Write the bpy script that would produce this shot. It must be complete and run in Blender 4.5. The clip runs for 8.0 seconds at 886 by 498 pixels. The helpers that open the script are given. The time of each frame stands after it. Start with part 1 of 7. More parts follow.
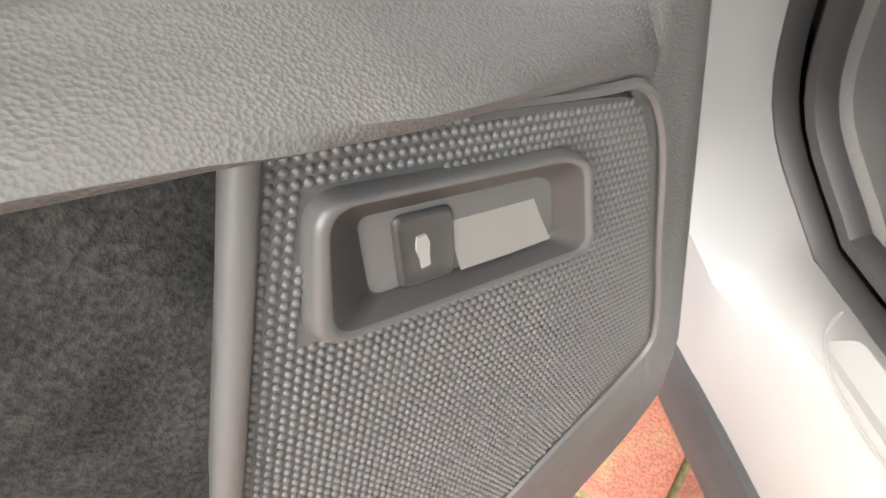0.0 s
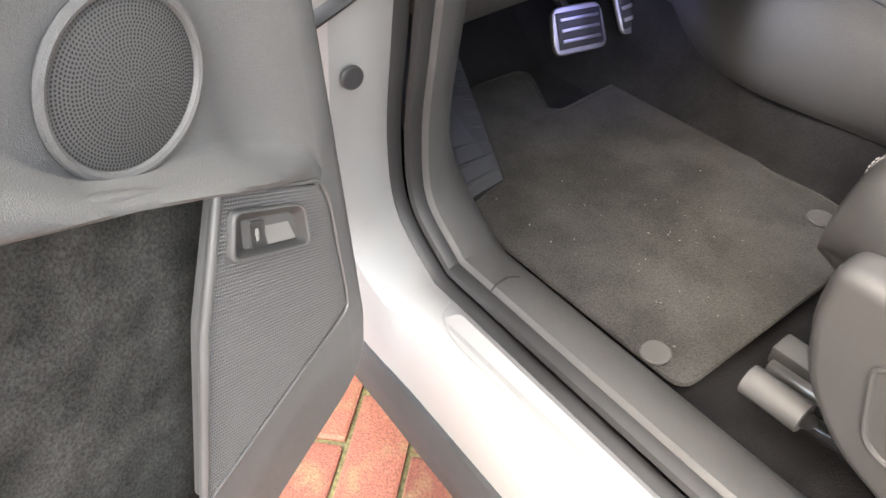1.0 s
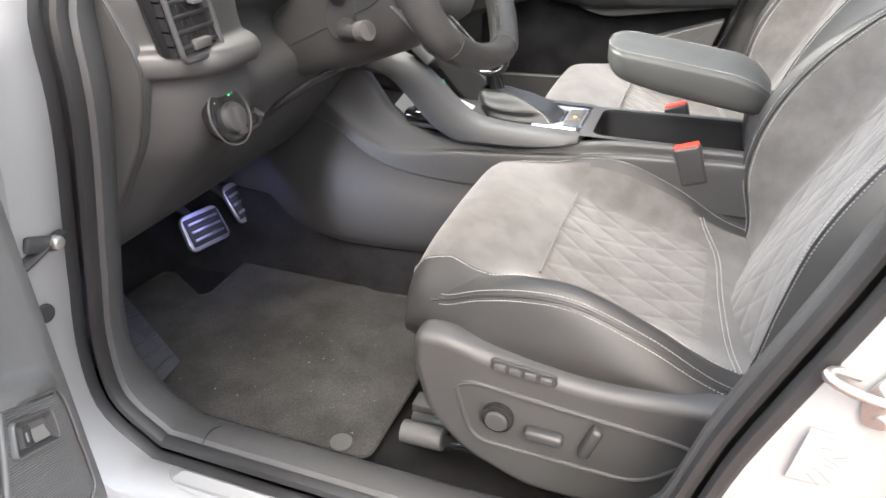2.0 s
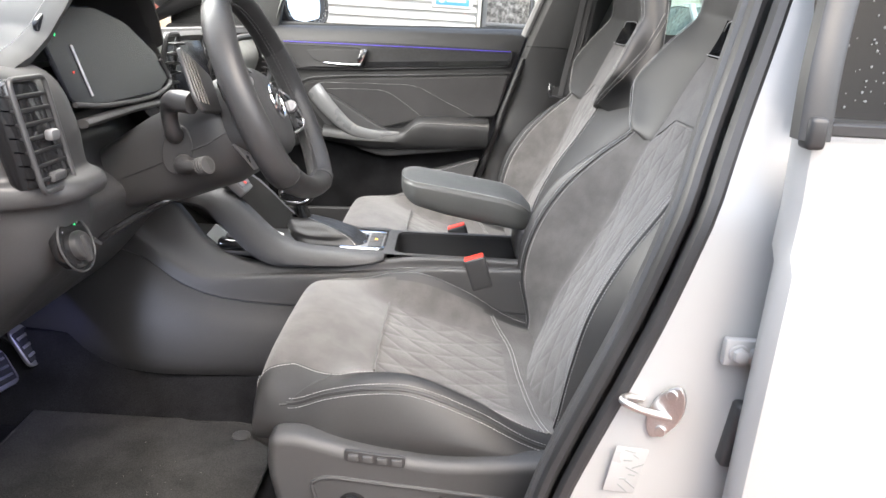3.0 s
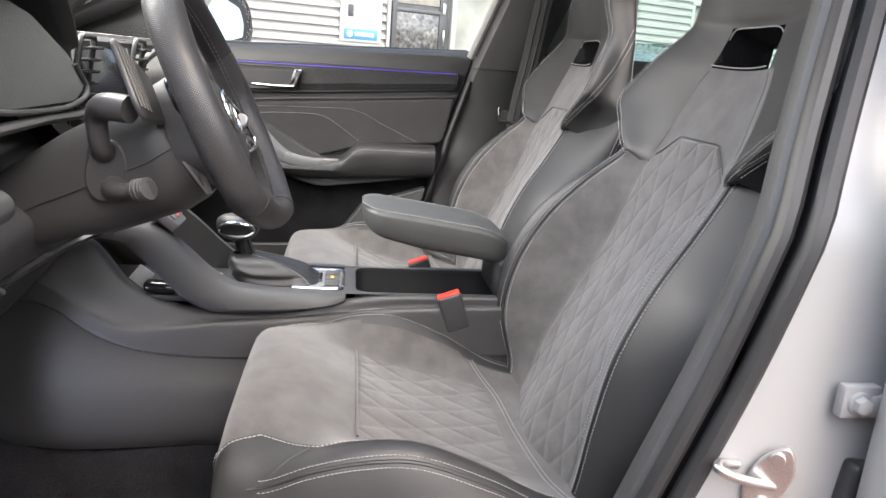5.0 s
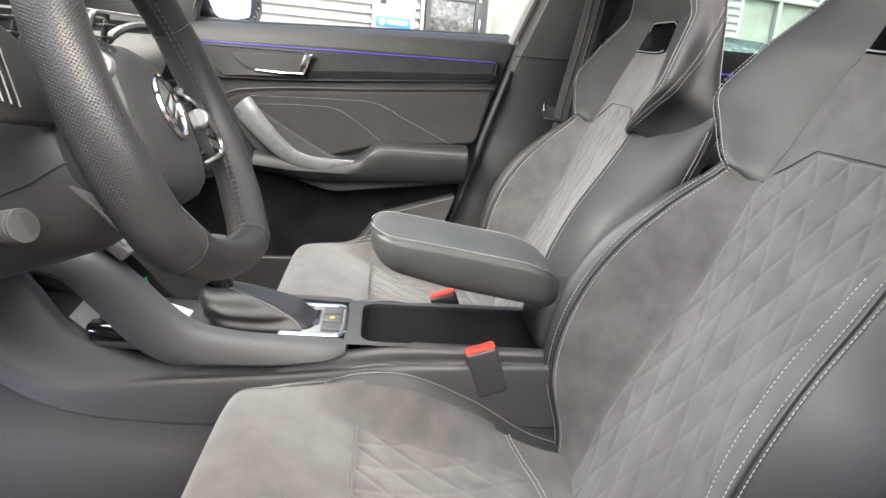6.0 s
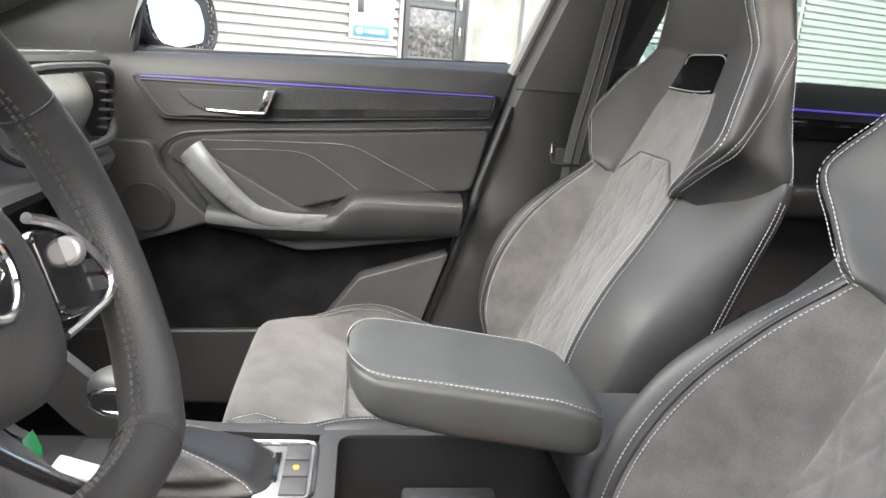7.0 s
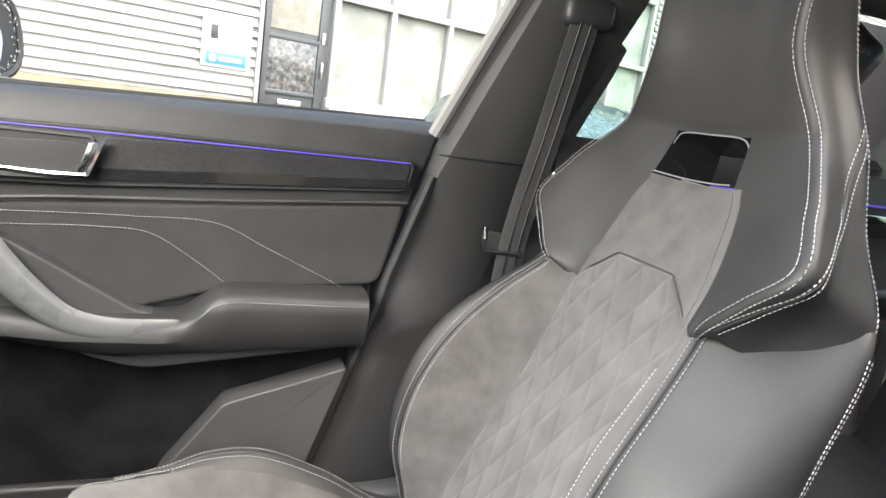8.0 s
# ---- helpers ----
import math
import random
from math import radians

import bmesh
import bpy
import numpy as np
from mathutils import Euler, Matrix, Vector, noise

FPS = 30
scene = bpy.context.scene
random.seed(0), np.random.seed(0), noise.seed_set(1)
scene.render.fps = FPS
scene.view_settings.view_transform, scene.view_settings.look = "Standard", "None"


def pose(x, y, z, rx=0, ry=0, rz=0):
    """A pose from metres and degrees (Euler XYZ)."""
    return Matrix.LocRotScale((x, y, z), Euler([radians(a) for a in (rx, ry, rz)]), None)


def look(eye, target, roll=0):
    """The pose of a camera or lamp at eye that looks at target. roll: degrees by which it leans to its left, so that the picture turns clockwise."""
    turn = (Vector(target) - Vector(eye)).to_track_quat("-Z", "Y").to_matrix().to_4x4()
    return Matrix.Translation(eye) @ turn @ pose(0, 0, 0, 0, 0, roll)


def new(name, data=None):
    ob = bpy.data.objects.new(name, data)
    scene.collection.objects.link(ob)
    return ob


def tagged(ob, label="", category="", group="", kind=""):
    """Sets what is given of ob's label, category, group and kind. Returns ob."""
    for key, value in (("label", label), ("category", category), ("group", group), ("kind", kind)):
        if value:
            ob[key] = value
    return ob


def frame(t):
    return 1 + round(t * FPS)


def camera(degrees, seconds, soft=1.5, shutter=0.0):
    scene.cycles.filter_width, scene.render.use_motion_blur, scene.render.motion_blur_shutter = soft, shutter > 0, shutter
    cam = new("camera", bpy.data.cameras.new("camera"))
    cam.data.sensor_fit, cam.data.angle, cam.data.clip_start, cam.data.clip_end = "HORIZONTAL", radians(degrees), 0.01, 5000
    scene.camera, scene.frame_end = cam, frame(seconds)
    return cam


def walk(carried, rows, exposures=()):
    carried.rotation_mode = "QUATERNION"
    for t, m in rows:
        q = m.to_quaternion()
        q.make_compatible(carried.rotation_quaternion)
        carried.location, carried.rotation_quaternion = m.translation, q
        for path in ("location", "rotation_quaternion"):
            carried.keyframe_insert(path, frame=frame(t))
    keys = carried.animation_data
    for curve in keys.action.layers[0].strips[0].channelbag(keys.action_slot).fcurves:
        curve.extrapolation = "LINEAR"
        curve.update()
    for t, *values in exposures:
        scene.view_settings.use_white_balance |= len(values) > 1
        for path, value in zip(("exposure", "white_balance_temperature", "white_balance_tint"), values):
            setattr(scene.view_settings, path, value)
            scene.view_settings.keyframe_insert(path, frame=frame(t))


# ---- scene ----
cam = camera(65.3, 8.0, shutter=0.08)
PATH = [
    (0, (-0.049, -1.093, 0.826), (-1.314, -1.157, -0.722), -19.8),
    (0.5, (0.071, -1.112, 0.915), (-1.196, -0.719, -0.582), -8.9),
    (1, (0.22, -1.202, 1.019), (-0.985, -0.368, -0.342), -2.6),
    (1.5, (0.322, -1.285, 1.103), (-0.65, 0.006, -0.076), -0.6),
    (2, (0.39, -1.409, 1.181), (-0.228, 0.212, 0.185), -0.6),
    (2.2, (0.405, -1.46, 1.205), (-0.066, 0.255, 0.29), -0.4),
    (3.3, (0.262, -1.589, 1.19), (0.391, 0.332, 0.646), 5.0),
    (3.5, (0.235, -1.581, 1.168), (0.432, 0.346, 0.667), 5.7),
    (4, (0.186, -1.54, 1.124), (0.507, 0.387, 0.692), 6.6),
    (4.5, (0.168, -1.505, 1.123), (0.515, 0.416, 0.687), 6.2),
    (4.7, (0.174, -1.473, 1.138), (0.497, 0.443, 0.664), 5.0),
    (6, (0.222, -1.08, 1.124), (0.416, 0.837, 0.587), 5.0),
    (6.5, (0.246, -0.94, 1.175), (0.443, 0.973, 0.624), 4.8),
    (7, (0.22, -0.77, 1.183), (0.467, 1.145, 0.662), 4.5),
    (7.5, (0.195, -0.578, 1.233), (0.605, 1.329, 0.792), 4.8),
    (8, (0.181, -0.371, 1.206), (0.835, 1.48, 0.827), 8.0),
]
EXPOSURES = [(0.0, 3.22, 7850, 8), (1.0, 3.33, 7450, 8), (1.5, 3.1, 7150, 8), (2.0, 3.02, 6950, 8), (3.5, 2.46, 6700, 9), (4.5, 2.3, 6720, 11), (6.0, 2.55, 6900, 8), (6.5, 2.45, 6880, 8), (7.5, 2.68, 6880, 6), (8.0, 2.68, 6880, 8)]
walk(cam, [(t, look(eye, target, roll)) for t, eye, target, roll in PATH], EXPOSURES)

# ---- world and light ----
world = bpy.data.worlds.new("sky")
scene.world = world
world.use_nodes = True
wn = world.node_tree.nodes
sky = wn.new("ShaderNodeTexSky")
sky.sky_type, sky.sun_disc = "NISHITA", False
sky.sun_elevation, sky.sun_rotation = radians(50), radians(159)
sky.air_density, sky.dust_density, sky.ozone_density = 1.0, 3.0, 1.0
wn["Background"].inputs["Strength"].default_value = 0.15
world.node_tree.links.new(sky.outputs["Color"], wn["Background"].inputs["Color"])
sun = new("sun", bpy.data.lights.new("sun", "SUN"))
sun.data.energy, sun.data.angle, sun.data.color = 1.1, radians(115), (1.0, 0.985, 0.97)
sun.matrix_world = look((1.1, -2.8, 3.6), (0, 0, 0))


lamp = new("windscreen_daylight", bpy.data.lights.new("windscreen_daylight", "AREA"))
lamp.data.shape, lamp.data.size, lamp.data.size_y = "RECTANGLE", 0.95, 0.55
lamp.data.energy, lamp.data.color = 8.5, (1.0, 0.985, 0.965)
lamp.matrix_world = look((-0.42, 0.0, 1.37), (0.12, 0.0, 0.55))
lamp = new("footwell_lamp", bpy.data.lights.new("footwell_lamp", "AREA"))
lamp.data.energy, lamp.data.size, lamp.data.color = 0.1, 0.08, (0.7, 0.76, 1.0)
lamp.data.spread = radians(110)
lamp.matrix_world = look((-0.36, -0.36, 0.6), (-0.06, -0.19, 0.5))
lamp = new("pedal_lamp", bpy.data.lights.new("pedal_lamp", "AREA"))
lamp.data.energy, lamp.data.size, lamp.data.color = 0.03, 0.1, (0.3, 0.33, 1.0)
lamp.matrix_world = look((-0.5, -0.25, 0.555), (-0.6, -0.24, 0.43))


# ---- materials ----
def material(name, colour, rough, metal=0.0, grain=0.0, grain_size=900.0, stain=0.12, stain_size=9.0, bump=0.0, bump_kind="noise", spec=0.5, coat=0.0, sheen=0.0, rough_var=0.08):
    m = bpy.data.materials.new(name)
    m.use_nodes = True
    nt = m.node_tree
    n, l = nt.nodes, nt.links
    b = n["Principled BSDF"]
    b.inputs["Metallic"].default_value = metal
    b.inputs["Specular IOR Level"].default_value = spec
    b.inputs["Coat Weight"].default_value = coat
    b.inputs["Sheen Weight"].default_value = sheen
    b.inputs["Sheen Roughness"].default_value = 0.6
    co = n.new("ShaderNodeTexCoord")
    big = n.new("ShaderNodeTexNoise")
    big.inputs["Scale"].default_value, big.inputs["Detail"].default_value = stain_size, 5
    fine = n.new("ShaderNodeTexNoise")
    fine.inputs["Scale"].default_value, fine.inputs["Detail"].default_value = grain_size, 3
    for tex in (big, fine):
        l.new(co.outputs["Object"], tex.inputs["Vector"])
    ramp = n.new("ShaderNodeMapRange")
    ramp.inputs["From Min"].default_value, ramp.inputs["From Max"].default_value = 0.36, 0.64
    ramp.inputs["To Min"].default_value, ramp.inputs["To Max"].default_value = 1 - stain, 1 + stain
    l.new(big.outputs["Fac"], ramp.inputs["Value"])
    ramp2 = n.new("ShaderNodeMapRange")
    ramp2.inputs["From Min"].default_value, ramp2.inputs["From Max"].default_value = 0.3, 0.7
    ramp2.inputs["To Min"].default_value, ramp2.inputs["To Max"].default_value = 1 - grain, 1 + grain
    l.new(fine.outputs["Fac"], ramp2.inputs["Value"])
    mul = n.new("ShaderNodeMath")
    mul.operation = "MULTIPLY"
    l.new(ramp.outputs["Result"], mul.inputs[0])
    l.new(ramp2.outputs["Result"], mul.inputs[1])
    col = n.new("ShaderNodeVectorMath")
    col.operation = "SCALE"
    col.inputs[0].default_value = colour
    l.new(mul.outputs["Value"], col.inputs["Scale"])
    l.new(col.outputs["Vector"], b.inputs["Base Color"])
    rr = n.new("ShaderNodeMapRange")
    rr.inputs["From Min"].default_value, rr.inputs["From Max"].default_value = 0.3, 0.7
    rr.inputs["To Min"].default_value, rr.inputs["To Max"].default_value = max(0.02, rough - rough_var), min(1, rough + rough_var)
    l.new(big.outputs["Fac"], rr.inputs["Value"])
    l.new(rr.outputs["Result"], b.inputs["Roughness"])
    if bump:
        bp = n.new("ShaderNodeBump")
        bp.inputs["Strength"].default_value, bp.inputs["Distance"].default_value = bump, 0.001
        if bump_kind == "noise":
            l.new(fine.outputs["Fac"], bp.inputs["Height"])
        else:
            vor = n.new("ShaderNodeTexVoronoi")
            vor.inputs["Scale"].default_value = grain_size * 1.5
            if bump_kind == "dots":
                vor.inputs["Randomness"].default_value = 0.0
            l.new(co.outputs["Object"], vor.inputs["Vector"])
            l.new(vor.outputs["Distance"], bp.inputs["Height"])
        l.new(bp.outputs["Normal"], b.inputs["Normal"])
    return m


def glowing(name, colour, strength):
    m = bpy.data.materials.new(name)
    m.use_nodes = True
    b = m.node_tree.nodes["Principled BSDF"]
    b.inputs["Base Color"].default_value = (*colour, 1)
    b.inputs["Emission Color"].default_value = (*colour, 1)
    b.inputs["Emission Strength"].default_value = strength
    return m


def glass_material(name, tint, rough=0.0, ior=1.45):
    m = bpy.data.materials.new(name)
    m.use_nodes = True
    n, l = m.node_tree.nodes, m.node_tree.links
    out = n["Material Output"]
    n.remove(n["Principled BSDF"])
    tr, gl, mix, fr = n.new("ShaderNodeBsdfTransparent"), n.new("ShaderNodeBsdfGlossy"), n.new("ShaderNodeMixShader"), n.new("ShaderNodeFresnel")
    tr.inputs["Color"].default_value = (*tint, 1)
    gl.inputs["Roughness"].default_value = 0.02 + rough
    fr.inputs["IOR"].default_value = ior
    l.new(fr.outputs["Fac"], mix.inputs["Fac"])
    l.new(tr.outputs["BSDF"], mix.inputs[1])
    l.new(gl.outputs["BSDF"], mix.inputs[2])
    l.new(mix.outputs["Shader"], out.inputs["Surface"])
    return m


PLASTIC = material("dark grained plastic", (0.045, 0.045, 0.046), 0.5, grain=0.06, grain_size=900, stain=0.06, bump=0.2, bump_kind="cells")
DOOR_TRIM = material("grey grained door trim", (0.115, 0.115, 0.114), 0.45, grain=0.08, grain_size=700, stain=0.06, bump=0.3, bump_kind="cells")
PLASTIC_SOFT = material("soft dashboard plastic", (0.041, 0.041, 0.0422), 0.55, grain=0.1, grain_size=600, stain=0.08, bump=0.3, bump_kind="cells")
PLASTIC_SMOOTH = material("smooth dark plastic", (0.034, 0.034, 0.0352), 0.42, grain=0.04, stain=0.08)
PLASTIC_GREY = material("grey sill plastic", (0.055, 0.055, 0.056), 0.5, grain=0.1, grain_size=800, stain=0.08, bump=0.3, bump_kind="cells")
GLOSS = material("piano black", (0.012, 0.012, 0.013), 0.12, stain=0.1, coat=0.4, rough_var=0.04)
LEATHER = material("black leather", (0.027, 0.027, 0.0275), 0.47, grain=0.1, grain_size=620, stain=0.12, bump=0.14, bump_kind="cells", rough_var=0.05, spec=0.42)
SUEDE = material("dark grey suede", (0.068, 0.0645, 0.0625), 0.95, grain=0.25, grain_size=1100, stain=0.2, stain_size=24, bump=0.3, sheen=0.25, spec=0.15)
QUILT = material("quilted suede", (0.077, 0.073, 0.0705), 0.95, grain=0.28, grain_size=1100, stain=0.22, stain_size=26, bump=0.35, sheen=0.25, spec=0.12)
CARPET = material("charcoal carpet", (0.011, 0.011, 0.012), 1.0, grain=0.5, grain_size=500, stain=0.3, stain_size=14, bump=1.0, spec=0.08)
MAT_PILE = material("floor mat pile", (0.04, 0.0396, 0.0392), 1.0, grain=0.35, grain_size=420, stain=0.22, stain_size=12, bump=0.6, spec=0.08)
FELT = material("pocket felt", (0.046, 0.046, 0.0435), 1.0, grain=0.35, grain_size=420, stain=0.4, stain_size=20, bump=1.0, spec=0.08)
RUBBER = material("black rubber", (0.022, 0.022, 0.023), 0.5, grain=0.1, stain=0.15)
WHITE = material("white car paint", (0.28, 0.28, 0.278), 0.42, stain=0.0, coat=0.2, rough_var=0.0)
CLAD = material("black cladding", (0.03, 0.03, 0.031), 0.6, grain=0.12, grain_size=500, stain=0.2, bump=0.3, bump_kind="cells")
CHROME = material("satin chrome", (0.75, 0.75, 0.76), 0.16, metal=1.0, stain=0.05)
STEEL = material("brushed steel", (0.62, 0.61, 0.6), 0.42, metal=1.0, grain=0.1, stain=0.1)
SILVER = material("silver trim plastic", (0.24, 0.24, 0.245), 0.4, metal=0.6, stain=0.06)
THREAD = material("light grey thread", (0.36, 0.36, 0.355), 0.8, stain=0.1)
RED = material("red buckle button", (0.75, 0.05, 0.035), 0.4, stain=0.05)
SCREEN = material("dark display glass", (0.008, 0.009, 0.012), 0.2, stain=0.1, spec=0.5, rough_var=0.03)
PLASTIC_BLACK = material("black hood plastic", (0.012, 0.012, 0.013), 0.6, grain=0.1, stain=0.08)
WEBBING = material("seat belt webbing", (0.05, 0.05, 0.052), 0.8, grain=0.3, grain_size=400, stain=0.1, bump=0.6)
HEADLINER = material("black headliner", (0.05, 0.05, 0.05), 0.95, grain=0.1, stain=0.06)
DOOR_CLOTH = material("dark door cloth", (0.032, 0.031, 0.032), 0.9, grain=0.2, grain_size=1200, stain=0.15, stain_size=12, bump=0.3, sheen=0.2, spec=0.2)
VENT_FRAME = material("satin grey vent frame", (0.05, 0.05, 0.052), 0.4, metal=0.3, stain=0.06)
SYMBOL_GREY = material("pale dial print", (0.25, 0.25, 0.25), 0.6, stain=0.05)
SLOT_SILVER = material("satin silver lip", (0.3, 0.3, 0.31), 0.35, metal=0.4, stain=0.03)
BLUE_GLOW = glowing("blue ambient light", (0.09, 0.06, 0.5), 0.13)
GREEN_GLOW = glowing("green indicator", (0.05, 0.8, 0.25), 0.2)
AMBER_GLOW = glowing("amber indicator", (1.0, 0.4, 0.04), 0.3)
CLEAR = glass_material("clear glass", (0.93, 0.95, 0.94))
TINTED = glass_material("green tinted glass", (0.62, 0.78, 0.72))
DARK_GLASS = glass_material("privacy glass", (0.06, 0.06, 0.06), ior=1.22)


# ---- building blocks ----
def finish(ob, bm, mats, smooth):
    for f in bm.faces:
        f.smooth = smooth and len(f.verts) <= 4
    bm.normal_update()
    bm.to_mesh(ob.data)
    bm.free()
    for m in mats if isinstance(mats, (list, tuple)) else [mats]:
        ob.data.materials.append(m)


def part(name, bm, mats, parent=None, label="", smooth=True, sharp=40):
    ob = new(name, bpy.data.meshes.new(name))
    finish(ob, bm, mats, smooth)
    if smooth and sharp:
        ob.data.set_sharp_from_angle(angle=radians(sharp))
        # broad flat caps stay flat
        for f in ob.data.polygons:
            if len(f.vertices) > 6:
                f.use_smooth = False
    if parent:
        ob.parent = parent
    if label:
        ob["label"] = label
    return ob


def thing(name, label, category, at=None, group="", kind=""):
    ob = new(name)
    if at is not None:
        ob.matrix_world = at
    return tagged(ob, label, category, group, kind)


def spline(points, n):
    """n samples of a smooth line through points of any dimension."""
    p = np.array(points, float)
    seg = np.linalg.norm(np.diff(p, axis=0), axis=1) ** 0.5 + 1e-9
    k = np.concatenate([[0], np.cumsum(seg)])
    out = []
    for t in np.linspace(0, k[-1], n):
        i = min(max(int(np.searchsorted(k, t, "right")) - 1, 0), len(p) - 2)
        h = k[i + 1] - k[i]
        s = (t - k[i]) / h

        def slope(j):
            if j == 0:
                return (p[1] - p[0]) / (k[1] - k[0])
            if j == len(p) - 1:
                return (p[-1] - p[-2]) / (k[-1] - k[-2])
            a, b = (p[j] - p[j - 1]) / (k[j] - k[j - 1]), (p[j + 1] - p[j]) / (k[j + 1] - k[j])
            w = k[j + 1] - k[j - 1]
            return (a * (k[j + 1] - k[j]) + b * (k[j] - k[j - 1])) / w

        m0, m1 = slope(i) * h, slope(i + 1) * h
        out.append((2 * s**3 - 3 * s**2 + 1) * p[i] + (s**3 - 2 * s**2 + s) * m0 + (-2 * s**3 + 3 * s**2) * p[i + 1] + (s**3 - s**2) * m1)
    return out


def even(points, step):
    """Points at even steps along a line."""
    p = [Vector(q) for q in points]
    out, carry = [p[0].copy()], 0.0
    for a, b in zip(p, p[1:]):
        d = (b - a).length
        t = step - carry
        while t <= d:
            out.append(a.lerp(b, t / d))
            t += step
        carry = d - (t - step)
    return out


def loft(rows, closed=False, caps=False, bm=None, mat=None):
    """Skins rows of points, each of the same count. mat(i, j): the material's index of a face."""
    bm = bm or bmesh.new()
    vs = [[bm.verts.new(p) for p in r] for r in rows]
    n = len(vs[0])
    for i in range(len(vs) - 1):
        for j in range(n if closed else n - 1):
            k = (j + 1) % n
            f = bm.faces.new((vs[i][j], vs[i][k], vs[i + 1][k], vs[i + 1][j]))
            if mat:
                f.material_index = mat(i, j)
    if caps:
        bm.faces.new(vs[0][::-1])
        bm.faces.new(vs[-1])
    return bm


def fix(bm):
    bmesh.ops.recalc_face_normals(bm, faces=bm.faces)
    return bm


def block(cx, cy, cz, sx, sy, sz, bevel=0.004, segments=2, bm=None, turn=None):
    own = bmesh.new()
    bmesh.ops.create_cube(own, size=1, matrix=Matrix.Diagonal((sx, sy, sz, 1)))
    if bevel:
        bmesh.ops.bevel(own, geom=own.edges[:], offset=min(bevel, sx * 0.49, sy * 0.49, sz * 0.49), segments=segments, affect="EDGES", profile=0.5)
    m = Matrix.Translation((cx, cy, cz)) @ (turn.to_4x4() if turn else Matrix())
    own.transform(m)
    return join(bm, own) if bm else own


def join(bm, other):
    me = bpy.data.meshes.new("tmp")
    other.to_mesh(me)
    other.free()
    bm.from_mesh(me)
    bpy.data.meshes.remove(me)
    return bm


def plate(outline, depth, bevel=0.003, segments=2, at=None):
    """A slab of the (a, b) outline, which lies in the local x and z, from y = 0 to y = depth, with rounded rims."""
    bm = bmesh.new()
    f = bm.faces.new([bm.verts.new((a, 0, b)) for a, b in outline])
    ex = bmesh.ops.extrude_face_region(bm, geom=[f])
    bmesh.ops.translate(bm, vec=(0, depth, 0), verts=[v for v in ex["geom"] if isinstance(v, bmesh.types.BMVert)])
    fix(bm)
    if bevel:
        rim = [e for e in bm.edges if abs(e.verts[0].co.y - e.verts[1].co.y) < 1e-6]
        bmesh.ops.bevel(bm, geom=rim, offset=bevel, segments=segments, affect="EDGES", profile=0.5)
    if at:
        bm.transform(at)
    return bm


def rounded(points, radius, n=4):
    """An outline with rounded corners."""
    out = []
    p = [Vector(q) for q in points]
    for i, c in enumerate(p):
        a, b = p[i - 1] - c, p[(i + 1) % len(p)] - c
        r = min(radius, a.length * 0.45, b.length * 0.45)
        a, b = c + a.normalized() * r, c + b.normalized() * r
        for k in range(n + 1):
            t = k / n
            out.append(tuple((1 - t) ** 2 * a + 2 * t * (1 - t) * c + t * t * b))
    return out


def tube(points, radius, sides=8, bm=None, flat=1.0, up=(0, 0, 1), caps=True):
    """A round bar along points; radius: a number or one for each point."""
    p = [Vector(q) for q in points]
    rows = []
    for i, c in enumerate(p):
        d = (p[min(i + 1, len(p) - 1)] - p[max(i - 1, 0)]).normalized()
        u = Vector(up)
        a = d.cross(u)
        if a.length < 1e-4:
            a = d.cross(Vector((1, 0, 0)))
        a.normalize()
        b = a.cross(d)
        r = radius[i] if hasattr(radius, "__len__") else radius
        rows.append([c + (a * math.cos(2 * math.pi * k / sides) + b * flat * math.sin(2 * math.pi * k / sides)) * r for k in range(sides)])
    own = fix(loft(rows, closed=True, caps=caps))
    return join(bm, own) if bm else own


def disc(r, depth, sides=32, bevel=0.002, at=None, bm=None):
    own = bmesh.new()
    bmesh.ops.create_cone(own, cap_ends=True, segments=sides, radius1=r, radius2=r, depth=depth)
    if bevel:
        bmesh.ops.bevel(own, geom=[e for e in own.edges if abs(e.verts[0].co.z - e.verts[1].co.z) < 1e-6], offset=bevel, segments=2, affect="EDGES", profile=0.5)
    if at:
        own.transform(at)
    return join(bm, own) if bm else own


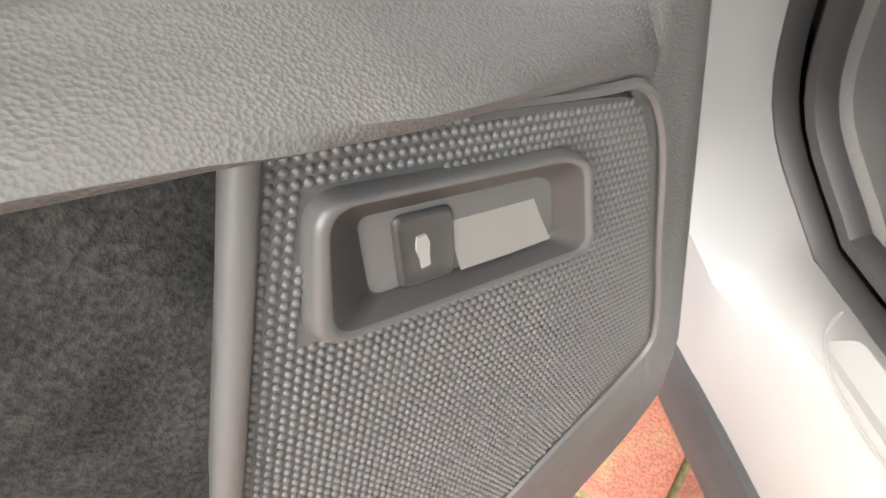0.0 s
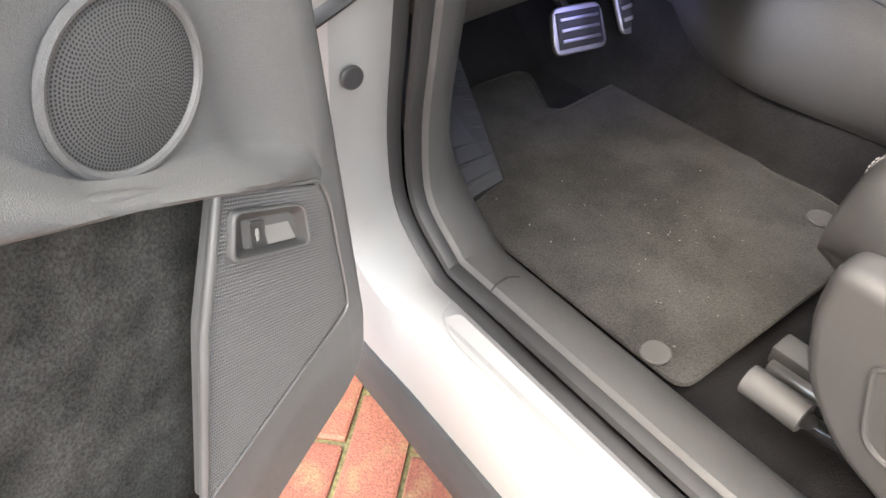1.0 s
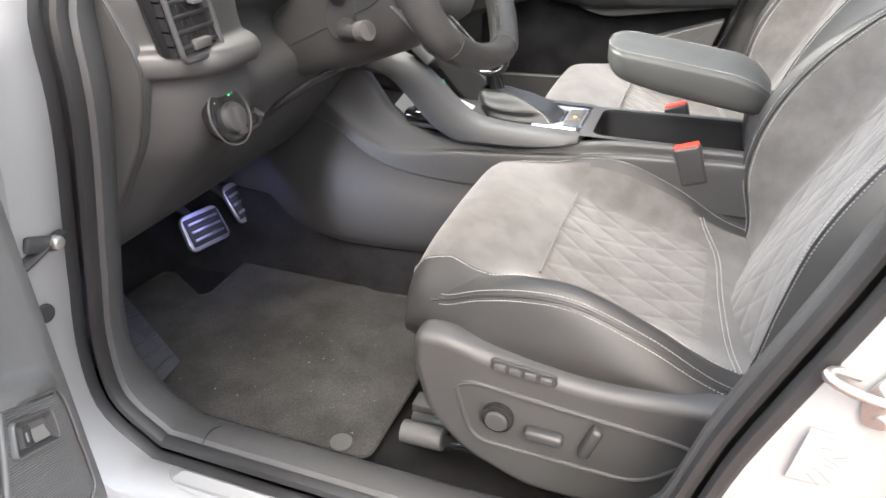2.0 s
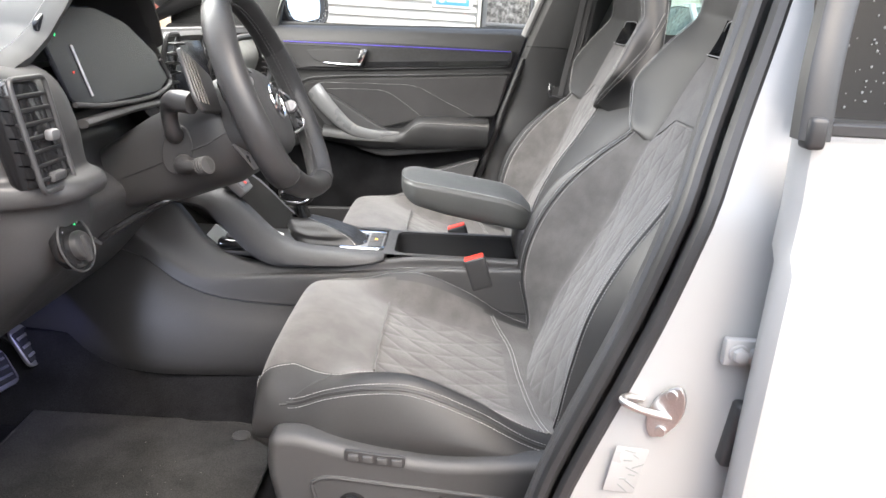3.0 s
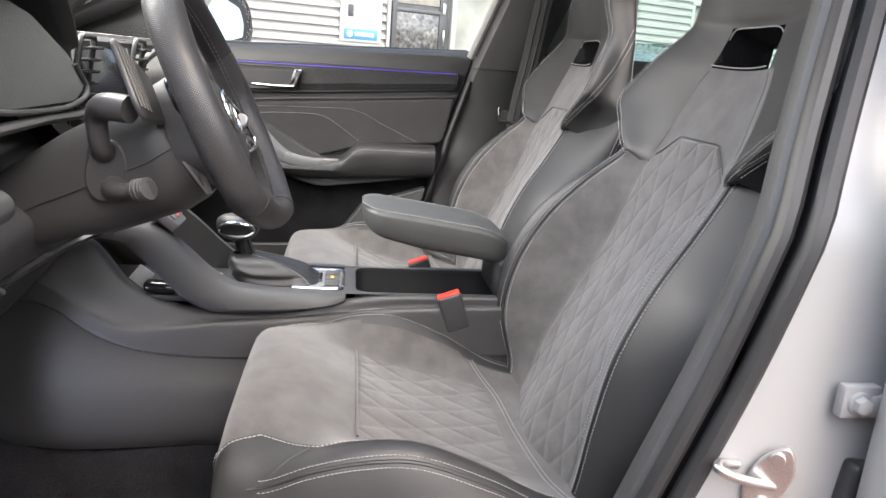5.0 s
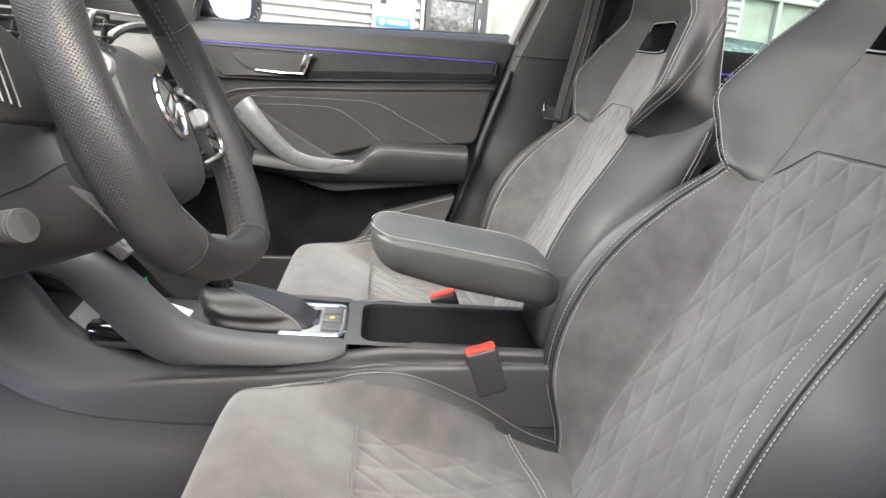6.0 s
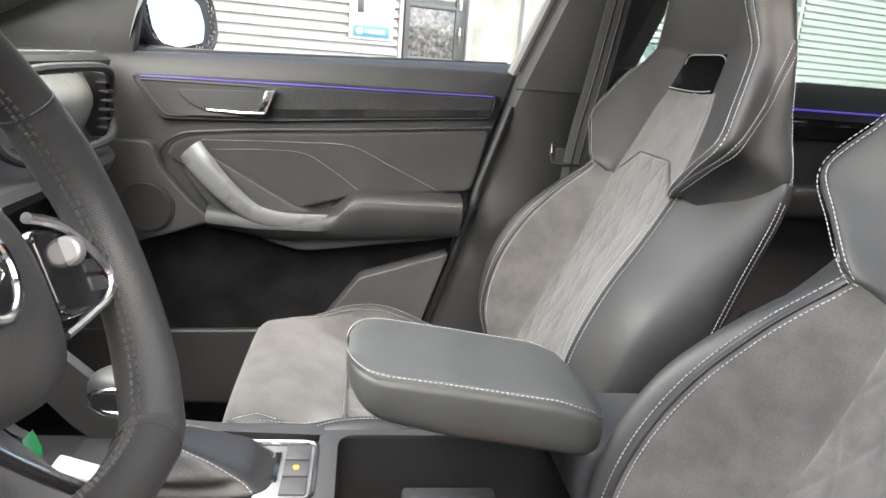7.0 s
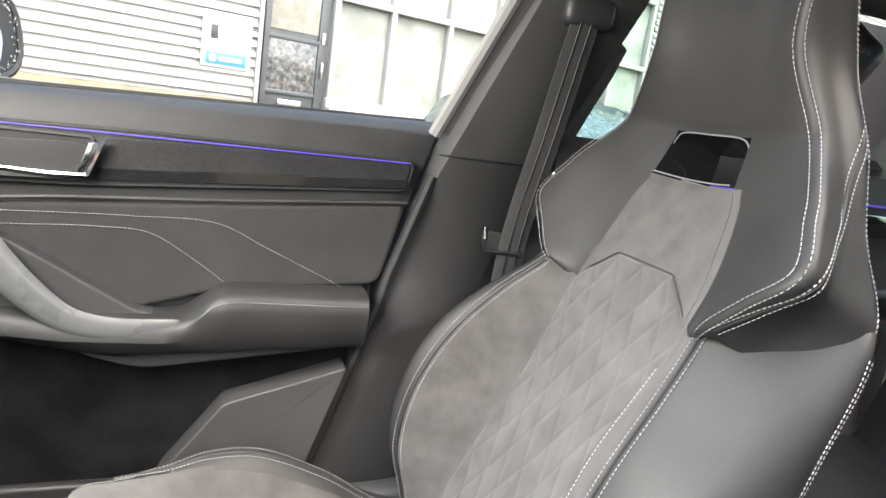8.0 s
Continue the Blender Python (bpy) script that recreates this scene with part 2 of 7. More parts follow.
def stitch(points, normals, step=0.0056, long=0.0037, thick=0.0009, side=0.0, lift=0.0007, bm=None):
    """A row of short raised threads along a line on a surface."""
    verts, faces = [], []
    p = [Vector(q) for q in points]
    nn = [Vector(q) for q in normals]
    dist = [0.0]
    for a, b in zip(p, p[1:]):
        dist.append(dist[-1] + (b - a).length)

    def where(s):
        i = min(max(int(np.searchsorted(dist, s, "right")) - 1, 0), len(p) - 2)
        t = (s - dist[i]) / max(1e-9, dist[i + 1] - dist[i])
        d = (p[i + 1] - p[i]).normalized()
        n = nn[i].lerp(nn[i + 1], t).normalized()
        return p[i].lerp(p[i + 1], t) + n.cross(d) * side + n * lift, d, n

    s = step * 0.5
    while s + long < dist[-1]:
        c, d, n = where(s + long / 2)
        w = n.cross(d).normalized() * thick * 0.5
        h = n * thick * 0.55
        e = d * long * 0.5
        k = len(verts)
        for q in (c - e - w - h, c - e + w - h, c + e + w - h, c + e - w - h, c - e * 0.8 - w * 0.7 + h, c - e * 0.8 + w * 0.7 + h, c + e * 0.8 + w * 0.7 + h, c + e * 0.8 - w * 0.7 + h):
            verts.append(q)
        for f in ((4, 5, 6, 7), (0, 1, 5, 4), (1, 2, 6, 5), (2, 3, 7, 6), (3, 0, 4, 7)):
            faces.append([k + i for i in f])
        s += step
    bm = bm or bmesh.new()
    vs = [bm.verts.new(q) for q in verts]
    for f in faces:
        bm.faces.new([vs[i] for i in f])
    return bm


# ---- ground and building ----
def add_ground():
    bm = bmesh.new()
    bmesh.ops.create_grid(bm, x_segments=2, y_segments=2, size=400)
    bm.transform(Matrix.Translation((0, 0, -0.008)))
    soil = material("mossy joint sand", (0.1, 0.095, 0.045), 0.95, grain=0.4, grain_size=160, stain=0.15, stain_size=6, bump=0.8)
    return tagged(part("ground", bm, soil, smooth=False), "sandy ground with moss between red pavers", "ground", kind="structure")


WALL_TURN = 18.4


def wall_frame(s, out=0.0, z=0.0):
    """A place on the long wall: s metres along it, out metres in front."""
    a = radians(WALL_TURN)
    return Vector((0.18 + s * math.cos(a) + out * math.sin(a), 8.08 + s * math.sin(a) - out * math.cos(a), z))


def add_building():
    at = Matrix.Translation(wall_frame(0)) @ pose(0, 0, 0, 0, 0, WALL_TURN)
    hall = thing("building", "white corrugated industrial hall with a dark glass door", "building", at)
    siding = material("white corrugated steel", (0.3, 0.305, 0.3), 0.5, stain=0.05, stain_size=2)
    plinth = material("beige plinth", (0.25, 0.2, 0.135), 0.85, grain=0.15, grain_size=120, stain=0.2, stain_size=4, bump=0.4)
    frame_m = material("white window frame", (0.34, 0.34, 0.33), 0.4, stain=0.03)
    dark = material("dark grey door frame", (0.06, 0.065, 0.07), 0.4, stain=0.1)
    inner = material("pale blind", (0.27, 0.285, 0.26), 0.8, stain=0.25, stain_size=2)

    def sheet(x0, x1, z0, z1, pitch=0.112):
        line, z = [], z0
        while z < z1:
            line += [(dy, min(z + dz * pitch, z1)) for dz, dy in ((0.0, 0.008), (0.1, 0.02), (0.32, 0.02), (0.46, -0.012), (0.9, -0.012))]
            z += pitch
        line.append((0, z1))
        part("siding", fix(loft([[(x, dy, zz) for dy, zz in line] for x in (x0, x1)])), siding, hall, sharp=20)

    # solid wall pieces round the openings
    def wall_piece(x0, x1, z0, z1):
        part("wall", block((x0 + x1) / 2, 0.2, (z0 + z1) / 2, x1 - x0, 0.3, z1 - z0, 0), plinth, hall)

    end = 7.5
    sheet(-18.0, 0.45, 1.05, 6.0)
    sheet(end, 22.0, 1.05, 6.0)
    sheet(0.45, end, 3.6, 6.0)
    wall_piece(-18.0, 0.45, 1.05, 6.0)
    wall_piece(end, 22.0, 1.05, 6.0)
    wall_piece(0.45, end, 3.6, 6.0)
    part("plinth", block(-8.78, 0.15, 0.52, 18.46, 0.3, 1.05, 0.01), plinth, hall, "beige rendered plinth")
    part("plinth", block(11.7, 0.15, 0.52, 20.6, 0.3, 1.05, 0.01), plinth, hall, "beige rendered plinth")
    part("corner_post", block(0.47, -0.01, 2.3, 0.05, 0.06, 2.6, 0.006), frame_m, hall)
    # door with two panes in a dark frame
    door = part("door", block(0.95, 0.1, 1.8, 0.88, 0.06, 3.6, 0.01), dark, hall, "dark framed glass entrance door")
    part("pane", block(0.93, 0.064, 2.55, 0.62, 0.012, 1.25, 0.004), material("pale door glass", (0.26, 0.25, 0.22), 0.15, stain=0.15), door)
    part("pane", block(0.93, 0.064, 1.52, 0.62, 0.012, 0.6, 0.004), material("wet dark glass", (0.1, 0.1, 0.1), 0.12, grain=0.6, grain_size=26, stain=0.4, stain_size=14), door)
    for z in (1.2, 1.84, 3.2):
        part("door_rail", block(0.93, 0.06, z, 0.66, 0.03, 0.05, 0.006), dark, door)
    for x in (0.58, 1.28):
        part("door_stile", block(x, 0.06, 1.8, 0.07, 0.03, 3.5, 0.006), dark, door)
    part("door_handle", tube([(1.3, 0.01, 1.42), (1.3, 0.01, 1.62)], 0.014), STEEL, door)
    part("lock_plate", block(1.3, 0.035, 1.9, 0.04, 0.02, 0.14, 0.005), STEEL, door)
    part("letter_slot", block(0.93, 0.05, 1.08, 0.3, 0.02, 0.07, 0.006), STEEL, door)
    # two window bands with siding between
    for x0, x1, posts in ((1.4, 4.1, (1.45, 2.27, 3.2, 4.06)), (5.75, 7.5, (5.79, 6.6, 7.46))):
        mid, wide = (x0 + x1) / 2, x1 - x0
        win = part("window", block(mid, 0.12, 2.35, wide, 0.02, 2.5, 0.004), inner, hall, "white framed window with pale blinds")
        for x in posts:
            part("mullion", block(x, 0.06, 2.35, 0.075, 0.1, 2.5, 0.008), frame_m, win)
        for z, h in ((1.15, 0.12), (2.44, 0.08), (3.56, 0.08)):
            part("transom", block(mid, 0.055, z, wide, 0.1, h, 0.008), frame_m, win)
        part("window_sill", block(mid, 0.0, 1.075, wide, 0.2, 0.05, 0.01), frame_m, win)
    sheet(4.1, 5.75, 1.05, 3.6)
    wall_piece(4.1, 5.75, 1.05, 3.6)
    part("roof_edge", block(2, 0.2, 6.06, 40.2, 0.8, 0.16, 0.02), frame_m, hall)
    # sign
    sg = thing("wall_sign", "white wall sign with a blue strip on corrugated siding", "sign", at @ Matrix.Translation((0.09, -0.025, 1.675)))
    sign_m = material("white sign board", (0.42, 0.43, 0.44), 0.4, stain=0.02)
    part("board", block(0, 0, 0, 0.565, 0.012, 0.6, 0.004), sign_m, sg)
    blue = material("blue sign print", (0.05, 0.2, 0.55), 0.4, stain=0.03)
    part("blue_strip", block(0.0, -0.008, -0.205, 0.46, 0.004, 0.13, 0.001), blue, sg)
    part("printed_bar", block(0.05, -0.012, -0.205, 0.26, 0.003, 0.05, 0.001), sign_m, sg)
    part("printed_bar", disc(0.042, 0.003, 20, 0, pose(-0.15, -0.012, -0.205, 90, 0, 0)), sign_m, sg)
    ink = material("dark sign print", (0.04, 0.04, 0.05), 0.5, stain=0.03)
    part("printed_bar", block(-0.145, -0.008, 0.08, 0.08, 0.004, 0.15, 0.02), ink, sg)
    grey = material("grey sign print", (0.3, 0.32, 0.35), 0.5, stain=0.03)
    part("printed_bar", block(-0.06, -0.008, 0.21, 0.24, 0.004, 0.016, 0.001), grey, sg)
    return hall


def add_parked_car():
    car = thing("parked_car", "pale silver parked car wet with rain before the hall", "car", pose(3.0, 5.1, 0, 0, 0, 4))
    paint = material("pale silver car paint", (0.3, 0.32, 0.32), 0.3, stain=0.03, coat=0.5)
    # local: the nose points to negative y
    rows = []
    for y, w, top in ((-2.0, 0.62, 0.62), (-1.93, 0.74, 0.72), (-1.7, 0.84, 0.82), (-1.2, 0.88, 0.93), (-0.75, 0.89, 1.0), (0.6, 0.89, 1.0), (1.6, 0.87, 1.0), (1.9, 0.8, 0.95), (2.0, 0.7, 0.8)):
        prof = [(-w * 0.85, 0.22), (-w, 0.36), (-w, top - 0.22), (-w * 0.96, top - 0.1), (-w * 0.8, top - 0.02), (0, top + 0.015), (w * 0.8, top - 0.02), (w * 0.96, top - 0.1), (w, top - 0.22), (w, 0.36), (w * 0.85, 0.22)]
        rows.append([(x, y, z) for x, z in prof])
    part("body", fix(loft(rows, closed=True, caps=True)), paint, car)
    rows = []
    for y, w0, w1, z1 in ((-0.9, 0.7, 0.68, 0.99), (-0.55, 0.76, 0.66, 1.2), (-0.12, 0.8, 0.6, 1.45), (0.2, 0.8, 0.6, 1.475), (0.9, 0.8, 0.59, 1.465), (1.35, 0.78, 0.58, 1.38), (1.75, 0.72, 0.62, 1.05)):
        rows.append([(-w0, y, 0.96), (-(w0 + w1) / 2 - 0.03, y, (0.96 + z1) / 2), (-w1, y, z1 - 0.02), (-w1 * 0.8, y, z1 + 0.01), (0, y, z1 + 0.03), (w1 * 0.8, y, z1 + 0.01), (w1, y, z1 - 0.02), ((w0 + w1) / 2 + 0.03, y, (0.96 + z1) / 2), (w0, y, 0.96)])
    part("window_glass", fix(loft(rows)), material("wet car glass", (0.1, 0.13, 0.13), 0.12, grain=0.5, grain_size=30, stain=0.2), car, "dark wet car windows")
    top = [[(x, y, z + 0.006) for x, y, z in r[2:7]] for r in rows[2:6]]
    part("roof", fix(loft(top)), paint, car)
    for k in (-1, 1):
        part("pillar", tube([(k * 0.71, -0.92, 0.99), (k * 0.675, -0.55, 1.2), (k * 0.605, -0.12, 1.455)], 0.03, 8), paint, car)
        part("pillar", tube([(k * 0.8, 0.45, 0.96), (k * 0.605, 0.45, 1.46)], 0.03, 8), paint, car)
        part("headlight", block(k * 0.62, -1.86, 0.68, 0.3, 0.14, 0.13, 0.04, 3), material("headlight lens", (0.5, 0.52, 0.52), 0.1, stain=0.02), car)
        part("wing_mirror", block(k * 0.98, -0.6, 1.02, 0.2, 0.12, 0.13, 0.04, 3), paint, car)
        for y in (-1.25, 1.3):
            wh = part("wheel", disc(0.31, 0.2, 32, 0.03, pose(k * 0.8, y, 0.31, 0, 90, 0)), RUBBER, car)
            part("rim", disc(0.2, 0.02, 24, 0.005, pose(k * 0.905, y, 0.31, 0, 90, 0)), STEEL, wh)
    part("grille", block(0, -1.99, 0.5, 0.8, 0.06, 0.16, 0.02), CLAD, car)
    return car


add_ground()
add_building()
add_parked_car()
# unseen wall added so the rear glass reflects grey instead of bright horizon
backdrop_grey = material("grey backdrop surface", (0.2, 0.2, 0.19), 0.9, grain=0.2, grain_size=3, stain=0.3, stain_size=0.4, bump=0.3)
tagged(part("backdrop", block(0, -22, 3.2, 70, 0.6, 6.4, 0.02), backdrop_grey), "unseen grey wall added to darken what the glass reflects", "wall", kind="structure")

# ---- car shell ----


def tumble(z):
    return max(0.0, z - 1.02) * 0.34


OPENING = [(-0.30, 0.385), (-0.05, 0.387), (0.2, 0.392), (0.335, 0.405), (0.425, 0.5), (0.476, 0.67), (0.552, 0.89), (0.607, 1.09), (0.665, 1.283), (0.69, 1.42), (0.6, 1.5), (0.3, 1.51), (0.06, 1.46),
           (-0.2, 1.28), (-0.275, 1.12), (-0.29, 0.93), (-0.345, 0.7), (-0.378, 0.55), (-0.372, 0.45), (-0.30, 0.385)]


def opening_path(n):
    p = spline(OPENING, n)
    out = []
    for i, q in enumerate(p[:-1]):
        a, b = p[i - 1] if i else p[-2], p[i + 1]
        d = Vector(b - a).normalized()
        out.append((q[0], q[1], d[1], -d[0]))  # with the outward normal
    return out


def ring(profile, n=120, mirror=False, mats=None):
    """Sweeps (offset outwards, depth y) rows round the door opening; profile(x, z) gives the rows."""
    rows = []
    for x, z, nx, nz in opening_path(n):
        rows.append([(x + nx * o, (y + tumble(z + nz * o)) * (-1 if mirror else 1), z + nz * o) for o, y in profile(x, z)])
    rows.append(rows[0])
    bm = loft(rows)
    bmesh.ops.remove_doubles(bm, verts=bm.verts, dist=1e-5)
    return fix(bm)


def blend(*pairs):
    tot = sum(w for w, _ in pairs)
    return [tuple(sum(w * row[i][k] for w, row in pairs) / tot for k in (0, 1)) for i in range(len(pairs[0][1]))]


def jamb(x, z):
    front = [(0.012, -0.852), (-0.004, -0.88), (-0.012, -0.915), (-0.008, -0.94), (0.02, -0.955), (0.06, -0.96), (0.1, -0.955)]
    sill = [(0.012, -0.852), (-0.008, -0.872), (-0.016, -0.9), (-0.004, -0.925), (0.02, -0.94), (0.05, -0.95), (0.082, -0.952)]
    rear = [(0.012, -0.852), (0.03, -0.862), (0.06, -0.868), (0.09, -0.872), (0.12, -0.876), (0.15, -0.88), (0.19, -0.886)]
    roof = [(0.012, -0.852), (0.02, -0.87), (0.03, -0.885), (0.045, -0.895), (0.06, -0.9), (0.08, -0.895), (0.1, -0.88)]
    wf = max(0.0, min(1.0, (-x - 0.24) / 0.1)) * (1 if z < 1.1 else 0)
    wr = max(0.0, min(1.0, (x - 0.33) / 0.12)) * (1 if z < 1.4 else 0)
    ws = max(0.0, min(1.0, (0.48 - z) / 0.06)) * (1 - wf) * (1 - wr)
    wt = max(0.001, 1 - wf - wr - ws) * (1 if z > 1.05 else 0.001)
    return blend((wf, front), (wr, rear), (ws, sill), (wt, roof))


def sill_part(z):
    """1 along the sill, 0 up the pillars."""
    return max(0.0, min(1.0, (0.5 - z) / 0.08))


def add_shell():
    shell = thing("car_body", "white estate car body with an open front door", "car", kind="structure")
    for mirrored in (False, True):
        part("door_jamb", ring(jamb, mirror=mirrored), WHITE, shell)
        if not mirrored:
            part("door_seal", ring(lambda x, z: [(0.016 + 0.011 * math.cos(a), -0.846 + 0.013 * math.sin(a)) for a in np.linspace(0, 2 * math.pi, 9)], mirror=mirrored), RUBBER, shell, "black rubber door seal")
            part("door_seal", ring(lambda x, z: [(-0.004 + 0.009 * math.cos(a), -0.828 + 0.012 * math.sin(a)) for a in np.linspace(0, 2 * math.pi, 9)], mirror=mirrored), RUBBER, shell, "black rubber inner door seal")
            part("opening_trim", ring(lambda x, z: [(-0.006, -0.822), (-0.014, -0.812), (-0.012, -0.795), (0.004, -0.765 + 0.008 * sill_part(z)), (0.03, -0.745 + 0.014 * sill_part(z)), (0.075, -0.735 + 0.025 * sill_part(z))], mirror=mirrored), PLASTIC_GREY, shell, "grey plastic door sill and pillar lining")
        k = 1 if mirrored else -1
        # cladding below the sill
        rows = [[(x, k * y, z) for y, z in ((0.93, 0.31), (0.958, 0.308), (0.968, 0.29), (0.968, 0.22), (0.94, 0.17), (0.7, 0.16))] for x in (-0.62, -0.3, 0.2, 1.9)]
        part("sill_cladding", fix(loft(rows)), CLAD, shell, "black plastic sill cladding")
        # scuff plate
        part("scuff_plate", plate(rounded([(-0.235, -0.012), (0.4, -0.006), (0.4, 0.024), (-0.225, 0.02)], 0.008), 0.003, 0.001, at=pose(0, k * 0.893 if k < 0 else k * 0.893, 0.4, -90 if k < 0 else 90, 0, 0)), WHITE, shell)
        # fender, rear flank and roof side
        rows = []
        for x in np.linspace(-1.5, -0.4, 9):
            rows.append([(x, k * y, z) for y, z in ((0.955, 0.3), (0.962, 0.6), (0.955, 0.85), (0.9, 1.0), (0.78, 1.06), (0.0, 1.1))])
        part("fender", fix(loft(rows)), WHITE, shell)
    part("scuff_outline", tube(spline([(-0.246, -0.874, 0.4005), (-0.236, -0.89, 0.4035), (-0.208, -0.904, 0.403), (-0.1, -0.906, 0.4035), (0.1, -0.906, 0.406), (0.26, -0.905, 0.411)], 40), 0.0011, 6), WHITE, shell)
    part("trim_joint", tube([(-0.233, -0.822, 0.394), (-0.234, -0.81, 0.4015), (-0.236, -0.79, 0.3995), (-0.238, -0.766, 0.384)], 0.0013, 6), RUBBER, shell)
    # floor, bulkhead, rear
    part("underbody", block(0.55, 0, 0.21, 2.7, 1.82, 0.1, 0.02), CLAD, shell)
    part("bulkhead", block(-0.98, 0, 0.68, 0.06, 1.7, 0.86, 0.01), CARPET, shell)
    # roof with headliner
    def roof_row(x, dz, ys):
        return [(x, y, 1.515 + 0.07 * (1 - (y / 0.7) ** 2) + dz - 0.05 * max(0, -x) ** 2 - 0.03 * max(0, x - 1.0) ** 2) for y in ys]
    def roof_patch(xs, y0, y1, dz, bm=None):
        return loft([[p for p in roof_row(x, dz, np.linspace(y0, y1, 9))] for x in xs], bm=bm)

    # unseen roof: a frame round a glass opening added to let sky light in
    for nm, dz, m, lab in (("roof", 0.09, WHITE, "white roof frame"), ("headliner", 0.0, HEADLINER, "black fabric headliner")):
        bm = roof_patch(np.linspace(0.1, 2.6, 12), -0.7, -0.45, dz)
        roof_patch(np.linspace(0.1, 2.6, 12), 0.45, 0.7, dz, bm)
        roof_patch((0.1, 0.16, 0.22), -0.45, 0.45, dz, bm)
        roof_patch(np.linspace(1.45, 2.6, 6), -0.45, 0.45, dz, bm)
        bmesh.ops.remove_doubles(bm, verts=bm.verts, dist=1e-4)
        part(nm, fix(bm), m, shell, lab)
    part("added_roof_glass", fix(roof_patch(np.linspace(0.2, 1.47, 8), -0.47, 0.47, 0.084)), glass_material("added roof pane", (0.95, 0.95, 0.94)), shell, "unseen glass roof panel added to let in sky light")
    # windscreen
    rows = [[(x + 0.12 * (y / 0.7) ** 2, y * w, z) for y in np.linspace(-0.7, 0.7, 11)] for x, z, w in ((-0.93, 1.08, 1.08), (-0.4, 1.35, 0.98), (0.1, 1.56, 0.9))]
    ws = part("windscreen", fix(loft(rows)), CLEAR, shell)
    ws.visible_shadow = False
    for k in (-1, 1):
        part("pillar_trim", tube([(-0.88, k * 0.76, 1.1), (-0.5, k * 0.745, 1.26), (-0.15, k * 0.7, 1.43), (0.12, k * 0.64, 1.53)], [0.05, 0.05, 0.045, 0.04], 12), PLASTIC_BLACK, shell, "dark windscreen pillar trim")
        part("pillar_skin", tube([(-0.88, k * 0.8, 1.1), (-0.5, k * 0.785, 1.28), (-0.15, k * 0.74, 1.46), (0.12, k * 0.69, 1.57)], [0.034, 0.034, 0.032, 0.03], 10), WHITE if k < 0 else PLASTIC_BLACK, shell)
        part("roof_rail_trim", tube([(0.1, k * 0.655, 1.52), (0.7, k * 0.655, 1.535), (1.6, k * 0.65, 1.53), (2.4, k * 0.64, 1.5)], 0.045, 10), HEADLINER, shell)
    # rear hatch
    part("hatch", block(2.62, 0, 0.72, 0.08, 1.7, 0.9, 0.03), WHITE, shell)
    rows = [[(x, y, z) for y in np.linspace(-0.68, 0.68, 7)] for x, z in ((2.62, 1.15), (2.5, 1.55))]
    rw = part("rear_window", fix(loft(rows)), TINTED, shell)
    rw.visible_shadow = False
    return shell


shell = add_shell()


def add_floor():
    # carpeted floor pan with the tunnel and a rising toe board
    rows = []
    for x in np.linspace(-0.96, 1.7, 40):
        toe = max(0.0, -0.77 - x)
        base = 0.28 + 0.02 * max(0, x) + 1.05 * toe
        row = []
        for y in np.linspace(-0.80, 0.80, 41):
            yt = abs(y + 0.035)
            t = 0.2 if yt < 0.125 else 0.2 * math.exp(-((yt - 0.125) / 0.035) ** 2)
            kick = 0.09 * max(0.0, (abs(y) - 0.7) / 0.1) ** 2
            row.append((x, y, base + t + kick))
        rows.append(row)
    return tagged(part("car_floor", fix(loft(rows)), CARPET), "charcoal carpeted car floor with raised centre tunnel", "floor", kind="structure")


add_floor()


def add_floor_mat():
    mat_t = thing("floor_mat", "charcoal carpet driver floor mat with a notched front edge", "floor mat")
    out = [(-0.025, -0.685), (-0.02, -0.24), (-0.13, -0.22), (-0.225, -0.228), (-0.4, -0.18), (-0.57, -0.172), (-0.585, -0.2), (-0.58, -0.36), (-0.6, -0.378), (-0.72, -0.315), (-0.745, -0.325), (-0.757, -0.44), (-0.48, -0.585), (-0.455, -0.69)]
    out = rounded(out, 0.022)
    pile = plate([(x, y) for x, y in out], 0.008, 0.003, at=pose(0, 0, 0.302, 90, 0, 0) @ Matrix.Diagonal((1, 1, -1, 1)))
    fix(pile)
    bmesh.ops.triangulate(pile, faces=[f for f in pile.faces if len(f.verts) > 4])
    part("mat_surface", pile, MAT_PILE, mat_t)
    edge = [(x, y, 0.307) for x, y in out]
    part("bound_edge", tube(edge + edge[:1], 0.0045, 6, caps=False), MAT_PILE, mat_t, "grey bound mat edge")
    rng = random.Random(8)
    crumbs = bmesh.new()
    for _ in range(60):
        x, y = rng.gauss(-0.25, 0.12), rng.gauss(-0.5, 0.09)
        if -0.5 < x < -0.04 and -0.67 < y < -0.26:
            r = rng.uniform(0.0004, 0.0012)
            own = bmesh.new()
            bmesh.ops.create_icosphere(own, subdivisions=1, radius=r, matrix=Matrix.Translation((x, y, 0.3105)) @ Matrix.Rotation(rng.uniform(0, 3), 4, "Z") @ Matrix.Diagonal((rng.uniform(0.6, 3), 1, 0.5, 1)))
            join(crumbs, own)
    tagged(part("dust_crumbs", crumbs, material("pale dust", (0.13, 0.125, 0.115), 0.9, stain=0.2)), "pale dust and crumbs on the dark floor mat", "dust", kind="stuff")
    for x, y in ((-0.08, -0.672), (-0.1, -0.275)):
        part("fastener", disc(0.02, 0.005, 28, 0.002, pose(x, y, 0.3125)), PLASTIC_GREY, mat_t, "round grey mat fastener")
    return mat_t


add_floor_mat()


